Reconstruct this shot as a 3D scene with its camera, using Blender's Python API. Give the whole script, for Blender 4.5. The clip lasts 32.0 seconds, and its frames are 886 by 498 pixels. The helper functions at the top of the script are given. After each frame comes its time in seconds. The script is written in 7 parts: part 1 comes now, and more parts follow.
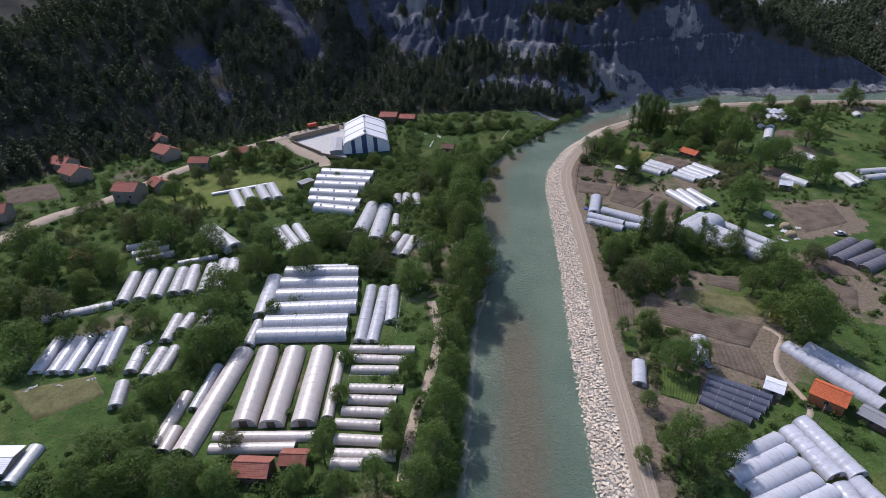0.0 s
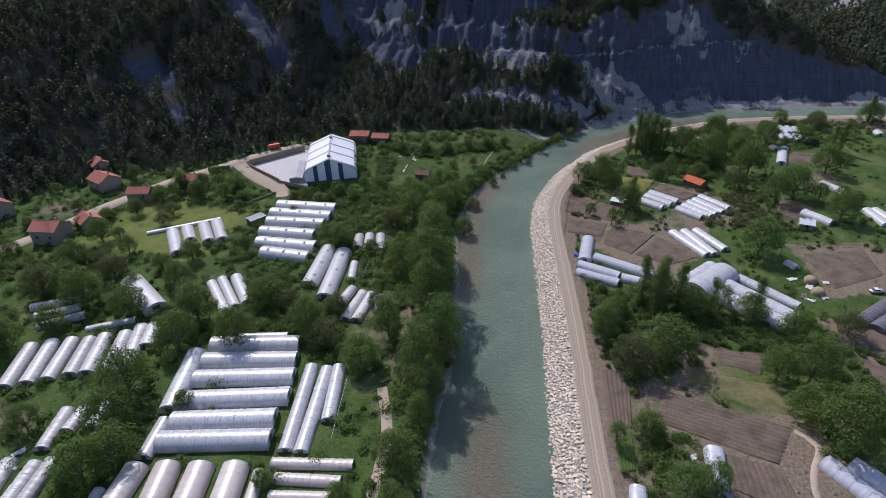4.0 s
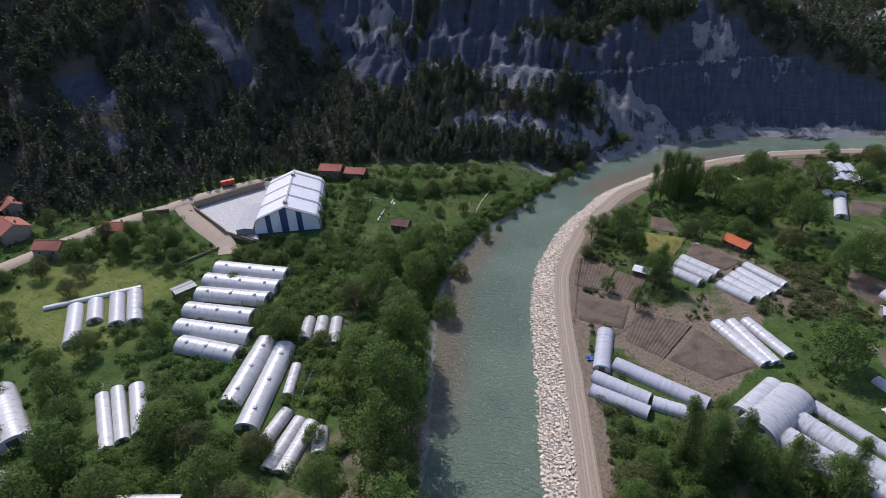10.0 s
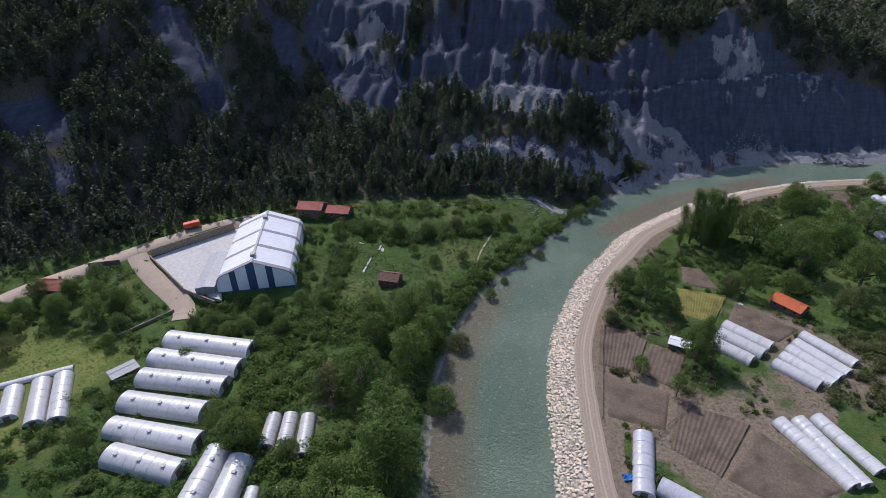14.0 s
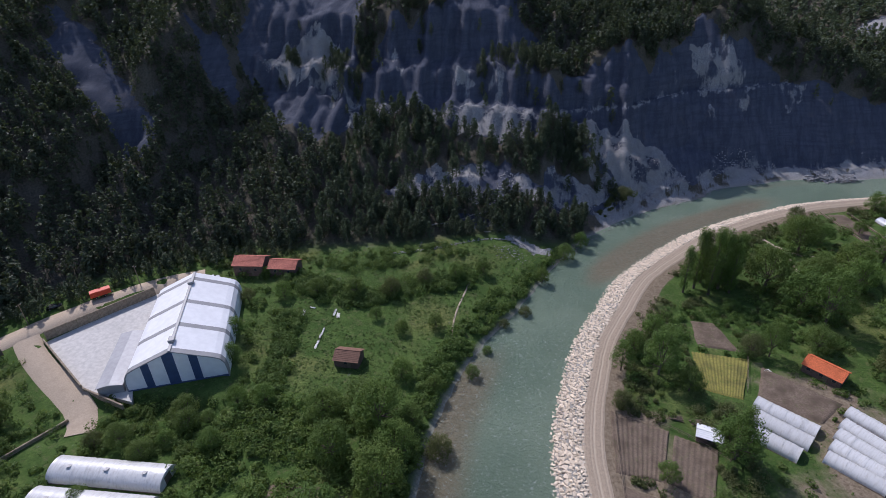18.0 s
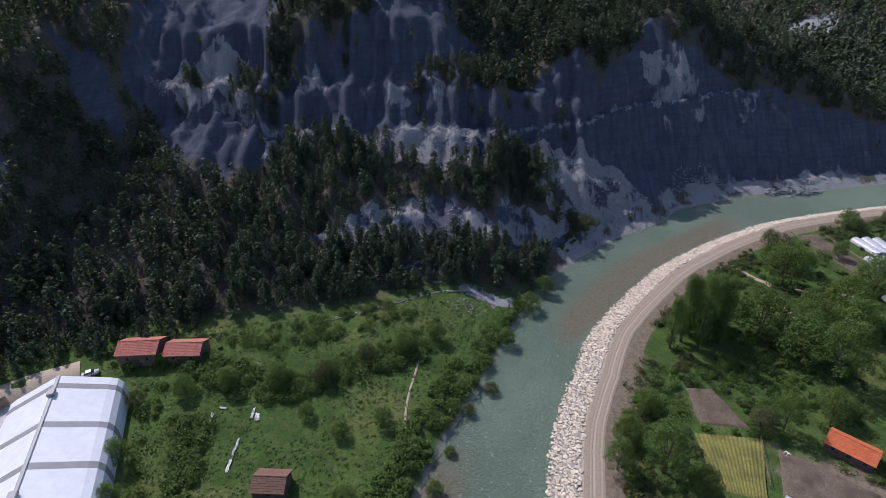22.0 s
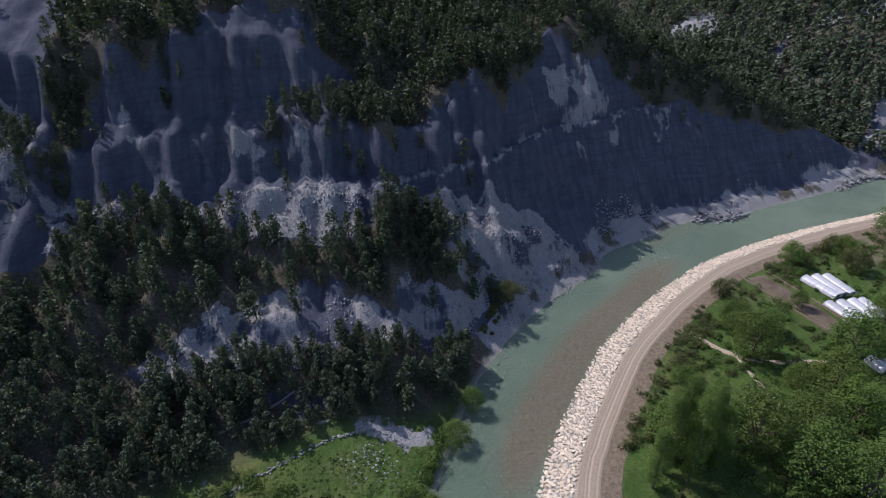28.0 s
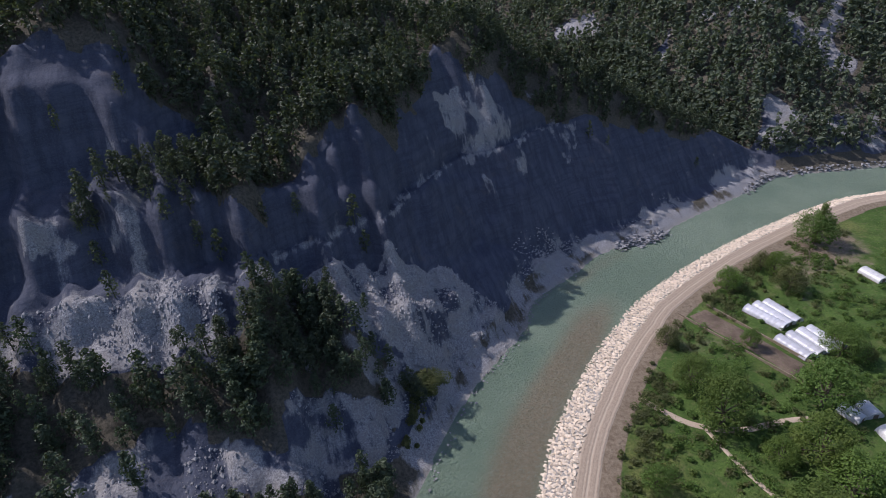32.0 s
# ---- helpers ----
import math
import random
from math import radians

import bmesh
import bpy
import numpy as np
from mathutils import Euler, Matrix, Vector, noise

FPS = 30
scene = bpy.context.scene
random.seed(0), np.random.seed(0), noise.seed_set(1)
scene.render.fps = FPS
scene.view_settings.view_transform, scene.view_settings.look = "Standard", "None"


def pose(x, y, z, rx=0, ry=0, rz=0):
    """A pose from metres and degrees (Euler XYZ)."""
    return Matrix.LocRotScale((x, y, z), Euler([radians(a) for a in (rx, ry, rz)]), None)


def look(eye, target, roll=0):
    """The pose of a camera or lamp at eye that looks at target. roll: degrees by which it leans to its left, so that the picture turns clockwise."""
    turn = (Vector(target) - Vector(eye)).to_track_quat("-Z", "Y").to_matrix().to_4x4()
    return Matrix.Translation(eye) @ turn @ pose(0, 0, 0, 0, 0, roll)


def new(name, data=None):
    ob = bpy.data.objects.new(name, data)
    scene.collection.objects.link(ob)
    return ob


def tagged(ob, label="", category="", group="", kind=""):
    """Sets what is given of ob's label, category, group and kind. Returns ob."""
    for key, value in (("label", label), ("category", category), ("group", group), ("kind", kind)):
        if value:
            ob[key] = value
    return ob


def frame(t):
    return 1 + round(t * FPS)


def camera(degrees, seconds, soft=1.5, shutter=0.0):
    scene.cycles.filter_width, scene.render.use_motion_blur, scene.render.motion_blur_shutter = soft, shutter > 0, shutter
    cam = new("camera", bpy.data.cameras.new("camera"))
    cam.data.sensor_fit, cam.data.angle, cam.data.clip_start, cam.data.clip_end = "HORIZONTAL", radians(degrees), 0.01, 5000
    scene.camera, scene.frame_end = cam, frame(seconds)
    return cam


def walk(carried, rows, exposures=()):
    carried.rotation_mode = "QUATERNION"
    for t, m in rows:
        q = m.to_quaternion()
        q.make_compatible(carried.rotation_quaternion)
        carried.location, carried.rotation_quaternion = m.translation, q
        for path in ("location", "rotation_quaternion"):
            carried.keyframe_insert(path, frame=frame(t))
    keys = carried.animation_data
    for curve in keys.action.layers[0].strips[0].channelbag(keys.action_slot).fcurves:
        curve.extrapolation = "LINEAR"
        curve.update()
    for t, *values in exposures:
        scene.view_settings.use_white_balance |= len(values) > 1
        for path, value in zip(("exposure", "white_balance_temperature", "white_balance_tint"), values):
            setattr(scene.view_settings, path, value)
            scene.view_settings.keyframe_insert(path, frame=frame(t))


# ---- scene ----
cam = camera(79.0, 32.0, soft=0.6)
PATH = [
    (0, (25.278, 39.766, 103.833), (24.774, 41.431, 102.846), -2.1),
    (0.5, (25.248, 45.14, 103.725), (24.745, 46.806, 102.739), -2.1),
    (1, (25.468, 50.567, 103.766), (24.965, 52.234, 102.78), -2.0),
    (1.5, (25.482, 55.751, 103.828), (24.98, 57.417, 102.842), -2.0),
    (2, (25.643, 61.045, 104.048), (25.143, 62.711, 103.061), -2.0),
    (2.5, (25.81, 66.233, 104.264), (25.31, 67.897, 103.273), -2.1),
    (3, (26.114, 71.364, 104.465), (25.614, 73.028, 103.475), -2.1),
    (3.5, (26.119, 76.329, 104.735), (25.622, 77.993, 103.743), -2.1),
    (5.5, (26.765, 95.912, 104.489), (26.267, 97.574, 103.495), -2.1),
    (6, (26.603, 100.736, 104.703), (26.105, 102.396, 103.705), -2.1),
    (6.5, (26.39, 105.825, 104.538), (25.886, 107.484, 103.54), -2.2),
    (7, (26.023, 110.624, 104.466), (25.541, 112.288, 103.467), -2.2),
    (7.5, (25.238, 115.473, 104.574), (24.764, 117.138, 103.573), -2.2),
    (8, (24.158, 120.422, 104.711), (23.684, 122.087, 103.71), -2.1),
    (8.5, (23.389, 125.23, 104.557), (22.902, 126.892, 103.557), -2.0),
    (9, (22.39, 129.891, 104.578), (21.891, 131.55, 103.579), -1.8),
    (9.5, (20.975, 134.62, 104.845), (20.468, 136.277, 103.845), -1.7),
    (10, (19.679, 139.372, 104.983), (19.167, 141.027, 103.983), -1.7),
    (10.5, (18.521, 143.767, 104.919), (18.005, 145.422, 103.922), -1.6),
    (11, (17.286, 148.362, 105.098), (16.768, 150.016, 104.099), -1.6),
    (11.5, (15.731, 152.881, 104.962), (15.212, 154.536, 103.966), -1.6),
    (12, (14.22, 157.428, 105.053), (13.7, 159.083, 104.058), -1.5),
    (12.5, (12.939, 162.061, 105.033), (12.417, 163.717, 104.04), -1.6),
    (13, (11.843, 166.528, 105.106), (11.327, 168.187, 104.116), -1.7),
    (13.5, (10.447, 171.056, 105.162), (9.936, 172.719, 104.175), -1.8),
    (14, (9.103, 175.809, 105.132), (8.602, 177.476, 104.147), -1.8),
    (14.5, (7.643, 180.616, 105.411), (7.145, 182.284, 104.427), -1.9),
    (16.5, (1.608, 199.114, 105.294), (1.186, 200.804, 104.311), -2.1),
    (17, (0.011, 203.638, 105.156), (-0.406, 205.33, 104.175), -2.0),
    (17.5, (-1.288, 208.341, 105.146), (-1.684, 210.039, 104.166), -2.0),
    (18, (-2.625, 212.99, 105.184), (-2.989, 214.694, 104.202), -2.1),
    (18.5, (-3.701, 217.697, 105.303), (-4.055, 219.402, 104.318), -2.1),
    (19, (-4.817, 222.477, 105.186), (-5.158, 224.185, 104.203), -2.1),
    (19.5, (-6.095, 227.282, 104.873), (-6.433, 228.99, 103.89), -2.0),
    (20, (-7.124, 232.019, 104.672), (-7.461, 233.729, 103.691), -1.9),
    (20.5, (-7.894, 237.027, 104.637), (-8.229, 238.737, 103.656), -1.9),
    (21, (-8.593, 241.579, 105.011), (-8.924, 243.287, 104.025), -1.8),
    (21.5, (-8.793, 246.283, 104.931), (-9.061, 248.002, 103.945), -1.9),
    (22, (-9.684, 250.974, 104.91), (-9.83, 252.705, 103.92), -2.0),
    (22.5, (-10.553, 255.638, 104.539), (-10.62, 257.373, 103.548), -2.0),
    (23, (-10.653, 260.38, 104.13), (-10.676, 262.118, 103.141), -2.1),
    (23.5, (-10.513, 264.986, 103.902), (-10.527, 266.724, 102.913), -2.1),
    (24, (-10.636, 269.777, 103.834), (-10.629, 271.515, 102.845), -2.0),
    (24.5, (-10.587, 274.717, 103.667), (-10.54, 276.453, 102.676), -2.1),
    (25, (-10.776, 279.626, 103.543), (-10.696, 281.36, 102.55), -1.9),
    (25.5, (-10.672, 284.655, 103.123), (-10.54, 286.385, 102.129), -1.8),
    (27.5, (-8.792, 304.79, 102.888), (-8.57, 306.508, 101.89), -1.7),
    (28, (-7.903, 309.945, 102.916), (-7.667, 311.662, 101.918), -1.7),
    (28.5, (-7.009, 314.973, 102.968), (-6.753, 316.688, 101.971), -1.7),
    (29, (-5.971, 319.87, 103.01), (-5.688, 321.581, 102.013), -1.8),
    (29.5, (-4.754, 324.703, 102.915), (-4.419, 326.405, 101.92), -2.0),
    (30, (-3.419, 329.817, 102.958), (-3.02, 331.505, 101.962), -2.3),
    (30.5, (-2.093, 334.621, 102.972), (-1.655, 336.299, 101.975), -2.6),
    (31, (-0.637, 339.57, 103.172), (-0.155, 341.235, 102.175), -2.8),
    (31.5, (0.7, 344.47, 103.208), (1.228, 346.121, 102.209), -2.9),
    (32, (2.554, 349.156, 103.402), (3.13, 350.789, 102.401), -3.1),
]
walk(cam, [(t, look(eye, target, roll)) for t, eye, target, roll in PATH], [(0, 0.07, 5930, 22), (21, 0.07, 5930, 22), (27, 0.15, 5980, 22), (32, 0.2, 6080, 24)])

# ---- world, sun ----
SUN_AZ, SUN_EL = radians(134), radians(47.5)      # the sun stands over the far left of the valley, behind the slope
world = bpy.data.worlds.new("world")
scene.world = world
world.use_nodes = True
wn = world.node_tree.nodes
sky = wn.new("ShaderNodeTexSky")
sky.sky_type = "NISHITA"
sky.sun_disc = False
sky.sun_elevation = SUN_EL
sky.sun_rotation = radians(90) - SUN_AZ
world.node_tree.links.new(sky.outputs[0], wn["Background"].inputs[0])
wn["Background"].inputs[1].default_value = 0.135
sun_data = bpy.data.lights.new("sun", "SUN")
sun_data.energy, sun_data.angle, sun_data.color = 3.6, radians(0.6), (0.97, 0.945, 0.88)
sun = new("sun", sun_data)
sun_dir = Vector((math.cos(SUN_AZ) * math.cos(SUN_EL), math.sin(SUN_AZ) * math.cos(SUN_EL), math.sin(SUN_EL)))
sun.matrix_world = look(sun_dir * 500, (0, 0, 0))


# ---- materials ----
class Mat:
    """A node material with short calls for its nodes."""

    def __init__(self, name, rough=0.8, spec=0.3, metal=0.0):
        self.m = bpy.data.materials.new(name)
        self.m.use_nodes = True
        self.t = self.m.node_tree
        self.b = self.t.nodes["Principled BSDF"]
        self.b.inputs["Roughness"].default_value = rough
        self.b.inputs["Specular IOR Level"].default_value = spec
        self.b.inputs["Metallic"].default_value = metal
        self.geo = self.t.nodes.new("ShaderNodeTexCoord")

    def put(self, value, socket):
        if hasattr(value, "is_output"):
            self.t.links.new(value, socket)
        elif isinstance(value, tuple):
            socket.default_value = (*value, 1) if len(value) == 3 else value
        else:
            socket.default_value = value

    def noise(self, scale, detail=3, rough=0.55, stretch=None, vec=None):
        n = self.t.nodes.new("ShaderNodeTexNoise")
        n.inputs["Scale"].default_value, n.inputs["Detail"].default_value, n.inputs["Roughness"].default_value = scale, detail, rough
        src = vec or self.geo.outputs["Object"]
        if stretch:
            mp = self.t.nodes.new("ShaderNodeMapping")
            mp.inputs["Scale"].default_value = stretch
            self.t.links.new(src, mp.inputs[0])
            src = mp.outputs[0]
        self.t.links.new(src, n.inputs["Vector"])
        return n.outputs[0]

    def voronoi(self, scale, out=0):
        n = self.t.nodes.new("ShaderNodeTexVoronoi")
        n.inputs["Scale"].default_value = scale
        self.t.links.new(self.geo.outputs["Object"], n.inputs["Vector"])
        return n.outputs[out]

    def ramp(self, fac, lo, hi):
        n = self.t.nodes.new("ShaderNodeMapRange")
        self.put(fac, n.inputs[0])
        n.inputs[1].default_value, n.inputs[2].default_value = lo, hi
        n.interpolation_type = "SMOOTHSTEP"
        return n.outputs[0]

    def mix(self, fac, a, b, mode="MIX"):
        n = self.t.nodes.new("ShaderNodeMix")
        n.data_type, n.blend_type = "RGBA", mode
        self.put(fac, n.inputs[0]), self.put(a, n.inputs[6]), self.put(b, n.inputs[7])
        return n.outputs[2]

    def math(self, op, a, b=0.0):
        n = self.t.nodes.new("ShaderNodeMath")
        n.operation = op
        self.put(a, n.inputs[0]), self.put(b, n.inputs[1])
        return n.outputs[0]

    def attr(self, name):
        n = self.t.nodes.new("ShaderNodeAttribute")
        n.attribute_name = name
        return n.outputs["Fac"]

    def rand(self, island=False):
        if island:
            return self.t.nodes.new("ShaderNodeNewGeometry").outputs["Random Per Island"]
        return self.t.nodes.new("ShaderNodeObjectInfo").outputs["Random"]

    def vary(self, colour, amount=0.25, island=False):
        """The colour, brighter or darker from piece to piece."""
        lo = tuple(c * (1 - amount) for c in colour)
        hi = tuple(min(1, c * (1 + amount)) for c in colour)
        return self.mix(self.rand(island), lo, hi)

    def bump(self, fac, strength=0.3, dist=0.1):
        n = self.t.nodes.new("ShaderNodeBump")
        n.inputs["Strength"].default_value, n.inputs["Distance"].default_value = strength, dist
        self.t.links.new(fac, n.inputs["Height"])
        self.t.links.new(n.outputs[0], self.b.inputs["Normal"])

    def done(self, colour):
        self.put(colour, self.b.inputs["Base Color"])
        return self.m


def simple(name, colour, rough=0.8, spec=0.3, grain=2.0, amount=0.18, metal=0.0, bump=0.2):
    m = Mat(name, rough, spec, metal)
    a, b = m.noise(grain, 5), m.noise(grain * 0.12, 3)
    c = m.mix(m.ramp(a, 0.3, 0.7), tuple(v * (1 - amount) for v in colour), tuple(v * (1 + amount) for v in colour))
    c = m.mix(m.math("MULTIPLY", m.ramp(b, 0.45, 0.75), amount * 2), c, tuple(v * 0.55 for v in colour))
    m.bump(a, bump, 0.05)
    return m.done(c)


def ground_material():
    m = Mat("ground", 0.95, 0.1)
    big, mid, fine = m.noise(0.035, 4), m.noise(0.16, 5), m.noise(1.3, 5, 0.7)
    grass = m.mix(m.ramp(mid, 0.35, 0.68), (0.048, 0.086, 0.02), (0.088, 0.138, 0.034))
    grass = m.mix(m.ramp(big, 0.52, 0.72), grass, (0.16, 0.165, 0.055))
    grass = m.mix(m.ramp(m.noise(0.45, 5, 0.7), 0.5, 0.7), grass, (0.115, 0.12, 0.05))
    grass = m.mix(m.ramp(fine, 0.35, 0.8), grass, (0.036, 0.07, 0.016))
    grass = m.mix(m.math("MULTIPLY", m.attr("hay"), 0.8), grass, m.mix(m.ramp(mid, 0.35, 0.65), (0.14, 0.18, 0.04), (0.2, 0.21, 0.06)))
    soil = m.mix(m.ramp(fine, 0.3, 0.7), (0.14, 0.105, 0.07), (0.25, 0.2, 0.14))
    col = m.mix(m.ramp(m.math("ADD", m.attr("bare"), m.math("MULTIPLY", mid, 0.5)), 0.62, 0.82), grass, soil)
    duff = m.mix(m.ramp(fine, 0.3, 0.7), (0.055, 0.052, 0.038), (0.12, 0.105, 0.08))
    duff = m.mix(m.ramp(mid, 0.64, 0.8), duff, (0.15, 0.145, 0.125))
    col = m.mix(m.attr("wood"), col, duff)
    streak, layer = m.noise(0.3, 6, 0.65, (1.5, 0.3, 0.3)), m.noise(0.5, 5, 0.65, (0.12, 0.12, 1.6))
    # grey marl with streaks and layers, its blue shade painted into the base colour
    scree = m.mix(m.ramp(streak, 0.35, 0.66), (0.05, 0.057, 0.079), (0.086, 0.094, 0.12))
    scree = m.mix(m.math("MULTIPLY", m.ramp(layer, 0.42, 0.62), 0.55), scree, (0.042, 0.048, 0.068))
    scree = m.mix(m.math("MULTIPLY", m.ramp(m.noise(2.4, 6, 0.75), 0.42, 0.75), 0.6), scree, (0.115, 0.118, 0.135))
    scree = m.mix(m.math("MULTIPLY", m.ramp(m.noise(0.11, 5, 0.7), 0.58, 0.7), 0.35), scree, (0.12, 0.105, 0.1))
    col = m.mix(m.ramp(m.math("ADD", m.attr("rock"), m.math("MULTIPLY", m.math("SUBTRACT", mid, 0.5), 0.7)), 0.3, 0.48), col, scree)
    talus = m.mix(m.ramp(m.noise(2.6, 6, 0.8), 0.32, 0.68), (0.11, 0.11, 0.114), (0.4, 0.39, 0.378))
    talus = m.mix(m.math("MULTIPLY", m.ramp(m.noise(0.16, 5, 0.7), 0.45, 0.65), 0.6), talus, (0.23, 0.215, 0.195))
    col = m.mix(m.ramp(m.math("ADD", m.attr("talus"), m.math("ADD", m.math("MULTIPLY", m.math("SUBTRACT", mid, 0.5), 1.5), m.math("MULTIPLY", m.math("SUBTRACT", streak, 0.5), 1.1))), 0.3, 0.62), col, talus)
    gravel = m.mix(m.voronoi(2.2, 0), (0.2, 0.19, 0.165), (0.36, 0.34, 0.3))
    col = m.mix(m.attr("gravel"), col, gravel)
    m.bump(m.mix(0.5, fine, m.noise(0.5, 6, 0.7)), 0.9, 0.7)
    return m.done(col)


def water_material():
    m = Mat("water", 0.16, 0.5)
    m.b.inputs["IOR"].default_value = 1.33
    big, mid = m.noise(0.03, 4), m.noise(0.12, 5, 0.6)
    milk = m.mix(m.ramp(big, 0.35, 0.65), (0.165, 0.228, 0.158), (0.222, 0.288, 0.202))
    sand = m.mix(m.ramp(m.noise(0.9, 5, 0.7), 0.3, 0.7), (0.2, 0.16, 0.1), (0.265, 0.215, 0.145))
    shoal = m.ramp(m.math("ADD", m.attr("shoal"), m.math("MULTIPLY", m.math("SUBTRACT", mid, 0.5), 0.5)), 0.05, 1.1)
    col = m.mix(m.math("MULTIPLY", shoal, 0.88), milk, sand)
    foam = m.math("MULTIPLY", m.ramp(m.noise(1.1, 7, 0.78), 0.54, 0.7), m.attr("rapid"))
    # sun sparkle painted into the water colour as fine pale specks
    painted_glint = m.math("MULTIPLY", m.ramp(m.noise(2.6, 5, 0.8, (1, 1.4, 1)), 0.58, 0.7), m.ramp(m.noise(0.09, 3), 0.38, 0.62))
    col = m.mix(m.math("MULTIPLY", painted_glint, 0.5), col, (0.42, 0.48, 0.42))
    col = m.mix(m.math("MULTIPLY", foam, 0.8), col, (0.55, 0.6, 0.55))
    # highlights on the ripples, painted as a paler mottle
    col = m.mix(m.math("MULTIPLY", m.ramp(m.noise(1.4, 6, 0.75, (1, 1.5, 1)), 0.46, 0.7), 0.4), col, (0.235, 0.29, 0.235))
    ripple = m.mix(0.5, m.noise(0.7, 5, 0.7, (1, 1.6, 1)), m.noise(1.8, 5, 0.75))
    m.bump(ripple, 1.0, 2.0)
    return m.done(col)


def plastic_material(name, colour, dirt=(0.3, 0.27, 0.22), rough=0.34, dirty=0.5, amount=0.1):
    """Polythene sheet: glossy, dusty along the foot and in streaks."""
    m = Mat(name, rough, 0.5)
    base = m.vary(colour, amount)
    streak = m.noise(1.1, 5, 0.65, (0.35, 2.2, 1.0))
    base = m.mix(m.math("MULTIPLY", m.ramp(streak, 0.45, 0.75), dirty), base, dirt)
    base = m.mix(m.math("MULTIPLY", m.ramp(m.noise(0.35, 3), 0.5, 0.8), dirty * 0.8), base, tuple(c * 0.72 for c in colour))
    m.bump(m.noise(2.4, 4, 0.6, (1, 0.5, 1)), 0.35, 0.12)
    m.b.inputs["Transmission Weight"].default_value = 0.0
    return m.done(base)


def leaf_material(name, dark, light, dry=(0.12, 0.12, 0.03), through_light=0.4):
    m = Mat(name, 0.6, 0.25)
    each = m.mix(m.rand(True), dark, light)
    each = m.mix(m.math("MULTIPLY", m.rand(), 0.45), each, dry)
    col = m.mix(m.ramp(m.noise(0.45, 3), 0.4, 0.7), each, dark)
    m.done(col)
    tr = m.t.nodes.new("ShaderNodeBsdfTranslucent")
    m.put(m.mix(0.5, col, (0.14, 0.2, 0.02)), tr.inputs[0])
    mx = m.t.nodes.new("ShaderNodeMixShader")
    mx.inputs[0].default_value = through_light
    m.t.links.new(m.b.outputs[0], mx.inputs[1]), m.t.links.new(tr.outputs[0], mx.inputs[2])
    m.t.links.new(mx.outputs[0], m.t.nodes["Material Output"].inputs[0])
    return m.m


def stone_material(island):
    m = Mat("riprap", 0.85, 0.25)
    c = m.vary((0.6, 0.49, 0.36), 0.26, island)
    c = m.mix(m.ramp(m.noise(1.5, 5, 0.7), 0.4, 0.75), c, (0.7, 0.6, 0.47))
    c = m.mix(m.ramp(m.noise(5, 4), 0.55, 0.8), c, (0.3, 0.26, 0.2))
    m.bump(m.noise(4, 5, 0.7), 0.5, 0.1)
    return m.done(c)


def tile_material():
    m = Mat("roof_tile", 0.85, 0.2)
    w = m.t.nodes.new("ShaderNodeTexWave")
    w.inputs["Scale"].default_value, w.inputs["Distortion"].default_value = 1.1, 0.6
    m.t.links.new(m.geo.outputs["Object"], w.inputs["Vector"])
    c = m.vary((0.36, 0.13, 0.085), 0.25)
    c = m.mix(m.ramp(m.noise(2.5, 5, 0.7), 0.35, 0.75), c, (0.28, 0.115, 0.085))
    c = m.mix(m.ramp(m.noise(0.5, 3), 0.55, 0.8), c, (0.36, 0.2, 0.13))
    m.bump(m.mix(0.5, w.outputs[1], m.noise(8, 3)), 0.6, 0.06)
    return m.done(c)


def road_material():
    m = Mat("dirt_road", 0.95, 0.12)
    rut = m.noise(1.6, 5, 0.75)
    c = m.mix(m.ramp(rut, 0.35, 0.7), (0.25, 0.19, 0.135), (0.38, 0.3, 0.215))
    c = m.mix(m.ramp(m.noise(3.5, 5, 0.7), 0.35, 0.75), c, (0.33, 0.27, 0.2))
    c = m.mix(m.math("MULTIPLY", m.attr("rut"), 0.75), c, (0.47, 0.39, 0.29))
    m.bump(m.noise(2.5, 6, 0.75), 0.6, 0.15)
    return m.done(c)


def soil_material(name, a, b, weeds):
    m = Mat(name, 0.97, 0.08)
    c = m.mix(m.ramp(m.noise(2.2, 5, 0.7), 0.3, 0.7), a, b)
    c = m.mix(m.ramp(m.noise(0.22, 3), 0.4, 0.75), c, tuple(v * 0.78 for v in a))
    c = m.mix(m.math("MULTIPLY", m.ramp(m.noise(0.7, 5, 0.75), 0.52, 0.7), weeds), c, (0.08, 0.12, 0.025))
    m.bump(m.noise(4, 5, 0.7), 0.7, 0.12)
    return m.done(c)


GROUND, WATER = ground_material(), water_material()
WHITE = plastic_material("polythene_white", (0.55, 0.542, 0.518))
CREAM = plastic_material("polythene_cream", (0.54, 0.475, 0.41), dirty=0.5)
SILVER = plastic_material("polythene_silver", (0.52, 0.515, 0.51), (0.2, 0.19, 0.17), 0.28, 0.75)
BLUE = plastic_material("polythene_bluish", (0.5, 0.5, 0.52), rough=0.3, dirty=0.6)
WORN = plastic_material("polythene_worn", (0.5, 0.48, 0.45), (0.17, 0.15, 0.12), 0.45, 0.85, 0.2)
NET = plastic_material("shade_net", (0.085, 0.09, 0.115), (0.05, 0.05, 0.06), 0.45, 0.5, 0.15)
DARKFILM = plastic_material("dark_film", (0.13, 0.115, 0.12), (0.2, 0.19, 0.18), 0.3, 0.6, 0.15)
FLAP = simple("vent_flap", (0.42, 0.4, 0.38), 0.6)
HOOP = simple("steel_hoop", (0.5, 0.485, 0.46), 0.5, 0.4, 6, 0.2)
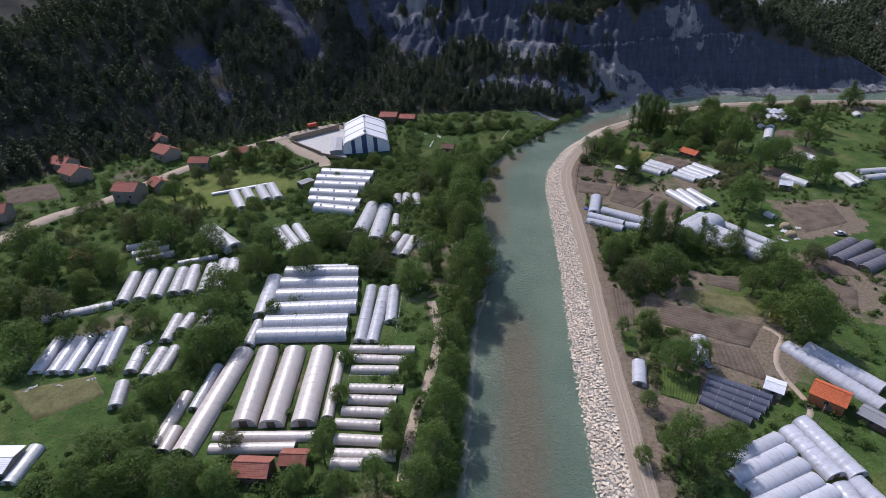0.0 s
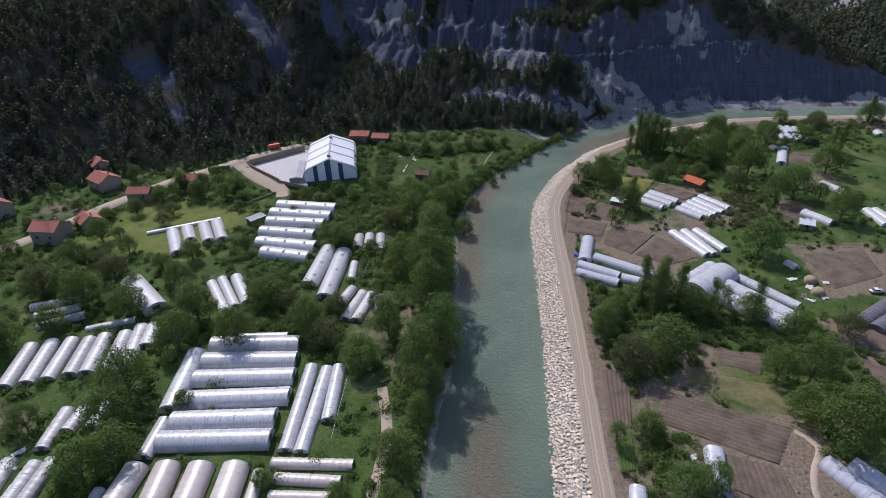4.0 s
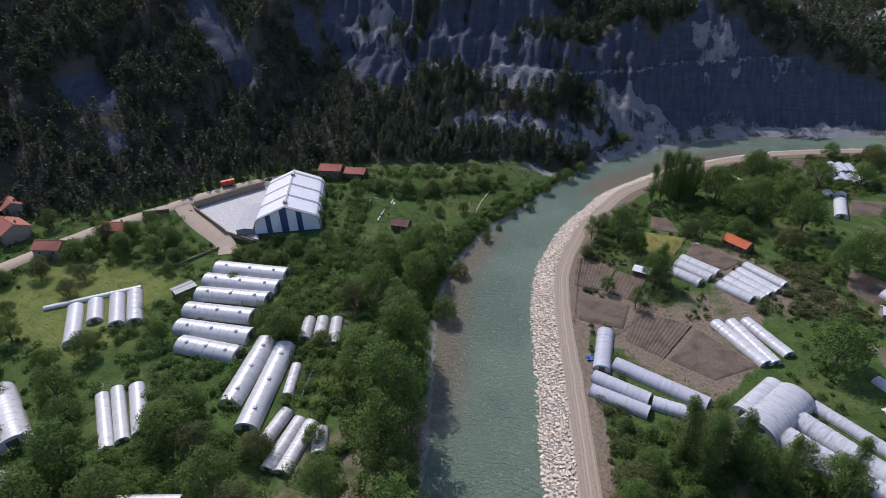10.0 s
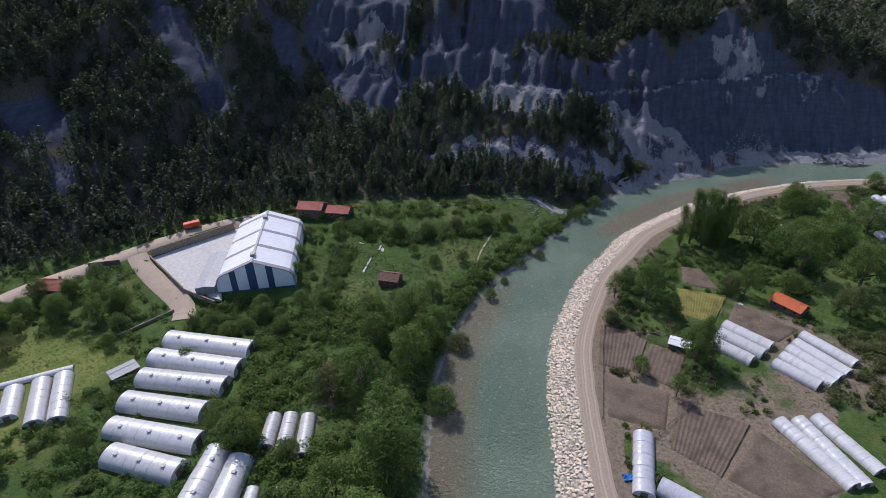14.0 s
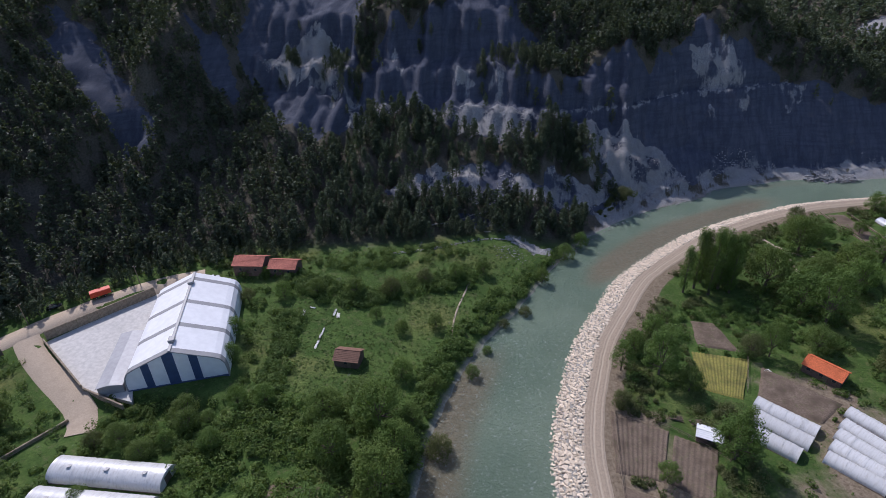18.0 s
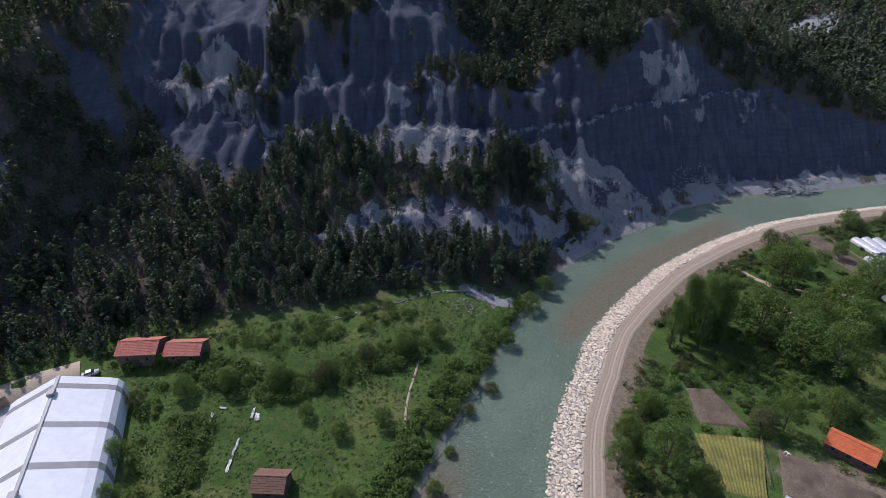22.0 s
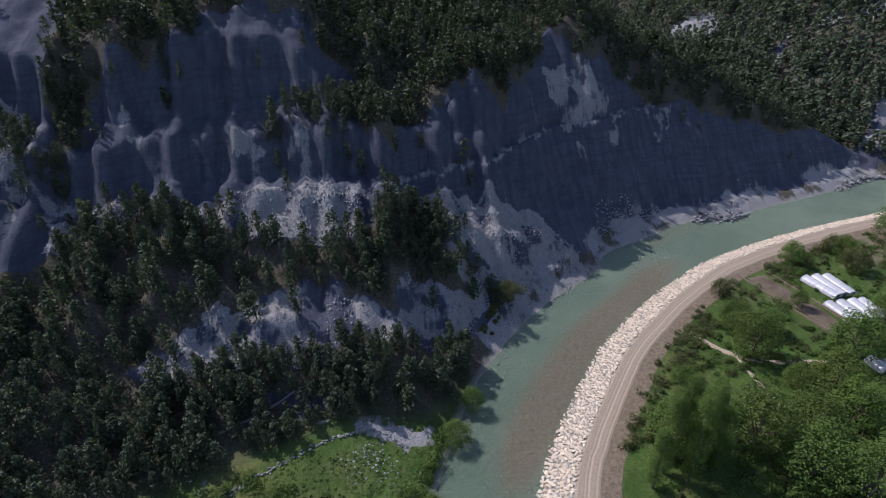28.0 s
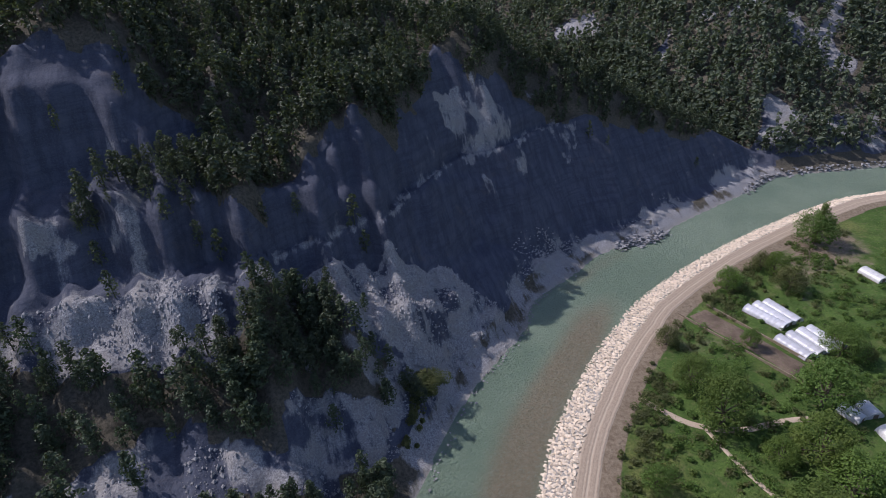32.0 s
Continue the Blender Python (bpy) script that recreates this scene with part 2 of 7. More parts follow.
BOARD = simple("end_board", (0.16, 0.12, 0.09), 0.9, 0.2, 3)
STONE, STONES = stone_material(False), stone_material(True)
TILE = tile_material()
ORANGE_TILE = simple("orange_tile", (0.55, 0.14, 0.055), 0.8, 0.2, 4, 0.22)
RED_TILE = simple("red_tile", (0.46, 0.165, 0.115), 0.85, 0.2, 3, 0.25)
PLASTER = simple("plaster", (0.3, 0.25, 0.2), 0.9, 0.2, 1.5)
DARKWALL = simple("dark_wall", (0.15, 0.1, 0.08), 0.9, 0.2, 2)
CONCRETE = simple("concrete_yard", (0.5, 0.475, 0.435), 0.85, 0.25, 0.8, 0.12)
WALLGREY = simple("concrete_wall", (0.26, 0.205, 0.145), 0.9, 0.2, 1.2, 0.25)
HALLWHITE = simple("hall_sheet_white", (0.74, 0.735, 0.725), 0.5, 0.5, 0.5, 0.05, 0, 0.05)
HALLGREY = simple("hall_sheet_grey", (0.28, 0.275, 0.27), 0.5, 0.4, 0.6, 0.08, 0, 0.05)
HALLBLUE = simple("hall_sheet_blue", (0.045, 0.075, 0.15), 0.45, 0.4, 0.6, 0.1, 0, 0.05)
GLASS = simple("window_glass", (0.03, 0.04, 0.05), 0.1, 0.6, 1, 0.1, 0, 0.0)
WOOD = simple("weathered_wood", (0.22, 0.17, 0.12), 0.9, 0.2, 4)
REDMETAL = simple("red_painted_steel", (0.6, 0.07, 0.03), 0.5, 0.4, 2)
BLACKPAINT = simple("black_paint", (0.015, 0.015, 0.018), 0.25, 0.5, 2)
RUBBER = simple("rubber", (0.03, 0.03, 0.03), 0.9, 0.2, 3)
ROAD = road_material()
LANE = simple("lane_dirt", (0.4, 0.32, 0.235), 0.95, 0.12, 2.5, 0.1)
ASPHALT = simple("pale_asphalt", (0.3, 0.28, 0.25), 0.95, 0.15, 1.4, 0.15)
SOIL = soil_material("soil", (0.12, 0.09, 0.066), (0.19, 0.145, 0.108), 0.3)
CROP = soil_material("young_crop", (0.15, 0.14, 0.05), (0.27, 0.24, 0.06), 0.8)
CROPGREEN = soil_material("green_crop", (0.06, 0.09, 0.025), (0.1, 0.14, 0.035), 1.0)
DRY = soil_material("dry_grass", (0.12, 0.115, 0.05), (0.2, 0.18, 0.085), 0.85)
LEAF = [
    leaf_material("leaves_mid", (0.066, 0.124, 0.026), (0.15, 0.245, 0.052)),
    leaf_material("leaves_bright", (0.075, 0.14, 0.026), (0.175, 0.275, 0.055)),
    leaf_material("leaves_olive", (0.075, 0.09, 0.035), (0.15, 0.16, 0.065)),
    leaf_material("leaves_rust", (0.1, 0.075, 0.04), (0.2, 0.135, 0.07)),
]
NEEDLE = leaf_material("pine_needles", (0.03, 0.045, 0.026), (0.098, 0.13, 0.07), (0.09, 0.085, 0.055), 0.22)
# paler copy of the needles: the far mountain's brighter light put into the colour
NEEDLE_FAR_LIT = leaf_material("far_needles_lit", (0.088, 0.108, 0.072), (0.14, 0.17, 0.105), (0.14, 0.135, 0.1), 0.3)
TUFT = leaf_material("undergrowth", (0.062, 0.116, 0.026), (0.142, 0.228, 0.052))
MEADOW = leaf_material("meadow_leaves", (0.08, 0.155, 0.034), (0.165, 0.28, 0.06))
HAY = leaf_material("hay_leaves", (0.12, 0.18, 0.036), (0.22, 0.29, 0.065))
BARK = simple("bark", (0.14, 0.11, 0.085), 0.95, 0.15, 5)
ROCK = simple("rubble", (0.26, 0.255, 0.25), 0.95, 0.2, 1.5, 0.3)
TATTER = plastic_material("torn_sheet", (0.7, 0.68, 0.63), rough=0.5)


# ---- mesh helpers ----
def mesh(name, verts, faces, mat, smooth=False):
    me = bpy.data.meshes.new(name)
    me.from_pydata([tuple(v) for v in verts] if not isinstance(verts, np.ndarray) else verts.tolist(), [],
                   faces.tolist() if isinstance(faces, np.ndarray) else faces)
    me.materials.append(mat)
    if smooth:
        me.polygons.foreach_set("use_smooth", np.ones(len(me.polygons), bool))
    me.update()
    return me


def bm_mesh(name, bm, mat, smooth=False):
    me = bpy.data.meshes.new(name)
    bm.to_mesh(me)
    bm.free()
    me.materials.append(mat)
    if smooth:
        me.polygons.foreach_set("use_smooth", np.ones(len(me.polygons), bool))
    return me


def part(name, me, parent, label="", at=None):
    """One mesh as a part under a thing or under a part."""
    ob = new(name, me)
    ob.parent = parent
    if at is not None:
        ob.matrix_basis = at
    if label:
        ob["label"] = label
    return ob


def thing(name, m, label, category, group="", kind=""):
    ob = new(name)
    ob.empty_display_size = 0.3
    ob.matrix_basis = m
    return tagged(ob, label, category, group, kind)


def box_bm(sx, sy, sz, bevel=0.0, bm=None, at=(0, 0, 0)):
    """A box standing on z = 0 of its place, its edges bevelled."""
    bm = bm or bmesh.new()
    made = bmesh.ops.create_cube(bm, size=1.0, matrix=Matrix.Translation((at[0], at[1], at[2] + sz / 2)) @ Matrix.Diagonal((sx, sy, sz, 1)))
    if bevel:
        edges = list({e for v in made["verts"] for e in v.link_edges})
        bmesh.ops.bevel(bm, geom=edges, offset=bevel, segments=2, affect="EDGES")
    return bm


BOXES = {}


def box_mesh(name, sx, sy, sz, mat, bevel=0.03):
    key = (name, sx, sy, sz, mat.name)
    if key not in BOXES:
        BOXES[key] = bm_mesh(name, box_bm(sx, sy, sz, bevel), mat)
    return BOXES[key]


def curve(points, step=3.0):
    """A smooth line through control points, sampled evenly."""
    p = np.array(points, float)
    p = np.vstack([2 * p[0] - p[1], p, 2 * p[-1] - p[-2]])
    out = []
    for i in range(1, len(p) - 2):
        n = min(14, max(2, int(np.linalg.norm(p[i + 1] - p[i]) / step)))
        u = np.linspace(0, 1, n, endpoint=False)[:, None]
        a, b, c, d = p[i - 1], p[i], p[i + 1], p[i + 2]
        out.append(0.5 * (2 * b + (c - a) * u + (2 * a - 5 * b + 4 * c - d) * u**2 + (3 * b - a - 3 * c + d) * u**3))
    return np.vstack([*out, p[-2:-1]])


def side(line, pts):
    """Signed distance of points from a line: positive on its right."""
    a, d = line[:-1], np.diff(line, axis=0)
    l2 = (d**2).sum(1)
    out = np.empty(len(pts))
    for i in range(0, len(pts), 6000):
        q = pts[i : i + 6000, None, :] - a
        u = np.clip((q * d).sum(-1) / l2, 0, 1)
        off = q - u[..., None] * d
        r = (off**2).sum(-1)
        k = r.argmin(1)
        n = np.arange(len(k))
        s = d[k, 1] * q[n, k, 0] - d[k, 0] * q[n, k, 1]
        out[i : i + 6000] = np.sqrt(r[n, k]) * np.where(s >= 0, 1, -1)
    return out


def smooth(x, a, b):
    t = np.clip((x - a) / (b - a), 0, 1)
    return t * t * (3 - 2 * t)


def wobble(pts, size, seed=0.0):
    """Cheap smooth noise in the plane, about -1 to 1, from turned waves."""
    x, y = pts[:, 0] / size, pts[:, 1] / size
    out = np.zeros(len(pts))
    for k in range(6):
        a = seed * 1.7 + k * 2.4
        f = 0.8 + 0.37 * k
        out += np.sin((x * math.cos(a) + y * math.sin(a)) * f + seed * 5.1 + k * k * 1.3 + 1.5 * np.sin((x * math.sin(a) - y * math.cos(a)) * f * 0.6 + k))
    return out / 3.0


# ---- the valley: river banks, foot of the slope, heights ----
WATER_Z = -2.5
LEFT = curve([(70, -900), (34, -100), (22, 20), (14, 70), (6, 113), (2, 136), (-2, 157), (-5, 175), (-7, 200), (-16, 240), (-24, 270), (-27.5, 300), (-21.5, 334),
              (-8, 366), (4, 396), (18, 421), (42, 446), (68, 464), (78, 476), (100, 485), (118, 493), (140, 492), (158, 499), (211, 511), (234, 516),
              (267, 508), (330, 490), (430, 440), (900, 200), (2400, -100)])
RIGHT = curve([(110, -900), (70, -100), (52, 30), (42, 80), (34, 120), (30, 141), (26, 161), (22, 185), (17, 216), (11, 249), (6, 275), (3, 296), (2.6, 312), (5, 331),
               (8.6, 349), (16, 368), (24, 386.5), (33.5, 400.5), (51, 421.5), (64, 433.5), (80, 445.5), (95, 455), (112, 464), (143, 474), (176.5, 481.5), (216, 487), (246, 487), (300, 472),
               (420, 412), (880, 175), (2380, -125)])
FOOT = curve([(-2400, -150), (-420, 60), (-300, 170), (-262, 217), (-243, 255), (-222, 288), (-192, 312), (-172, 336), (-150, 362), (-122, 381), (-94, 384), (-66, 390),
              (-36, 401), (-20, 407), (-4, 407), (6, 412), (18, 428), (42, 453), (66, 470), (76, 482), (100, 491), (118, 499), (140, 498), (158, 505),
              (211, 517), (234, 522), (270, 515), (330, 498), (430, 448), (900, 208), (2400, -90)], 5.0)
RAVINE = (238.0, 524.0)
CHUTES = [(-182, 418, 6, 40, 1.0), (-238, 395, 7, 34, 1.0)]
BENCHES = [(52, 463, 13, 4.5, 0.6, 3.0), (84, 487, 10, 4.5, 0.5, 2.4), (140, 499, 9, 3, 0.1, 1.5)]
# terrace of slid rubble along the slope (x, y, z) and the top of the bare cliff above it (x, z)
TERRACE = np.array([(-400, 456, 33), (-150, 456, 33), (-126, 454, 33), (-97, 459, 30), (-75, 462, 31), (-50, 468, 31), (-32, 468, 31), (-18, 465, 30), (-5, 465, 28), (7, 463, 24), (18, 461, 19),
                    (25, 458, 17), (37, 463, 13.5), (50, 470, 9.5), (62, 476, 6), (85, 492, 3.5), (103, 496, 1), (900, 500, 0.5)], float)
CREST = np.array([(-400, 68), (-150, 68), (-98, 68), (-70, 72), (-38, 74), (-27, 65), (-20, 50), (-12, 45), (0, 43), (20, 43), (32, 50), (54, 57), (72, 65), (82, 72), (95, 78), (112, 110), (900, 110)], float)
# ridges of rubble running down the cliff: upper and lower end, height, half width
RIDGES = [(4, 469, 24, 475, 2.6, 3.0), (24, 459, 48, 470, 1.8, 2.0), (-30, 466, -12, 463, 2.0, 3.0), (-52, 470, -40, 468, 2.5, 4.0), (-84, 492, -66, 468, 1.6, 2.4), (-32, 490, -28, 474, 2.6, 3.4), (-47, 482, -40, 468, 2.2, 3.4), (-106, 484, -98, 464, 2.2, 4.5), (-124, 476, -112, 460, 2.2, 4.5), (85, 536, 94, 518, 1.8, 4.5), (76, 518, 80, 508, 1.2, 1.6),
          (112, 540, 120, 528, 1.6, 3.5), (12, 455, 24, 440, 1.6, 2.5), (4, 452, 12, 436, 1.3, 2.2)]
PAD, PAD_Z = [(-152, 317), (-122, 300), (-84, 305), (-101, 352), (-132, 351)], 2.2


def terrace(p):
    """How far behind the edge of the rubble terrace points lie, its height there and its width."""
    x = p[:, 0]
    zt = np.interp(x, TERRACE[:, 0], TERRACE[:, 2])
    part_of = np.clip(zt / 20, 0.05, 1)
    yt = np.interp(x, TERRACE[:, 0], TERRACE[:, 1]) + part_of * (2.4 * np.sin(x * 0.31) + 1.5 * np.sin(x * 0.69 + 1))
    zt = zt + part_of * (1.5 * np.sin(x * 0.37 + 2) + 1.0 * np.sin(x * 0.83))
    wide = np.maximum(10.5 * np.clip(zt / 16, 0.1, 1), 17 * smooth(x, -2, 14) * (1 - smooth(x, 68, 92)))
    return p[:, 1] - yt, zt, wide


def heights(p):
    """The height of the ground at points of the plan."""
    dl, dr, df = side(LEFT, p), side(RIGHT, p), -side(FOOT, p)
    x, y = p[:, 0], p[:, 1]
    z = 0.25 * wobble(p, 14, 1) + 0.12 * wobble(p, 5, 2)
    # the lower slope steps gently up before its foot
    near = np.where(x < 0, smooth(df, -70, 0) * 5.0, smooth(df, -14, 0) * 2.0)
    z = z + near * smooth(-dl, 4, 30)
    # the slope itself: forest in the west, a rubble terrace under a bare cliff, then a cliff straight above the water
    d = np.maximum(df, 0)
    wood = np.interp(d, [0, 20, 90, 200, 2000], [0, 10, 58, 125, 950])
    cliff = np.interp(d, [0, 6, 38, 56, 90, 200, 2000], [0, 1.0, 37.5, 57, 82, 150, 960])
    u, zt, wide = terrace(p)
    f = d / (d + np.maximum(-u, 0) + 0.01)
    below = zt * (0.5 * f + 0.5 * f ** 1.2)
    back = np.maximum(u - wide, 0)
    # west of the track: a low cliff, a second shelf, then the high cliff
    stepped = np.interp(back + 1.0 * wobble(p, 21, 9) * smooth(back, 0, 6), [0, 8, 22, 54, 300], [0, 12.5, 16, 66, 310])
    straight = np.interp(back, [0, 14, 17, 50, 300], [0, 18.5, 19.5, 61, 300])
    part_w = smooth(x, -30, 5)
    above = zt + 0.28 * np.clip(u, 0, wide) + stepped * (1 - part_w) + straight * part_w
    top = np.interp(x, CREST[:, 0], CREST[:, 1]) + 3 * wobble(p, 13, 6)
    above = np.where(above > top, top + (above - top) * 0.3, above)
    mid = np.where(u < 0, below, above)
    west, k = smooth(-x, 135, 175), smooth(x, 85, 118)
    rise = wood * west + (1 - west) * (mid * (1 - k) + cliff * k)
    bare = (1 - west) * np.maximum(smooth(u, wide - 2, wide + 3) * (1 - smooth(rise - top, -3, 3)), k * smooth(d, 2, 8) * (1 - smooth(d, 32, 45)))
    bare = np.maximum(bare, 0.95 * among(CLIFFS, p, 1.0) * (u > wide))
    rough = smooth(d, 4, 30) * (1 - 0.65 * np.exp(-((u / 16) ** 2)) * (1 - west))
    calm = 1 - 0.93 * bare
    gully = wobble(np.stack([x * 1.0, y * 0.25], 1), 9, 3)
    rise = rise + rough * (2.6 * wobble(p, 26, 4) * (1 - 0.85 * bare) + calm * (2.0 * gully + 1.4 * wobble(p, 6, 5))) + smooth(d, 60, 160) * 7 * wobble(p, 60, 6) * calm
    # heaps and blocks on the scree
    loose = smooth(d, 1, 6) * (1 - bare) * (1 - west) * (1 - smooth(u, 10, 14))
    rise = rise + loose * (1.9 * np.abs(wobble(p, 13, 11)) + 0.5 * np.abs(wobble(p, 5, 5)) + 0.3 * wobble(p, 2.2, 8) + 0.2 * wobble(p, 1.3, 3) - 0.9)
    rills = wobble(np.stack([x + 0.35 * y, y * 0.22], 1), 4.2, 13)
    rise = rise + bare * (0.35 * wobble(p, 3.2, 9) + (0.4 + 0.4 * smooth(x, -10, 40)) * rills)
    # sharp ribs at the foot of the cliff
    comb = np.clip(1 - 1.6 * np.abs(wobble(np.stack([x, y * 0.35], 1), 6.5, 17)), 0, 1) ** 1.5
    over = np.where(x > 100, rise, rise - zt - 2)
    rise = rise + smooth(x, 30, 60) * (1 - smooth(x, 225, 240)) * smooth(over, 0, 3) * (1 - smooth(over, 7, 19)) * comb * np.clip(1.8 + 3.0 * wobble(p, 13, 5), 0, 4.4)
    for x0, y0, x1, y1, hh, ww in RIDGES:
        ex, ey = x1 - x0, y1 - y0
        tt = np.clip(((x - x0) * ex + (y - y0) * ey) / (ex * ex + ey * ey), 0, 1)
        off = np.hypot(x - x0 - tt * ex, y - y0 - tt * ey) + 0.5 * wobble(p, 3, hh)
        rise = rise + hh * np.maximum(0, 1 - off / (1.6 * ww)) * (0.75 + 0.4 * wobble(p, 3.5, ww))
    for cx, cy, lx, ly, lean, level in BENCHES:
        q = np.sqrt(((x - cx) / lx) ** 2 + ((y - cy - lean * (x - cx)) / ly) ** 2) + 0.16 * wobble(p, 7, cx) + 0.1 * wobble(p, 2.5, cy)
        w = 1 - smooth(q, 0.55, 1.2)
        rise = rise * (1 - w) + (level + 0.32 * (y - cy) + 0.8 * wobble(p, 8, 2) + 0.4 * wobble(p, 3.5, 4)) * w
    for cx, cy, lx, ly, k in CHUTES:
        rise = rise + 0.42 * ly * np.tanh((y - cy) / (0.3 * ly)) * np.exp(-(((x - cx) / lx) ** 2) - ((y - cy) / (1.4 * ly)) ** 2) * smooth(d, 3, 14)
    # an old track cut along the cliff
    cut = smooth(x, -40, -10) * (1 - smooth(x, 120, 140))
    rise = rise - cut * 3.4 * np.exp(-(((rise - 34.5 - 0.02 * x) / 1.5) ** 2))
    # the spur ends at a ravine; the far mountain stands behind it
    rx, ry = x - RAVINE[0], y - RAVINE[1]
    dv = -0.94 * rx - 0.35 * ry
    left_part = np.minimum(rise, 3 + 0.55 * np.maximum(dv, 0) + rough * 2.0 * wobble(p, 22, 7))
    right_part = 0.62 * np.minimum(np.maximum(-dv, 0) + 4, d) + rough * (3 * wobble(p, 30, 8) + 1.2 * wobble(p, 8, 9))
    hill = np.where(dv > 0, left_part, right_part)
    hill = np.minimum(hill, 260 + 10 * wobble(p, 90, 2))
    z = np.where(df > 0, z + np.maximum(hill, -0.5), z)
    # a level pad for the hall and its yard
    inside = np.full(len(p), 1e9)
    for i in range(len(PAD)):
        a, b = np.array(PAD[i - 1], float), np.array(PAD[i], float)
        e = (b - a) / np.linalg.norm(b - a)
        inside = np.minimum(inside, e[0] * (y - a[1]) - e[1] * (x - a[0]))
    k = smooth(inside, -3, 0.5)
    z = z * (1 - k) + PAD_Z * k
    # the banks and the bed
    land = -dl > 0
    z = np.where(land & (-dl < 7), WATER_Z + (z - WATER_Z) * smooth(-dl, -1.5, 6.5), z)
    bed = WATER_Z - 1.3 * smooth(np.minimum(dl, -dr), 0, 6)
    z = np.where((dl >= 0) & (dr <= 0), np.minimum(bed, WATER_Z - 0.25), z)
    east = dr > 0
    dyke = np.interp(dr, [0, 1, 7, 14, 19], [WATER_Z - 0.3, WATER_Z, 0.45, 0.45, 0.0])
    z = np.where(east & (dr < 19), dyke + smooth(dr, 13, 19) * z, z)
    return z


def height(x, y):
    return float(on_ground(np.array([[x, y]], float))[0])


# bare ground on the slope, in plan: cliffs, bowls and chutes, and the paler screes below them
CLIFFS = [
    [(-24, 474), (-4, 481), (13, 496), (21, 504), (33, 506), (53, 518), (65, 536), (74, 550), (82, 538), (103, 540), (130, 533), (170, 534), (196, 528), (236, 524),
     (230, 508), (150, 488), (100, 478), (76, 466), (40, 442), (20, 436), (24, 452), (15, 457), (4, 470), (-10, 464)],
    [(-90, 500), (-67, 510), (-59, 524), (-43, 531), (-26, 528), (-22, 519), (-11, 517), (-10, 487), (-2, 470), (-14, 450), (-40, 455), (-71, 462), (-98, 455), (-100, 480)],
    [(-166, 500), (-150, 534), (-116, 558), (-104, 512), (-103, 480), (-96, 449), (-111, 439), (-132, 442), (-149, 463), (-157, 468)],
]
CHUTE_BANDS = [[(-234, 447), (-209, 442), (-170, 411), (-168, 396), (-189, 407), (-226, 426)], [(-250, 352), (-242, 377), (-220, 356), (-231, 338)],
               [(-219, 345), (-209, 348), (-196, 332), (-205, 329)], [(-178, 465), (-168, 470), (-152, 452), (-160, 446)]]
SCREES = [
    [(-58, 431), (-36, 441), (-17, 437), (-5, 431), (5, 447), (19, 441), (22, 434), (3, 424), (-15, 424), (-27, 418), (-44, 417)],
    [(-40, 412), (-21, 414), (-6, 402), (6, 410), (2, 398), (-19, 399)],
    [(-72, 420), (-52, 432), (-46, 416), (-66, 412)],
]
LEDGES = [[(16, 440), (40, 444), (56, 456), (74, 466), (62, 471), (44, 458), (30, 457), (20, 453)], [(-8, 470), (6, 472), (20, 479), (40, 480), (58, 478), (60, 466), (44, 456), (30, 456), (18, 458), (2, 464)], [(-60, 467), (-30, 471), (-8, 469), (-14, 452), (-40, 455), (-66, 461)],
          [(-148, 485), (-138, 492), (-118, 494), (-110, 486), (-106, 466), (-118, 474), (-134, 468), (-146, 474)], [(-100, 462), (-70, 468), (-72, 460), (-98, 452)],
          [(66, 534), (86, 537), (101, 523), (84, 516), (72, 522)], [(-51, 486), (-42, 488), (-40, 483), (-50, 481)], [(-32, 506), (-28, 510), (-26, 492), (-30, 489)], [(112, 540), (130, 531), (123, 525), (116, 530)]]


def within(poly, p, soft=2.0):
    """1 inside an outline on the plan, its edge frayed."""
    q = np.array(poly, float)
    w = p + soft * np.stack([wobble(p, 7, 3) + 0.6 * wobble(p, 3, 5), wobble(p, 8, 4) + 0.6 * wobble(p, 3.4, 7)], 1)
    hits = np.zeros(len(p), bool)
    for a, b in zip(q, np.roll(q, 1, 0)):
        cross = (a[1] > w[:, 1]) != (b[1] > w[:, 1])
        hits ^= cross & (w[:, 0] < (b[0] - a[0]) * (w[:, 1] - a[1]) / (b[1] - a[1] + 1e-9) + a[0])
    return hits.astype(float)


def among(polys, p, soft=2.0):
    return np.maximum.reduce([within(q, p, soft) for q in polys])


def rockness(p):
    """1 on bare cliff and scree, 0 under forest."""
    x, y = p[:, 0], p[:, 1]
    d = -side(FOOT, p)
    dv = -0.94 * (x - RAVINE[0]) - 0.35 * (y - RAVINE[1])
    out = np.maximum.reduce([among(CLIFFS, p), 0.9 * among(CHUTE_BANDS, p), 0.75 * among(SCREES, p), smooth(x, 26, 36) * (d > 1) * (d < 20)]) * (dv > 0)
    far = (dv <= 0) * smooth(wobble(p, 24, 4) + 0.6 * wobble(p, 8, 5), 0.5, 0.85) * 0.9
    return np.clip(np.maximum(out, far), 0, 1) * smooth(d, -1, 3)


def spread(fine0, fine1, step, far):
    mid = np.arange(fine0, fine1 + step, step)
    out = fine0 - np.cumsum(step * 1.35 ** np.arange(1, 30))
    out = out[out > -far][::-1]
    up = fine1 + np.cumsum(step * 1.35 ** np.arange(1, 30))
    return np.concatenate([out, mid, up[up < far]])


def float_attribute(me, name, values):
    me.attributes.new(name, "FLOAT", "POINT").data.foreach_set("value", np.asarray(values, np.float32))


def doubled(g, a, b):
    extra = (g[1:] + g[:-1]) / 2
    return np.sort(np.concatenate([g, extra[(extra > a) & (extra < b)]]))


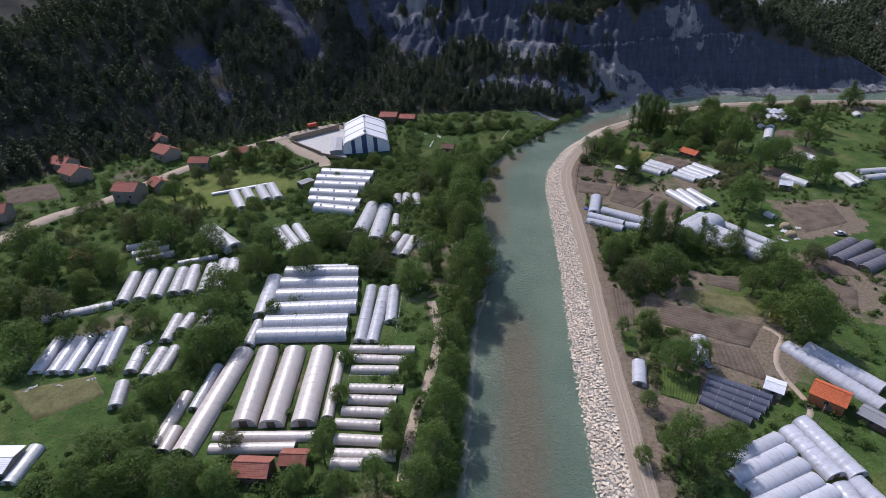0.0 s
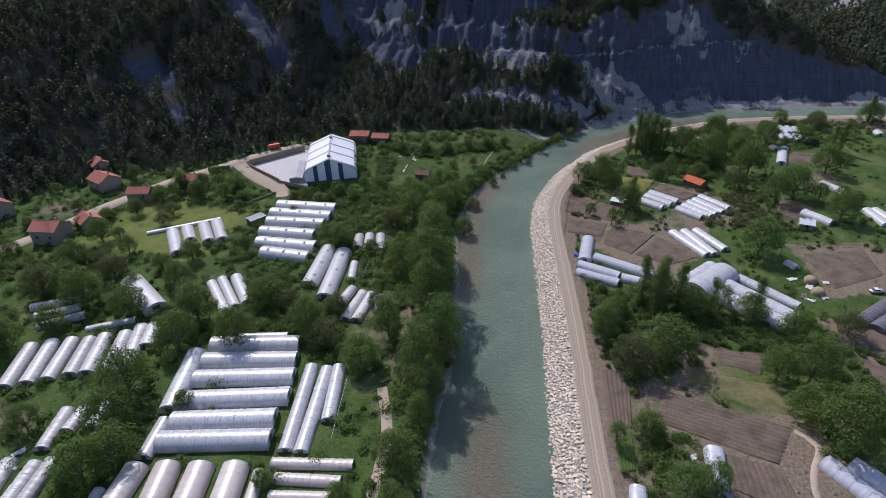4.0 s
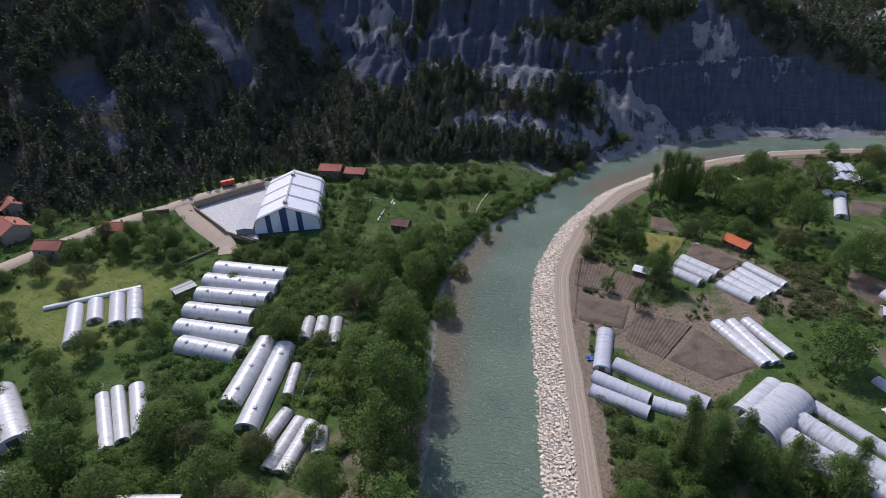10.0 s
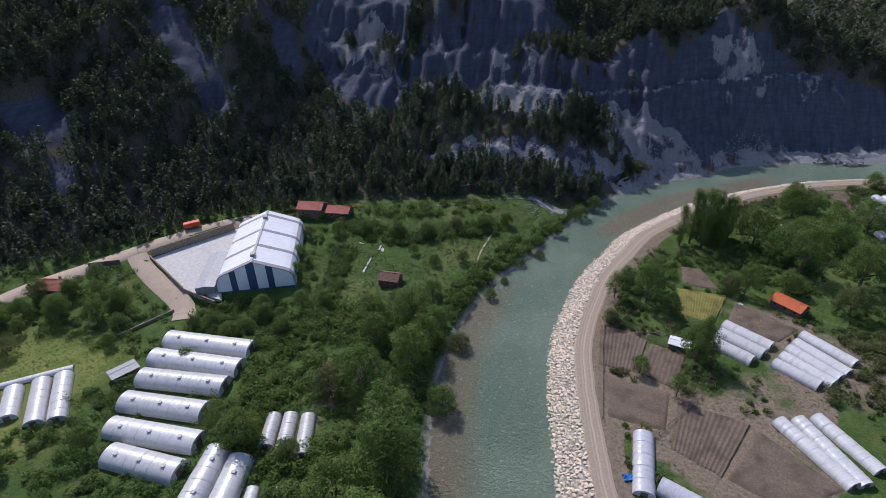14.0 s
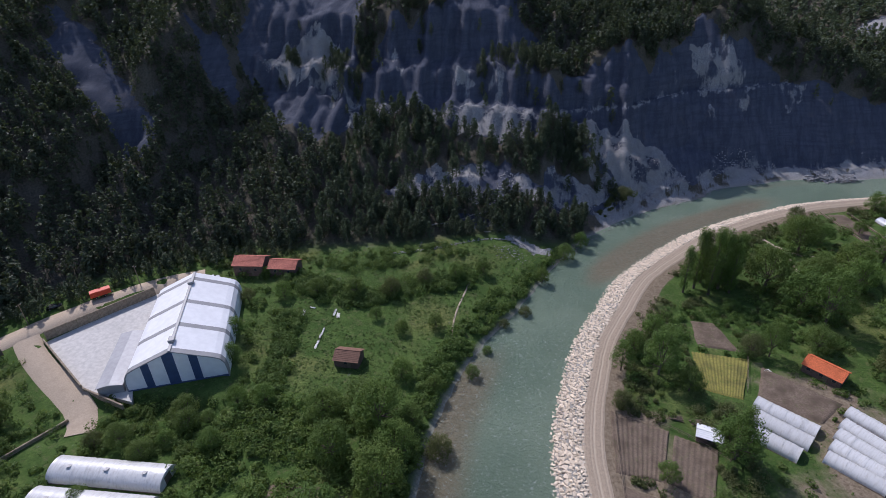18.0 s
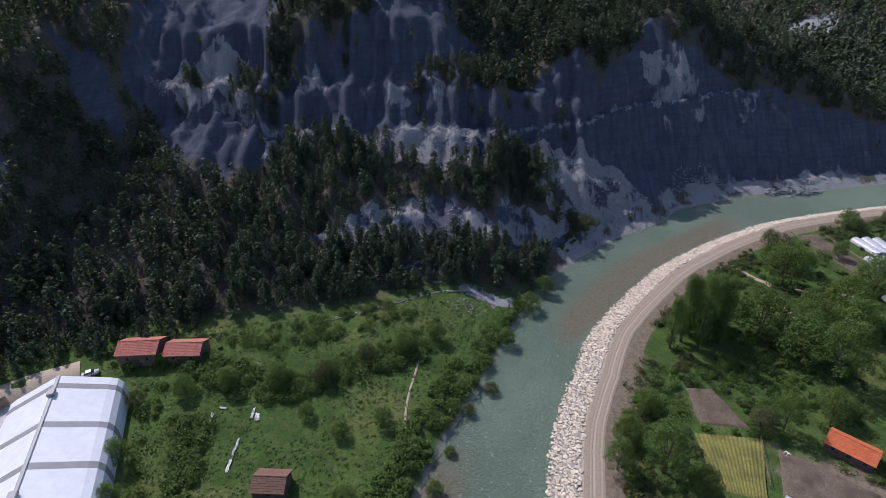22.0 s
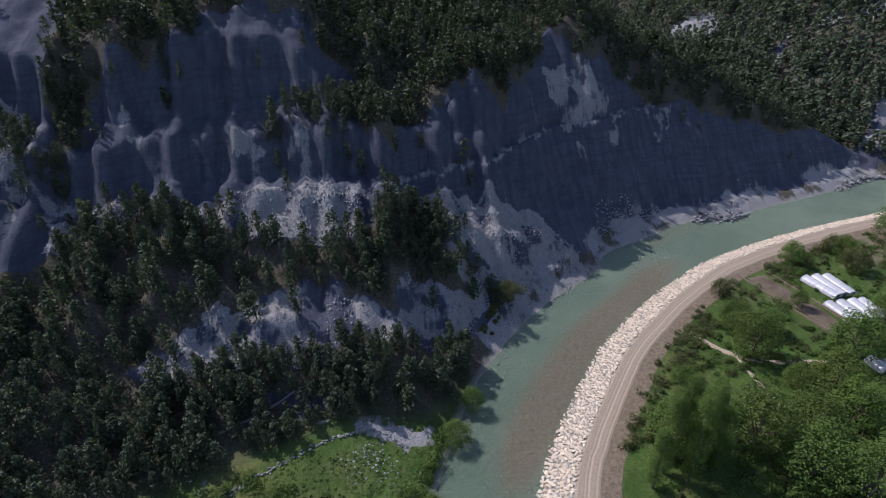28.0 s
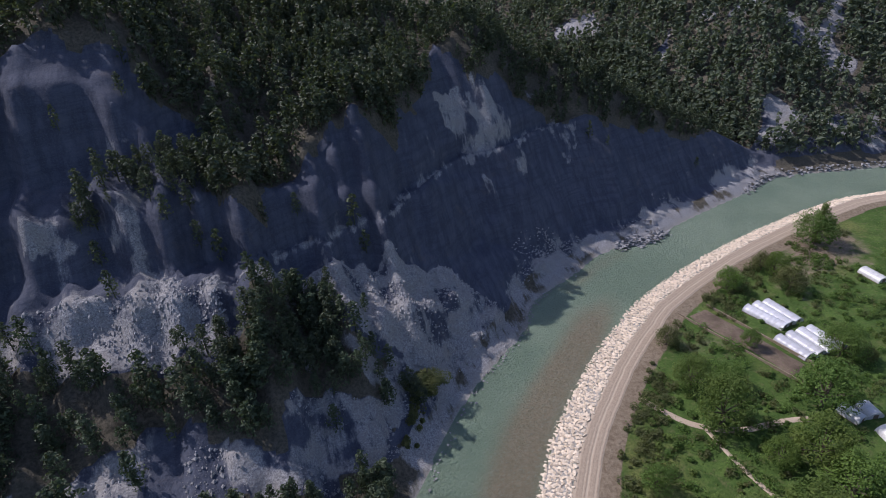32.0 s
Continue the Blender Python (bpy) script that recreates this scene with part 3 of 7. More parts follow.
gx, gy = doubled(spread(-300, 330, 2.4, 2600), -180, 240), doubled(spread(60, 700, 2.4, 3000), 396, 550)
GX, GY = np.meshgrid(gx, gy)
plan = np.stack([GX.ravel(), GY.ravel()], 1)
zs = heights(plan)
n = len(gx)
idx = np.arange(len(plan)).reshape(len(gy), n)
quads = np.stack([idx[:-1, :-1], idx[:-1, 1:], idx[1:, 1:], idx[1:, :-1]], -1).reshape(-1, 4)
me = mesh("ground", np.column_stack([plan, zs]), quads, GROUND, True)
ZG = zs.reshape(len(gy), len(gx))


def on_ground(p):
    """The height of the finished ground under points of the plan."""
    i = np.clip(np.searchsorted(gx, p[:, 0]) - 1, 0, len(gx) - 2)
    j = np.clip(np.searchsorted(gy, p[:, 1]) - 1, 0, len(gy) - 2)
    u, v = (p[:, 0] - gx[i]) / (gx[i + 1] - gx[i]), (p[:, 1] - gy[j]) / (gy[j + 1] - gy[j])
    return (ZG[j, i] * (1 - u) + ZG[j, i + 1] * u) * (1 - v) + (ZG[j + 1, i] * (1 - u) + ZG[j + 1, i + 1] * u) * v


foot_d, left_d, right_d = -side(FOOT, plan), side(LEFT, plan), side(RIGHT, plan)
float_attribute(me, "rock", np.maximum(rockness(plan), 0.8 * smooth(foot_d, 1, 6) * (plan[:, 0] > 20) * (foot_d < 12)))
float_attribute(me, "wood", np.maximum(smooth(foot_d, -8, 4), (plan[:, 0] > 14) * smooth(foot_d, -9, -6)))
float_attribute(me, "gravel", np.clip(smooth(-np.abs(left_d + 0.3), -1.6, -0.3) * 0.6 + (left_d > 0) * (1 - smooth(right_d, 6.5, 9)), 0, 1))
tu, tz, tw = terrace(plan)
# LEDGES[5:] are sunlit spots high on the cliff, painted in as pale rubble
talus = np.maximum.reduce([among(LEDGES[:5], plan, 2.2), 0.62 * among(LEDGES[5:], plan, 2.5), among(SCREES, plan) * smooth(wobble(plan, 9, 6) + 0.5 * wobble(plan, 3.5, 2), -0.6, 0.3)])
talus = np.maximum(talus, smooth(plan[:, 0], 70, 90) * (1 - smooth(plan[:, 0], 230, 245)) * smooth(foot_d, -9, -6) * (1 - smooth(foot_d + 3 * wobble(plan, 7, 3), 1, 8)))
talus = np.maximum(talus, 0.8 * smooth(plan[:, 0], 14, 22) * (1 - smooth(plan[:, 0], 80, 90)) * smooth(foot_d, -9, -5) * (foot_d < 3))
for x0, y0, x1, y1, hh, ww in RIDGES:
    ex, ey = x1 - x0, y1 - y0
    tt = np.clip(((plan[:, 0] - x0) * ex + (plan[:, 1] - y0) * ey) / (ex * ex + ey * ey), 0, 1)
    talus = np.maximum(talus, 0.72 * (1 - smooth(np.hypot(plan[:, 0] - x0 - tt * ex, plan[:, 1] - y0 - tt * ey) + 1.6 * wobble(plan, 4, ww), ww * 0.3, ww * 1.6)) * (0.75 + 0.4 * wobble(plan, 3, hh)))
for cx, cy, lx, ly, lean, level in BENCHES:
    talus = np.maximum(talus, 1.1 * np.exp(-(((plan[:, 0] - cx) / lx / 1.1) ** 2) - ((plan[:, 1] + 2 - cy - lean * (plan[:, 0] - cx)) / ly / 1.2) ** 2))
dv = -0.94 * (plan[:, 0] - RAVINE[0]) - 0.35 * (plan[:, 1] - RAVINE[1])
talus = np.maximum(talus, 1.1 * (dv <= 0) * smooth(foot_d, 0, 4) * smooth(wobble(plan, 24, 4) + 0.6 * wobble(plan, 8, 5), 0.5, 0.85))
talus = talus * (0.8 + 0.35 * wobble(plan, 8, 15) + 0.2 * wobble(plan, 3, 12))
track = np.exp(-(((zs - 33.2 - 0.02 * plan[:, 0]) / 1.0) ** 2)) * smooth(plan[:, 0], -30, 0) * (1 - smooth(plan[:, 0], 110, 135)) * (tu > 10)
float_attribute(me, "talus", np.maximum(talus * 0.8, 0.5 * track))
bare = 0.25 + 0.3 * wobble(plan, 24, 2) + 0.75 * smooth(-np.abs(right_d - 14.2), -3.0, -1.2)
bare += 0.12 * (right_d > 15) * (plan[:, 0] < 60) - 0.15 * (plan[:, 0] > 140)
bare -= 0.15 * (plan[:, 0] < -60)
bare += 0.08 * ((plan[:, 0] > -75) & (plan[:, 0] < -10) & (plan[:, 1] < 200))
bare -= 0.4 * ((plan[:, 0] < 2) & (plan[:, 1] > 285) & (left_d < 0))
float_attribute(me, "hay", smooth(plan[:, 0], -184, -172) * (1 - smooth(plan[:, 0], -124, -112)) * smooth(plan[:, 1], 222, 230) * (1 - smooth(plan[:, 1], 266, 278)))
EARTH = [[(17, 320), (44, 322), (58, 345), (80, 335), (72, 272), (56, 258), (34, 268), (19, 276)], [(33, 204), (66, 220), (88, 218), (90, 190), (80, 162), (64, 142), (45, 142)],
         [(98, 242), (126, 232), (118, 198), (102, 202)], [(100, 290), (132, 294), (132, 266), (106, 252)]]
bare += 0.33 * among(EARTH, plan, 1.2)
float_attribute(me, "bare", np.clip(bare, 0, 1))
tagged(new("ground", me), "valley floor with grass, bare soil, scree and forest floor", "ground", kind="structure")

# ---- river ----


lw = LEFT[(LEFT[:, 1] > -300) & (LEFT[:, 0] < 700)]
cols = 15
rows_w = []
for i in range(len(lw)):
    j = np.linalg.norm(RIGHT - lw[i], axis=1).argmin()
    a, b = lw[i], RIGHT[j]
    out = (a - b) / max(np.linalg.norm(a - b), 1)
    rows_w.append(np.linspace(a + out * 1.5, b - out * 1.5, cols))
wv = np.array(rows_w).reshape(-1, 2)
idx = np.arange(len(wv)).reshape(-1, cols)
quads = np.stack([idx[:-1, :-1], idx[:-1, 1:], idx[1:, 1:], idx[1:, :-1]], -1).reshape(-1, 4)
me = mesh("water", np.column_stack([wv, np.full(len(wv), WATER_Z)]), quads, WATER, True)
wl, wr = side(LEFT, wv), -side(RIGHT, wv)
x, y = wv[:, 0], wv[:, 1]
frac = wl / np.maximum(wl + wr, 1)
bar = np.exp(-(((frac - 0.45) / 0.27) ** 2)) * (1 - smooth(y, 165, 200)) * (y > -100)
bar += (1 - smooth(frac, 0.15, 0.58)) * smooth(y, 210, 255) * (1 - smooth(y, 325, 350))
bar += 1.4 * np.exp(-(((frac - 0.78) / 0.26) ** 2)) * smooth(y, 372, 395) * (1 - smooth(x, 75, 115))
bar += 0.45 * np.exp(-(((frac - 0.15) / 0.15) ** 2)) * smooth(x, 80, 100) * (1 - smooth(x, 110, 150))
float_attribute(me, "shoal", np.clip(bar, 0, 1))
float_attribute(me, "rapid", np.clip(smooth(y, 180, 215) * (1 - smooth(y, 345, 370)) * 0.8 + smooth(frac, 0.0, 0.3) * (1 - smooth(y, 150, 215)) * (frac < 0.3) * 0.7, 0, 1))
tagged(new("water", me), "milky turquoise river with ripples and brown shoals", "water", kind="structure")


# ---- roads ----
def strip(name, line, offsets, lift, mat, rut=None, follow=True):
    """A ribbon along a line, with one row of points for each offset to its right."""
    d = np.gradient(line, axis=0)
    nrm = np.stack([d[:, 1], -d[:, 0]], 1) / np.linalg.norm(d, axis=1)[:, None]
    pts = (line[:, None, :] + nrm[:, None, :] * np.array(offsets)[None, :, None]).reshape(-1, 2)
    z = heights(pts).reshape(len(line), -1) + np.array(lift)[None, :]
    k = len(offsets)
    i = np.arange(len(pts)).reshape(-1, k)
    q = np.stack([i[:-1, :-1], i[1:, :-1], i[1:, 1:], i[:-1, 1:]], -1).reshape(-1, 4)
    me = mesh(name, np.column_stack([pts, z.ravel()]), q, mat, True)
    if rut:
        float_attribute(me, "rut", np.tile(rut, len(line)))
    return me


dyke_line = RIGHT[(RIGHT[:, 1] > 20) & (RIGHT[:, 0] < 420)]
dyke_line = dyke_line + np.random.normal(0, 0.08, dyke_line.shape)
offs = [7.0] + [7.4 + 0.22 * i for i in range(24)] + [13.2]
ruts = [0.0] + [max(0.0, math.sin(7.6 * o) * 0.55 + math.sin(2.6 * o + 0.9) * 0.45) for o in offs[1:-1]] + [0.0]
lifts = [-0.3] + [0.16 - 0.13 * r for r in ruts[1:-1]] + [-0.3]
me = strip("road", dyke_line, offs, lifts, ROAD, ruts)
tagged(new("road", me), "pale rutted dirt road on top of the river dyke", "road", kind="structure")

VILLAGE = curve([(-216, 160), (-213, 189), (-209, 205), (-200, 222), (-195, 241), (-189, 262), (-178, 287), (-167, 305), (-157, 322), (-147, 336), (-136, 349), (-122, 358)])
me = strip("road", VILLAGE, [-4.0, -3.4, 0, 3.4, 4.0], [-0.6, 0.2, 0.25, 0.2, -0.6], LANE)
tagged(new("road", me), "pale unpaved village road along the foot of the slope", "road", kind="structure")
LANE_LINE = curve([(-157, 316), (-150, 311), (-139, 305), (-123, 297), (-117, 292), (-115, 288.5)])
me = strip("road", LANE_LINE, [-4.2, -3.4, 0, 3.4, 4.2], [-0.6, 0.2, 0.25, 0.2, -0.6], LANE)
tagged(new("road", me), "short sandy lane beside the walled yard", "road", kind="structure")
for name, pts, w, lab in (
    ("path", [(80, 190), (84, 186), (81, 178), (80, 170), (84, 158), (80, 150), (74, 146)], 0.95, "curved dirt track between vegetable plots"),
    ("path", [(80, 425), (86, 414), (95, 408), (106, 406), (112, 404)], 1.1, "worn footpath through orchard grass"),
    ("path", [(88, 412), (87, 400), (88, 390), (91, 380)], 0.7, "narrow trodden path in orchard grass"),
    ("path", [(-27, 371), (-29, 352), (-28, 338)], 0.4, "narrow footpath in the riverside meadow"),
    ("path", [(-8, 112), (-11, 128), (-12, 146), (-15, 165), (-22, 180)], 1.8, "sandy track beside the tunnels"),
):
    me = strip(name, curve(pts, 2.0), [-w, -w * 0.7, 0, w * 0.7, w], [-0.3, 0.1, 0.12, 0.1, -0.3], LANE)
    tagged(new(name, me), lab, "path", kind="structure")

# ---- yard, plots ----
TUN_CREAM = [
    (-51.9, 116.8, -61.2, 143.7, 6.5),
    (-45, 118.3, -53.5, 145.5, 6.5),
    (-37.3, 120.5, -45.5, 147.5, 6.5),
    (-32.6, 124.5, -39.7, 147.9, 3),
    (-60.9, 105.3, -68.2, 141.7, 6),
    (-69.5, 105.8, -73.6, 123.3, 3.5),
    (-66.3, 105, -68.1, 112.1, 3.5),
    (-57.3, 112.3, -33.3, 118.6, 3.2),
    (-55.9, 108.7, -36, 114.3, 3.2),
]
TUN_STACK = [
    (-38.1, 150.6, -19.3, 154.8, 3.2),
    (-35.3, 147.2, -20.3, 150.1, 3.2),
    (-34.1, 142.7, -20.9, 145.7, 3.2),
    (-31.5, 135.7, -17.2, 138.8, 3.2),
    (-30, 131.9, -17.6, 134.4, 3.2),
    (-30, 127.7, -17.5, 130.1, 3.2),
    (-29.9, 123.4, -18.5, 125.5, 3.2),
    (-27.8, 118.9, -16.3, 121.1, 3.2),
    (-25.9, 114.9, -11.6, 118, 3.2),
    (-25.6, 112.2, -18.4, 113.9, 3.2),
]
TUN_SILVER = [
    (-72.6, 189.5, -58.4, 193.6, 3),
    (-78.8, 184.2, -52.7, 191, 6.2),
    (-76.5, 177.2, -49.9, 184.1, 6.2),
    (-74.1, 170.1, -47.2, 177.7, 6.2),
    (-71.4, 162.3, -44.6, 170.5, 6.2),
    (-69.4, 155.2, -44.1, 162.7, 6.2),
    (-68.2, 149, -41.7, 156.5, 6.2),
    (-72.9, 158.1, -80.8, 179.7, 6),
    (-68.6, 144.1, -71.9, 155.6, 4),
    (-36.8, 154.4, -44.6, 183, 4),
    (-32.9, 154.8, -39.7, 183.1, 4),
    (-30.9, 165.3, -36.7, 184.5, 4),
    (-68.2, 118.6, -72.2, 134.7, 3),
]
TUN_BLUE = [
    (-122.3, 119, -128.6, 133.4, 4.2),
    (-117.4, 120.2, -124.1, 135.1, 4.2),
    (-113.3, 121.2, -120.3, 137.1, 4.2),
    (-108.4, 123.1, -115.6, 139.1, 4.2),
    (-103.9, 125.2, -112.8, 141.8, 4.2),
    (28.3, 276.2, 27.7, 258.6, 5),
    (31.1, 262.3, 54.2, 252.4, 5),
    (25.6, 255.5, 40, 250.2, 4.5),
    (25.3, 249.9, 39.7, 245.5, 4.5),
    (40.6, 249.3, 49.6, 247.6, 4.5),
]
TUN_WORN = [
    (-95, 125.8, -99.5, 135.5, 4),
    (-89.4, 125.5, -92.8, 136.6, 4),
    (-85.8, 125.7, -89.7, 138.4, 4),
    (-95, 139.9, -99.8, 152.1, 4),
    (-93.7, 145.9, -95.6, 153.7, 4),
    (-88.5, 148.6, -91.6, 156.6, 4),
    (-89, 113.9, -94, 122, 4),
    (-143.2, 139.9, -126.8, 152.4, 4),
    (-124.4, 181.8, -112.4, 189.8, 3),
    (-152.4, 186.3, -142, 193.3, 4),
    (-146.4, 182.5, -135.9, 190.8, 4),
    (-140.7, 178.5, -130.5, 187.4, 4),
]
TUN_EIGHT = [
    (-124.9, 154, -134, 170.6, 4.7),
    (-120.2, 156.8, -129.3, 173.7, 4.7),
    (-115.8, 159.6, -124, 176.1, 4.7),
    (-110.8, 162.5, -118.3, 177.4, 4.7),
    (-106.5, 164.2, -114.7, 179.9, 4.7),
    (-100.8, 165.6, -109.1, 182.4, 4.7),
    (-97.1, 169.3, -106.7, 186.4, 4.7),
    (-98.5, 178.6, -103.3, 188, 4.7),
]
TUN_MEADOW = [
    (-129.8, 207.6, -107.9, 194.9, 8),
    (-101.4, 214.5, -85.4, 200.1, 3.5),
    (-99.2, 217.6, -83.7, 203.2, 3.5),
    (-94.8, 219.9, -81, 206.2, 4.2),
    (-153.4, 241.7, -130.4, 260.8, 2.5),
    (-143.1, 245, -127.8, 229.1, 5),
    (-139.2, 249.4, -130.1, 240, 5),
    (-134.1, 253.7, -121.5, 240.3, 5),
    (-129.9, 257.2, -116.7, 242.8, 5),
]
TUN_VENT = [
    (-111.5, 278.3, -83.2, 280.3, 7),
    (-110, 270, -81.7, 272.1, 7),
    (-107, 261.9, -81.3, 264.7, 7),
    (-105.1, 253.4, -81, 255.4, 7),
    (-101.5, 245, -76, 246.5, 7),
    (-94.8, 237.9, -74.6, 237.9, 7),
    (-65.2, 220.1, -69.9, 246, 6.5),
    (-56.2, 214.3, -63.1, 244.9, 6.5),
]
TUN_BANK = [
    (-52.3, 227.4, -55.9, 238.8, 3.2),
    (-59.5, 249.4, -62.7, 259.2, 4),
    (-54.9, 249.5, -58.6, 260.3, 4),
    (-49.6, 249.2, -54, 261.1, 4),
    (-49.9, 212.5, -49.5, 222.8, 4),
    (-44.7, 205.4, -44.8, 221.1, 4),
    (-40.9, 205.5, -41.4, 220.9, 4),
    (-35.1, 212.4, -38.2, 219.6, 4),
]
TUN_FIELD = [
    (60.3, 288.8, 71.4, 272.2, 4.2),
    (64.9, 290.4, 74, 273, 4.2),
    (69.4, 292.4, 78.4, 278, 4.2),
    (53.6, 326.8, 65.1, 318.6, 4.8),
    (51.6, 322.2, 62.2, 314.4, 4.8),
    (49.3, 316.9, 58.5, 310.5, 4.8),
    (75.1, 327.3, 85.7, 316.3, 4.2),
    (72.1, 322.8, 82.5, 311.4, 4.2),
    (69.4, 319, 79.5, 308.4, 4.2),
    (66.8, 315.2, 77.1, 305.6, 4.2),
    (64.1, 311.4, 73.4, 304.1, 4.2),
]
TUN_WIDE = [
    (61.8, 250.8, 71.9, 264, 6),
    (63.8, 245.3, 75.7, 260.6, 10),
    (79.4, 259.1, 94.8, 244.9, 4),
    (74.6, 252.9, 92, 237, 6),
    (70, 246, 88.4, 232, 7),
]
TUN_SOUTH = [
    (83.9, 181.8, 101.2, 161.8, 5),
    (89.5, 182.4, 103.5, 168.4, 5),
    (43.6, 164.4, 43.4, 155.2, 4),
    (60.6, 178.8, 60, 167.3, 4.6),
    (62.4, 134.8, 74.1, 144.4, 4.4),
    (61.6, 130.1, 75.5, 141.4, 4.4),
    (64.2, 127.2, 77.5, 137.9, 4.4),
    (65.8, 124.2, 79.2, 134.3, 4.4),
    (71.5, 124.3, 81.8, 132.1, 4.4),
    (76.5, 148.2, 83.4, 136.2, 5),
    (80.4, 151.9, 88, 137.4, 5),
    (83.4, 134.2, 85.5, 127.9, 4.5),
    (86.7, 136.2, 90.1, 130.4, 4.5),
]
TUN_NET = [
    (58.1, 153.7, 68.9, 148.6, 2.9),
    (58.8, 155.9, 71.2, 150.9, 2.9),
    (59.4, 158.1, 73, 153.4, 2.9),
    (60.2, 160.5, 74.3, 155.7, 2.9),
    (60.9, 162.9, 75.5, 158.2, 2.9),
]
TUN_DARK = [
    (109.3, 239.2, 123.2, 253.8, 5),
    (113, 237.1, 128.5, 253.1, 5),
    (116.6, 234.7, 129.9, 246.4, 5),
    (119.8, 231.9, 132.2, 243.5, 5),
]
TUN_FAR = [
    (114.4, 318.1, 122.6, 309.3, 5),
    (131.1, 353.5, 137.7, 344.4, 4.5),
    (124.4, 395.2, 119.7, 376.7, 5),
    (97.7, 273.1, 100.1, 269.6, 3.5),
    (139.9, 325.4, 142.6, 311.6, 4.5),
    (143, 326, 146.2, 314.4, 4.5),
    (150.6, 332.8, 163.6, 337.7, 4.5),
    (150, 323.7, 160.5, 328.7, 4.5),
    (126.7, 402.2, 125.7, 398.1, 4.5),
    (184.6, 443, 184, 435.6, 4.5),
    (121.3, 403.6, 121.9, 398.5, 4),
]
TUN_PAIR = [
    (133.5, 442.9, 135.9, 431, 4),
    (137.5, 443, 138.3, 431.3, 4),
    (141.2, 442.6, 141.5, 431.3, 4),
    (130.4, 428.8, 131, 419.2, 4),
    (134.4, 428.7, 134.6, 418.8, 4),
    (138.5, 428.6, 138.3, 418.5, 4),
    (141.4, 428.3, 142, 418.2, 4),
]
FIELDS = [
    ('furrow', 49.3, 197.2, 80.7, 190.8, 74.9, 178.1, 48.9, 184.9),
    ('furrow', 62.5, 179.4, 74.8, 177.7, 76.4, 164.7, 62.8, 168.8),
    ('grass', 58.9, 208.2, 83.2, 207.3, 82.1, 192.3, 55.7, 199.3),
    ('crop', 84.0, 207.0, 88.5, 195.1, 86.7, 191.2, 82.3, 191.9),
    ('furrow', 66.5, 217.2, 80.0, 218.9, 77.1, 208.6, 66.5, 211.5),
    ('furrow', 34.7, 201.5, 42.7, 202.0, 42.8, 181.1, 37.8, 179.8),
    ('crop_green', 38.4, 177.7, 42.8, 178.8, 43.4, 168.9, 39.9, 167.2),
    ('crop_green', 48.6, 165.4, 60.0, 162.9, 56.8, 151.3, 48.3, 153.3),
    ('soil', 47.7, 151.6, 66.5, 149.2, 61.7, 143.7, 47.6, 143.2),
    ('furrow', 101.9, 238.8, 113.5, 240.1, 118.3, 227.4, 99.8, 226.1),
    ('soil', 103.0, 223.7, 115.1, 218.5, 110.6, 205.7, 105.3, 203.5),
    ('soil', 104.3, 282.6, 127.7, 291.3, 128.0, 271.4, 108.2, 256.8),
]
FIELDS += [
    ('furrow', 16.9, 318.7, 31.0, 314.4, 27.3, 298.3, 16.8, 298.6),
    ('furrow', 31.7, 313.5, 41.5, 310.4, 37.1, 294.1, 28.1, 298.3),
    ('soil', 17.5, 297.0, 36.2, 293.4, 33.7, 277.9, 19.8, 279.1),
    ('furrow', 37.4, 291.0, 54.2, 286.8, 44.3, 267.5, 34.0, 273.3),
    ('soil', 54.9, 286.3, 70.3, 271.2, 56.7, 261.8, 44.9, 267.4),
    ('soil', 59.4, 343.3, 76.1, 330.3, 67.6, 321.4, 54.3, 328.2),
    ('crop', 41.5, 346.0, 57.4, 344.8, 51.0, 327.3, 41.5, 329.9),
    ('soil', 43.4, 361.0, 52.0, 361.0, 57.4, 347.3, 42.2, 348.0),
    ('soil', -256, 216, -238, 230, -219, 218, -238, 204),
    ('dry', -124.7, 111.9, -105.2, 123.6, -95.1, 117.4, -105.9, 104.5),
    ('soil', 113.8, 447.6, 123.4, 448.6, 129.2, 417.5, 121.2, 414.8),
    ('soil', 109.8, 335.6, 121.4, 325.5, 111.3, 310, 103.3, 316.7),
    ('soil', 128.5, 398, 150.6, 400.6, 142.4, 381.7, 122.8, 380),
]



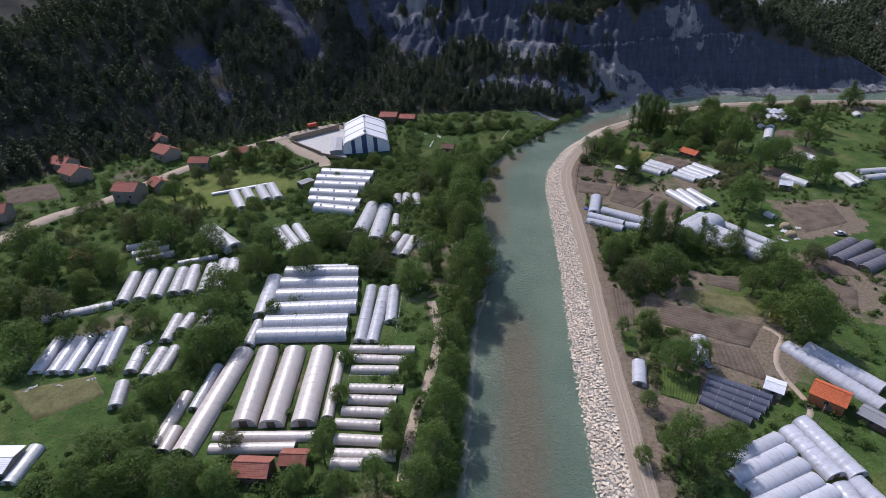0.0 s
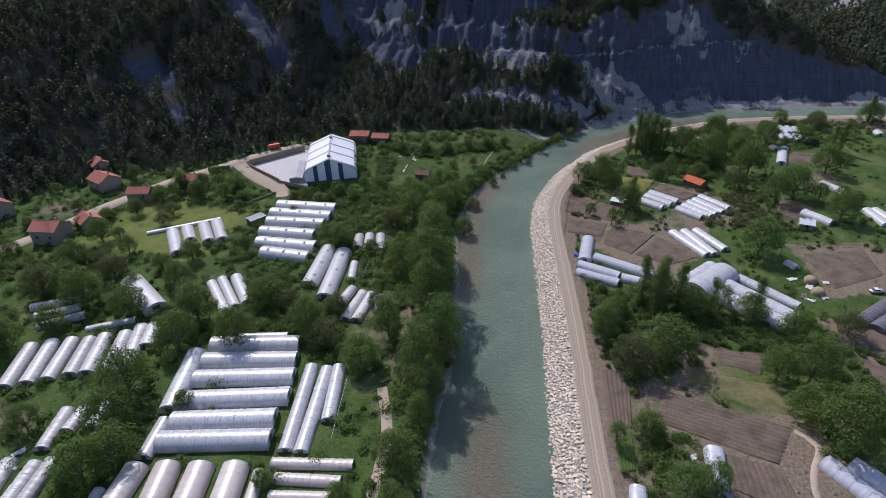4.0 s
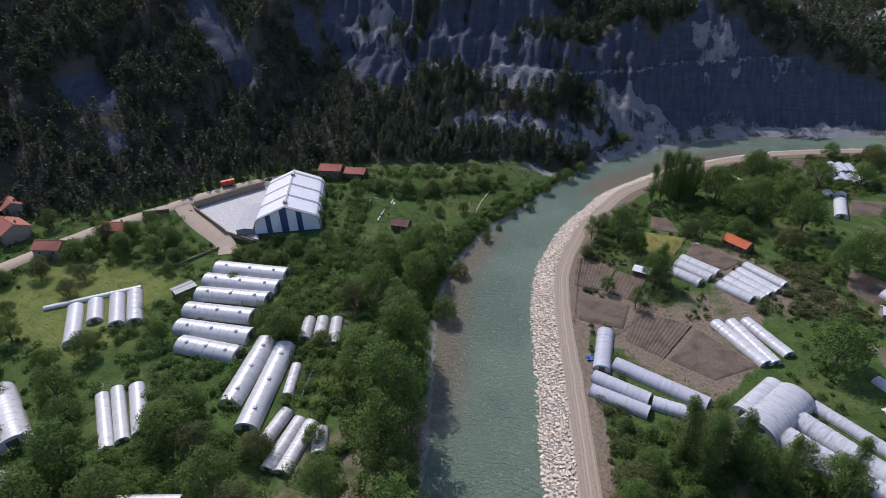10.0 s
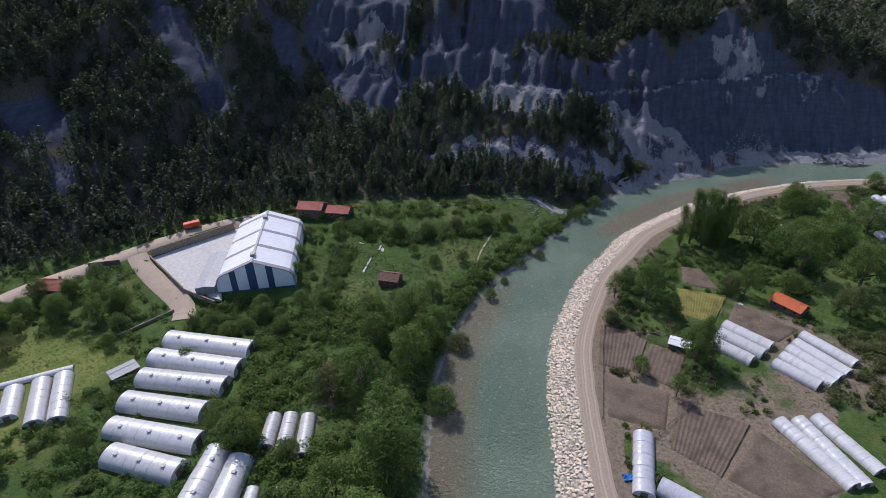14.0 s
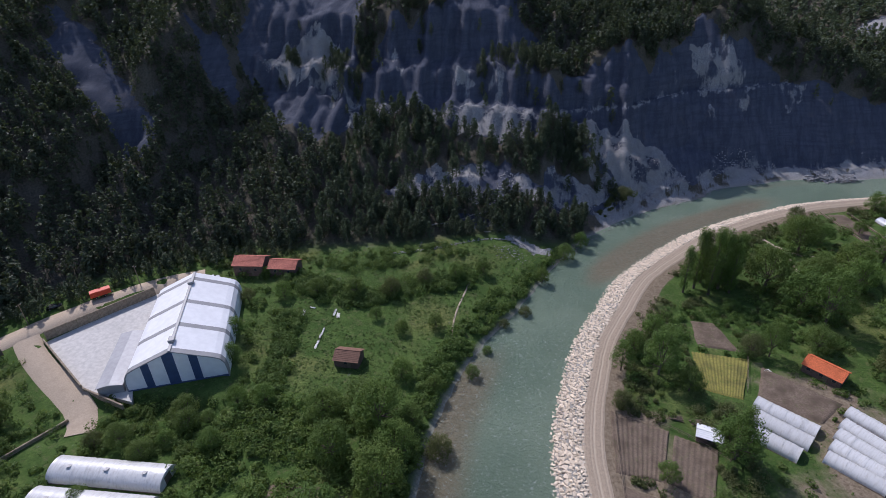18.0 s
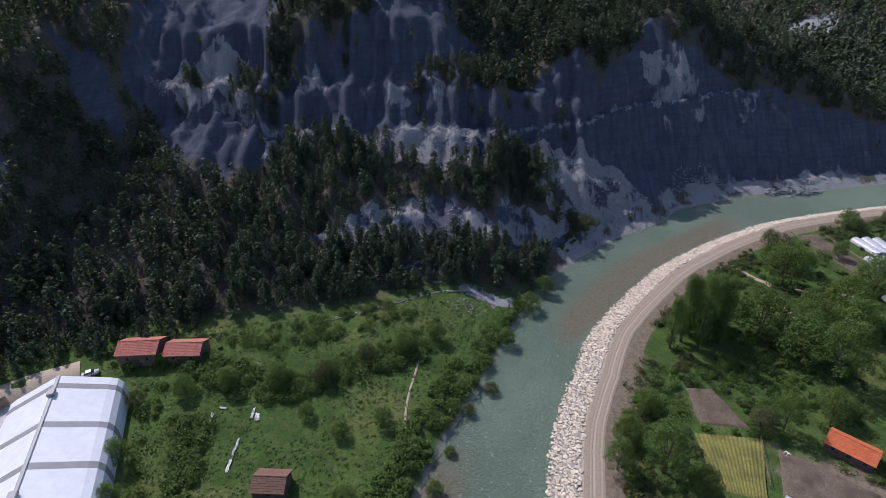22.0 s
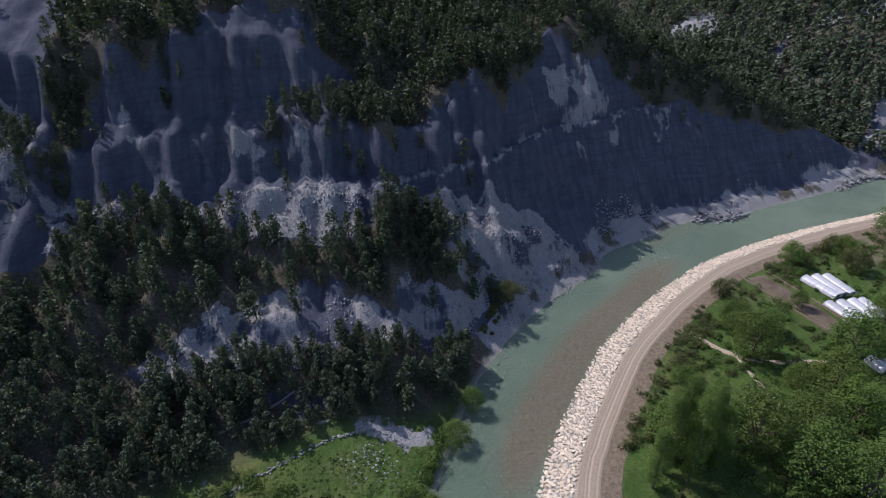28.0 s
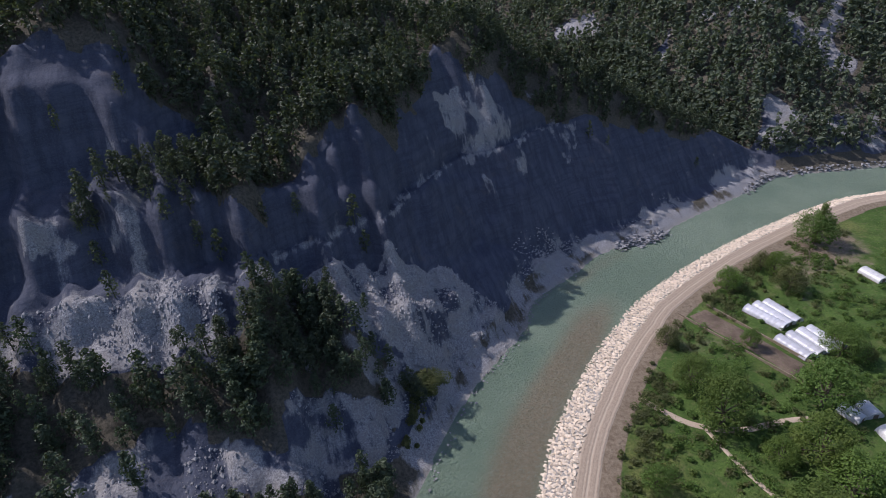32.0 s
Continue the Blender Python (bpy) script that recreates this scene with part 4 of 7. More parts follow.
def plot(kind, *c):
    """A plot of ground between four corners, with its furrows as ridges."""
    p = np.array(c, float).reshape(4, 2)
    if np.linalg.norm(p[1] - p[0]) < np.linalg.norm(p[2] - p[1]):
        p = np.roll(p, -1, 0)
    across = np.linalg.norm(p[3] - p[0])
    mat = {"furrow": SOIL, "soil": SOIL, "crop": CROP, "crop_green": CROPGREEN, "grass": DRY, "dry": DRY}[kind]
    pitch = {"furrow": 1.3, "crop": 1.0, "crop_green": 0.9}.get(kind, 0)
    nv = max(6, int(across / pitch) * 4 if pitch else int(across / 1.5))
    nu = 24
    u, v = np.meshgrid(np.linspace(0, 1, nu), np.linspace(0, 1, nv))
    u, v = u.ravel(), v.ravel()
    q = (1 - v)[:, None] * ((1 - u)[:, None] * p[0] + u[:, None] * p[1]) + v[:, None] * ((1 - u)[:, None] * p[3] + u[:, None] * p[2])
    edge = np.minimum.reduce([u, 1 - u, v, 1 - v])
    q = q + 0.35 * np.stack([wobble(q, 2.3, 1), wobble(q, 2.1, 2)], 1) * (edge < 0.01)[:, None]
    z = on_ground(q) + 0.28 + 0.05 * wobble(q, 1.3, 3)
    if pitch:
        z += 0.11 * np.sin(v * across / pitch * 2 * math.pi)
    z = np.where(edge < 1e-6, z - 0.7, z)
    i = np.arange(len(q)).reshape(nv, nu)
    f = np.stack([i[:-1, :-1], i[:-1, 1:], i[1:, 1:], i[1:, :-1]], -1).reshape(-1, 4)
    cross = (p[1] - p[0])[0] * (p[3] - p[0])[1] - (p[1] - p[0])[1] * (p[3] - p[0])[0]
    if cross < 0:
        f = f[:, ::-1]
    me = mesh("vegetable_plot", np.column_stack([q, z]), f, mat, True)
    label = {"furrow": "brown vegetable plot with raised furrows", "soil": "bare tilled brown soil plot", "crop": "plot of yellow-green young crop rows",
             "crop_green": "plot of dense green crop rows", "grass": "mown dry grass plot among fields", "dry": "patch of dry brownish grass"}[kind]
    tagged(new("vegetable_plot", me), label, "field", kind="structure")


for f in FIELDS:
    plot(*f)

# ---- polytunnels ----
ARCH = 14
HOOPS, ENDS = {}, {}


def arch_points(w, h, k=ARCH):
    a = np.linspace(0, math.pi, k + 1)
    x = -np.cos(a) * w / 2
    z = np.sin(a) ** 0.8 * h
    return np.stack([x, z], 1)


def cover_mesh(w, h, length, mat, sag, seed):
    """The sheet over the hoops: it sags between them and folds a little."""
    bays = max(3, int(length / 1.5))
    per = 3
    ys = np.linspace(-length / 2, length / 2, bays * per + 1)
    prof = arch_points(w, h)
    rng = np.random.default_rng(seed)
    v = []
    slack = rng.uniform(0.4, 1.6, bays)
    for i, yy in enumerate(ys):
        ph = (i % per) / per
        s = 1 - sag * slack[min(i // per, bays - 1)] * math.sin(ph * math.pi)
        j = prof * s + rng.normal(0, sag * 0.22, prof.shape) * w * 0.25
        j[0, 1] = j[-1, 1] = -0.15
        v += [(px, yy, pz) for px, pz in j]
    k = ARCH + 1
    i = np.arange(len(v)).reshape(-1, k)
    f = np.stack([i[:-1, :-1], i[:-1, 1:], i[1:, 1:], i[1:, :-1]], -1).reshape(-1, 4)
    return mesh("cover", v, f, mat, True)


def end_mesh(w, h, mat):
    """An end wall of sheet with a door opening framed in boards."""
    key = ("end", w, mat.name)
    if key not in ENDS:
        p = arch_points(w * 0.985, h * 0.985)
        dw, dh = w * 0.16, h * 0.72
        v, f = [], []
        for y in (0.0, 0.06):
            v += [(px, y, pz - (0.1 if i in (0, ARCH) else 0)) for i, (px, pz) in enumerate(p)]
            v += [(-dw, y, -0.1), (-dw, y, dh), (dw, y, dh), (dw, y, -0.1)]
        k = ARCH + 1
        for o, flip in ((0, False), (k + 4, True)):
            left = [o + i for i in range(ARCH // 2 + 1)] + [o + k + 1, o + k]
            right = [o + i for i in range(ARCH // 2, k)] + [o + k + 3, o + k + 2, o + k + 1]
            f += [left[::-1] if flip else left, right[::-1] if flip else right]
        ENDS[key] = mesh("end_wall", v, f, mat)
    return ENDS[key]


def hoop_mesh(w, h):
    key = (w, h)
    if key not in HOOPS:
        p = arch_points(w * 1.001, h * 1.001, 12)
        r = 0.026
        v, f = [], []
        for px, pz in p:
            nrm = np.array([px / (w / 2) ** 2, pz / h**2 + 1e-6])
            nrm /= np.linalg.norm(nrm)
            for ang in (0, 2.1, 4.2):
                v.append((px + nrm[0] * r * math.cos(ang), r * math.sin(ang), pz + nrm[1] * r * math.cos(ang)))
        for i in range(12):
            for a in range(3):
                b = (a + 1) % 3
                f.append((i * 3 + a, i * 3 + b, i * 3 + 3 + b, i * 3 + 3 + a))
        HOOPS[key] = mesh("hoop", v, f, HOOP)
    return HOOPS[key]


COUNT = [0]


def polytunnel(x0, y0, x1, y1, w, mat, label, group, sag=0.03, hoops=3.0, vents=0, end=None, tall=0.45):
    COUNT[0] += 1
    length = math.hypot(x1 - x0, y1 - y0)
    cx, cy = (x0 + x1) / 2, (y0 + y1) / 2
    h = w * tall
    turn = math.degrees(math.atan2(y1 - y0, x1 - x0)) - 90
    base = height(cx, cy)
    t = thing("polytunnel", pose(cx, cy, base, 0, 0, turn), label, "polytunnel", group)
    part("cover", cover_mesh(w, h, length, mat, sag, COUNT[0]), t)
    e = end_mesh(w, h, end or mat)
    part("end_wall", e, t, "", pose(0, -length / 2 + 0.05, 0))
    part("end_wall", e, t, "", pose(0, length / 2 - 0.05, 0, 0, 0, 180))
    dm = box_mesh("end_door", round(w * 0.3, 2), 0.05, round(h * 0.7, 2), BOARD, 0.01)
    part("end_door", dm, t, "dark boarded door", pose(0, -length / 2 + 0.1, 0))
    part("end_door", dm, t, "dark boarded door", pose(0, length / 2 - 0.1, 0))
    rail = box_mesh("foot_rail", 0.14, round(length, 1), 0.16, BOARD, 0.02)
    part("foot_rail", rail, t, "weathered foot board", pose(-w / 2 - 0.03, 0, -0.02))
    part("foot_rail", rail, t, "weathered foot board", pose(w / 2 + 0.03, 0, -0.02))
    for i in range(max(2, int(length / hoops)) + 1):
        yy = -length / 2 + i * length / max(2, int(length / hoops))
        part("hoop", hoop_mesh(w, h), t, "", pose(0, yy, 0))
    for i in range(vents):
        yy = length * ((i + 0.5) / vents - 0.5)
        vm = box_mesh("roof_vent", 1.5, 1.0, 0.09, FLAP, 0.02)
        part("roof_vent", vm, t, "raised grey vent flap", pose(0.55, yy, h * 0.985, 0, -14, 0))
    return t


for rows_t, mat, label, group, opts in (
    (TUN_CREAM, CREAM, "long cream polythene tunnel with a dark boarded end", "cream tunnels by the river", dict(sag=0.012, end=WORN)),
    (TUN_STACK, CREAM, "small cream polythene tunnel with sagging sheet", "row of small tunnels", dict(sag=0.05, hoops=1.6)),
    (TUN_SILVER, SILVER, "silvery grey polythene tunnel, dusty and patched", "silvery tunnels", dict(sag=0.018)),
    (TUN_BLUE, BLUE, "bluish white polythene tunnel with taut sheet", "bluish tunnels", dict(sag=0.03)),
    (TUN_WORN, WORN, "worn whitish polythene tunnel with loose folds", "worn tunnels", dict(sag=0.06)),
    (TUN_EIGHT, WORN, "grey-white polythene tunnel standing in a close row", "tunnels in a close row", dict(sag=0.03)),
    (TUN_MEADOW, WHITE, "white polythene tunnel on a meadow", "meadow tunnels", dict(sag=0.015)),
    (TUN_VENT, WHITE, "white polythene greenhouse with roof vent flaps", "vented greenhouses", dict(sag=0.012, vents=3)),
    (TUN_BANK, WORN, "short whitish polythene tunnel among bushes", "short tunnels by the bank", dict(sag=0.03)),
    (TUN_FIELD, WHITE, "white polythene tunnel beside tilled soil", "tunnels beside the fields", dict(sag=0.035)),
    (TUN_WIDE, SILVER, "broad pale polythene tunnel behind trees", "broad tunnels", dict(sag=0.03)),
    (TUN_SOUTH, BLUE, "pale bluish polythene tunnel with bright sheet", "tunnels beside the brick hut", dict(sag=0.03)),
    (TUN_NET, NET, "low tunnel under dark blue-grey shade net", "shade net tunnels", dict(sag=0.03)),
    (TUN_DARK, DARKFILM, "dark film tunnel on bare soil", "dark film tunnels", dict(sag=0.04)),
    (TUN_FAR, WHITE, "white polythene tunnel among orchard trees", "tunnels in the orchards", dict(sag=0.03)),
    (TUN_PAIR, BLUE, "small white polythene tunnel with puckered sheet", "tunnels beside the long plot", dict(sag=0.06, hoops=1.5)),
):
    for r in rows_t:
        polytunnel(*r, mat, label, group, **opts)
# bare hoops whose sheet is gone
for x0, y0, x1, y1, w in ((-27.0, 159.6, -32.1, 180.2, 3.4), (-33.2, 139.2, -20.3, 142.0, 3.2), (-103.5, 217.5, -99, 213, 3.5), (-50.5, 240, -48, 228, 3.0)):
    length = math.hypot(x1 - x0, y1 - y0)
    t = thing("tunnel_frame", pose((x0 + x1) / 2, (y0 + y1) / 2, height(x0, y0), 0, 0, math.degrees(math.atan2(y1 - y0, x1 - x0)) - 90),
              "bare steel hoops of a stripped polytunnel", "tunnel frame", "stripped tunnel frames")
    for i in range(9):
        part("hoop", hoop_mesh(w, w * 0.45), t, "", pose(0, length * (i / 8 - 0.5), 0))
    part("ridge_rail", box_mesh("ridge_rail", 0.06, round(length, 1), 0.06, HOOP, 0.01), t, "", pose(0, 0, w * 0.45 - 0.03))


# ---- buildings ----
def gable_bm(sx, sy, wall, ridge):
    bm = bmesh.new()
    v = [bm.verts.new(c) for c in ((-sx / 2, -sy / 2, -1), (sx / 2, -sy / 2, -1), (sx / 2, sy / 2, -1), (-sx / 2, sy / 2, -1),
                                   (-sx / 2, -sy / 2, wall), (sx / 2, -sy / 2, wall), (sx / 2, sy / 2, wall), (-sx / 2, sy / 2, wall),
                                   (-sx / 2, 0, ridge), (sx / 2, 0, ridge))]
    for f in ((0, 1, 5, 4), (2, 3, 7, 6), (1, 2, 6, 9, 5), (3, 0, 4, 8, 7), (0, 3, 2, 1)):
        bm.faces.new([v[i] for i in f])
    return bm


def roof_side(sx, run, rise, over, thick, mat, name="roof"):
    """One pitch of a roof, as a slab with its courses as steps."""
    length = math.hypot(run, rise) + over
    n = max(4, int(length / 0.45))
    line = [(0.0, 0.0), (0.0, thick)]
    for i in range(n):
        b = -length * (i + 1) / n
        line += [(b, thick + 0.05), (b, thick)] if i < n - 1 else [(b, thick + 0.05), (b, 0.0)]
    k, w = len(line), sx / 2 + over * 0.6
    v = [(xx, py, pz) for xx in (-w, w) for py, pz in line]
    f = [(i, i + 1, k + i + 1, k + i) for i in range(k - 1)] + [(k - 1, 0, k, 2 * k - 1), tuple(range(k))[::-1], tuple(range(k, 2 * k))]
    return mesh(name, v, f, mat)


def house(x, y, turn, sx, sy, wall, rise, label, wallmat, roofmat, windows=2, chimney=True, z=None, name="house", category="house", group=""):
    t = thing(name, pose(x, y, height(x, y) if z is None else z, 0, 0, turn), label, category, group)
    wl = part("wall", bm_mesh("wall", gable_bm(sx, sy, wall, wall + rise), wallmat), t)
    tilt = math.degrees(math.atan2(rise, sy / 2))
    me = roof_side(sx, sy / 2, rise, 0.5, 0.12, roofmat)
    part("roof", me, t, "", pose(0, 0, wall + rise + 0.05, tilt, 0, 0))
    part("roof", me, t, "", Matrix.Translation((0, 0, wall + rise + 0.05)) @ pose(0, 0, 0, 0, 0, 180) @ pose(0, 0, 0, tilt, 0, 0))
    part("ridge_cap", box_mesh("ridge_cap", round(sx + 0.6, 1), 0.35, 0.16, roofmat, 0.05), t, "", pose(0, 0, wall + rise + 0.12))
    for s in (-1, 1):
        for i in range(windows):
            xx = sx * ((i + 0.5) / windows - 0.5)
            w = part("window", box_mesh("window_frame", 1.1, 0.12, 1.2, WOOD, 0.02), t, "", pose(xx, s * (sy / 2 + 0.02), wall * 0.45))
            part("pane", box_mesh("pane", 0.9, 0.06, 1.0, GLASS, 0.01), w, "", pose(0, s * 0.05, 0.1))
    part("door", box_mesh("door", 1.0, 0.12, 2.0, BOARD, 0.02), t, "", pose(sx * 0.12, -sy / 2 - 0.02, 0))
    if chimney:
        part("chimney", box_mesh("chimney", 0.6, 0.6, 1.5, PLASTER, 0.04), t, "", pose(sx * 0.25, sy * 0.15, wall + rise * 0.7))
    return t


RED = "house with weathered red tile roof beside the village road"
for hx, hy, turn, sx, sy, wall, rise in (
    (-247, 246, -10, 13, 9, 4.5, 2.4), (-230, 237, -15, 13, 10, 5.0, 2.8), (-188.5, 228, 8, 12, 9, 6.5, 2.6), (-184, 242, -25, 9, 8, 4.0, 2.2),
    (-222, 289, -30, 10, 8, 4.5, 2.2), (-206, 275, -20, 13, 10, 4.5, 2.6), (-230, 193, 30, 12, 9, 5.0, 2.6), (-180, 270, 12, 11, 7, 4.0, 2.0), (-167, 289, 10, 10, 6.5, 3.5, 2.0),
):
    house(hx, hy, turn, sx, sy, wall, rise, RED, PLASTER, TILE, group="village houses")
house(-106, 363.5, 6, 11.0, 7.0, 4.2, 1.8, "old barn with red tile roof at the forest edge", DARKWALL, RED_TILE, chimney=False, name="barn", category="barn", group="barns at the forest edge")
house(-93.5, 364.5, 4, 10.0, 6.5, 3.4, 1.6, "low barn with red tile roof at the forest edge", DARKWALL, RED_TILE, chimney=False, name="barn", category="barn", group="barns at the forest edge")
house(-56, 326, 0, 7.2, 5.4, 2.6, 1.5, "small brown shed with tiled roof on the meadow", DARKWALL, simple("brown_tile", (0.2, 0.11, 0.075), 0.9), 1, False, name="shed", category="shed")
house(74.6, 340.6, -42, 9.4, 5.4, 2.6, 1.5, "low house with bright orange tile roof", DARKWALL, ORANGE_TILE, 3, False)
house(88.5, 160.5, -28, 7.5, 6.0, 3.6, 1.6, "brick hut with bright orange tile roof", simple("orange_brick", (0.42, 0.15, 0.07), 0.9), ORANGE_TILE, 1, False, name="hut", category="hut")
house(97, 156, -38, 6.0, 4.0, 2.2, 0.7, "lean-to with grey sheet roof beside the hut", DARKWALL, HALLGREY, 1, False, name="lean_to", category="shed")
house(-41.5, 105.5, 12, 8.0, 5.0, 2.6, 1.4, "brick hut with weathered red roof behind tunnels", DARKWALL, TILE, 1, False, name="hut", category="hut")
house(-33.8, 110.5, 12, 6.0, 4.0, 2.2, 1.0, "small shed with red and white roof sheets", DARKWALL, TILE, 1, False, name="shed", category="shed")
house(76.5, 161.5, -20, 4.2, 4.4, 2.3, 0.6, "small white hut at a field corner", PLASTER, HALLWHITE, 1, False, name="hut", category="hut")
house(39.5, 313, -15, 5.5, 3.4, 2.0, 0.4, "low shed with a white sheet roof", DARKWALL, HALLWHITE, 1, False, name="shed", category="shed")
house(112, 305, -10, 5, 4.5, 2.6, 1.2, "small white shed among orchard plots", PLASTER, HALLWHITE, 1, False, name="shed", category="shed")
house(-113, 262, 62, 7.0, 4.0, 2.4, 0.4, "grey sheet-roofed store beside the greenhouses", DARKWALL, HALLGREY, 1, False, name="shed", category="shed")
house(-163, 176, 20, 8.0, 6.5, 3.0, 1.8, "hut with reddish roof among trees", DARKWALL, TILE, 1, False, name="hut", category="hut")

# the sports hall
HX, HY, HALL_LEN, HALL_W = -107.1, 326.6, 41.5, 26.5
hall_z = PAD_Z
hall = thing("sports_hall", pose(HX, HY, hall_z, 0, 0, 24), "large white tent-like hall with grey bands and blue gable stripes", "hall")
EAVE = [(-13.2, -1.0), (-13.2, 2.6), (-12.9, 4.6), (-12.0, 6.1), (-10.4, 7.0), (-5.2, 9.1), (0, 11.2), (5.2, 9.1), (10.4, 7.0), (12.0, 6.1), (12.9, 4.6), (13.2, 2.6), (13.2, -1.0)]


def hall_shell(name, y0, y1, mat, grow=0.0):
    v, f = [], []
    for yy in (y0, y1):
        for s in (grow, grow - 0.25):
            v += [(px * (1 + s / 13), yy, pz + s * (pz > 0)) for px, pz in EAVE]
    k = len(EAVE)
    for i in range(k - 1):
        f += [(i, i + 1, 2 * k + i + 1, 2 * k + i), (k + i + 1, k + i, 3 * k + i, 3 * k + i + 1)]
        f += [(i + 1, i, k + i, k + i + 1), (2 * k + i, 2 * k + i + 1, 3 * k + i + 1, 3 * k + i)]
    return mesh(name, v, f, mat, False)


bands = [(-20.75, -18.9), (-9.0, -7.2), (3.0, 4.8), (16.2, 18.0)]
prev = -20.75
for a, b in bands:
    if a > prev:
        part("roof_panel", hall_shell("roof_panel", prev, a, HALLWHITE), hall)
    part("roof_band", hall_shell("roof_band", a, b, HALLGREY, 0.03), hall, "grey band across the roof")
    prev = b
part("roof_panel", hall_shell("roof_panel", prev, 20.75, HALLWHITE), hall)
part("ridge_cap", box_mesh("ridge_cap", 0.8, HALL_LEN, 0.2, HALLGREY, 0.05), hall, "", pose(0, 0, 11.15))
for yy in (-16.0, 14.0):
    part("roof_vent", box_mesh("roof_vent", 1.6, 2.2, 0.9, HALLGREY, 0.08), hall, "grey ridge ventilator", pose(0, yy, 11.2))


def roof_at(px):
    return float(np.interp(px, [e[0] for e in EAVE[1:-1]], [e[1] for e in EAVE[1:-1]]))


def gable_strip(x0, x1, z0, mat, y):
    xs = [x0] + [e[0] for e in EAVE[1:-1] if x0 < e[0] < x1] + [x1]
    v = [(xx, y + dy, zz) for dy in (0, 0.2) for xx in xs for zz in (z0, roof_at(xx) - 0.3)]
    k = len(xs)
    f = []
    for i in range(k - 1):
        f += [(2 * i, 2 * i + 2, 2 * i + 3, 2 * i + 1), (2 * k + 2 * i + 2, 2 * k + 2 * i, 2 * k + 2 * i + 1, 2 * k + 2 * i + 3), (2 * i + 1, 2 * i + 3, 2 * k + 2 * i + 3, 2 * k + 2 * i + 1)]
    f += [(0, 1, 2 * k + 1, 2 * k), (2 * k - 2, 4 * k - 2, 4 * k - 1, 2 * k - 1)]
    return mesh("gable_panel", v, f, mat)


edges = [-13.0, -8.2, -6.1, -2.3, 0.6, 4.2, 6.4, 13.0]
for yy in (-20.55, 20.3):
    for i in range(len(edges) - 1):
        blue = i % 2 == 1
        part("gable_panel", gable_strip(edges[i], edges[i + 1], 0.0, HALLBLUE if blue else HALLWHITE, yy - (0.03 if blue else 0)), hall, "dark blue gable stripe" if blue else "")
part("plinth", box_mesh("plinth", 26.0, 0.3, 1.0, HALLBLUE, 0.03), hall, "dark plinth", pose(0, -20.7, -0.7))
ANNEXROOF = simple("annex_sheet", (0.33, 0.325, 0.33), 0.5, 0.4, 0.6, 0.1, 0, 0.05)
annex = thing("annex", hall.matrix_basis @ pose(-17.2, -8.5, 0), "low grey lean-to annex along the white hall", "annex")
part("wall", box_mesh("wall", 6.4, 24.0, 3.4, HALLGREY, 0.05), annex, "", pose(0, 0, -0.6))
for s, a in ((-1, 9), (1, -9)):
    part("roof", box_mesh("roof", 3.5, 24.6, 0.12, ANNEXROOF, 0.02), annex, "pale grey sheet roof", pose(s * 1.68, 0, 2.95, 0, -a, 0))
# the walled yard
yard = mesh("yard", [(-152.2, 317.5, 0), (-123, 301, 0), (-107, 299, 0), (-112, 306, 0), (-130, 350, 0), (-134.5, 346.2, 0)], [(0, 1, 2, 3, 4, 5)], CONCRETE)
bmy = bmesh.new()
bmy.from_mesh(yard)
ex = bmesh.ops.extrude_face_region(bmy, geom=bmy.faces[:])
for v in ex["geom"]:
    if isinstance(v, bmesh.types.BMVert):
        v.co.z += 1.2
bmesh.ops.recalc_face_normals(bmy, faces=bmy.faces[:])
tagged(new("yard", bm_mesh("yard", bmy, CONCRETE)), "pale concrete yard beside the white hall", "yard", kind="structure").location.z = hall_z - 1.1


def wall_run(name, a, b, z0, h, mat, label, category, piece=3.0, thick=0.35, kind=""):
    length = math.hypot(b[0] - a[0], b[1] - a[1])
    k = max(1, int(length / piece))
    t = thing(name, pose(a[0], a[1], z0, 0, 0, math.degrees(math.atan2(b[1] - a[1], b[0] - a[0]))), label, category, "", kind)
    me = box_mesh("panel", round(length / k - 0.06, 2), thick, h, mat, 0.04)
    for i in range(k):
        part("panel", me, t, "", pose(length * (i + 0.5) / k, 0, -0.8 + random.uniform(-0.04, 0.04)))
    part("coping", box_mesh("coping", round(length, 1), thick + 0.1, 0.14, WALLGREY, 0.03), t, "", pose(length / 2, 0, h - 0.82))
    return t


wall_run("retaining_wall", (-152, 318), (-134, 346), hall_z + 0.4, 3.6, WALLGREY, "brown concrete retaining wall between road and yard", "wall")
wall_run("low_wall", (-152, 317), (-124, 301), hall_z + 0.3, 2.0, WALLGREY, "low mossy wall edging the yard", "wall", 2.0)
wall_run("low_wall", (-124, 301), (-108, 297), hall_z - 0.2, 1.8, WALLGREY, "low mossy wall edging the yard", "wall", 2.0)
wall_run("low_wall", (-121, 292), (-129, 276), height(-122, 287), 1.7, WALLGREY, "low wall running down from the sandy lane", "wall", 2.0)
wall_run("garden_wall", (113, 449), (121, 413), 0.3, 1.15, WALLGREY, "pale garden wall along the tilled plot", "wall", 1.5, 0.2)
wall_run("garden_wall", (124, 449), (130, 416), 0.3, 1.15, WALLGREY, "pale garden wall along the tilled plot", "wall", 1.5, 0.2)
wall_run("board_fence", (-168, 304), (-158, 309), height(-163, 306) + 0.3, 2.6, BOARD, "dark board fence beside the village road", "fence", 2.0, 0.15)

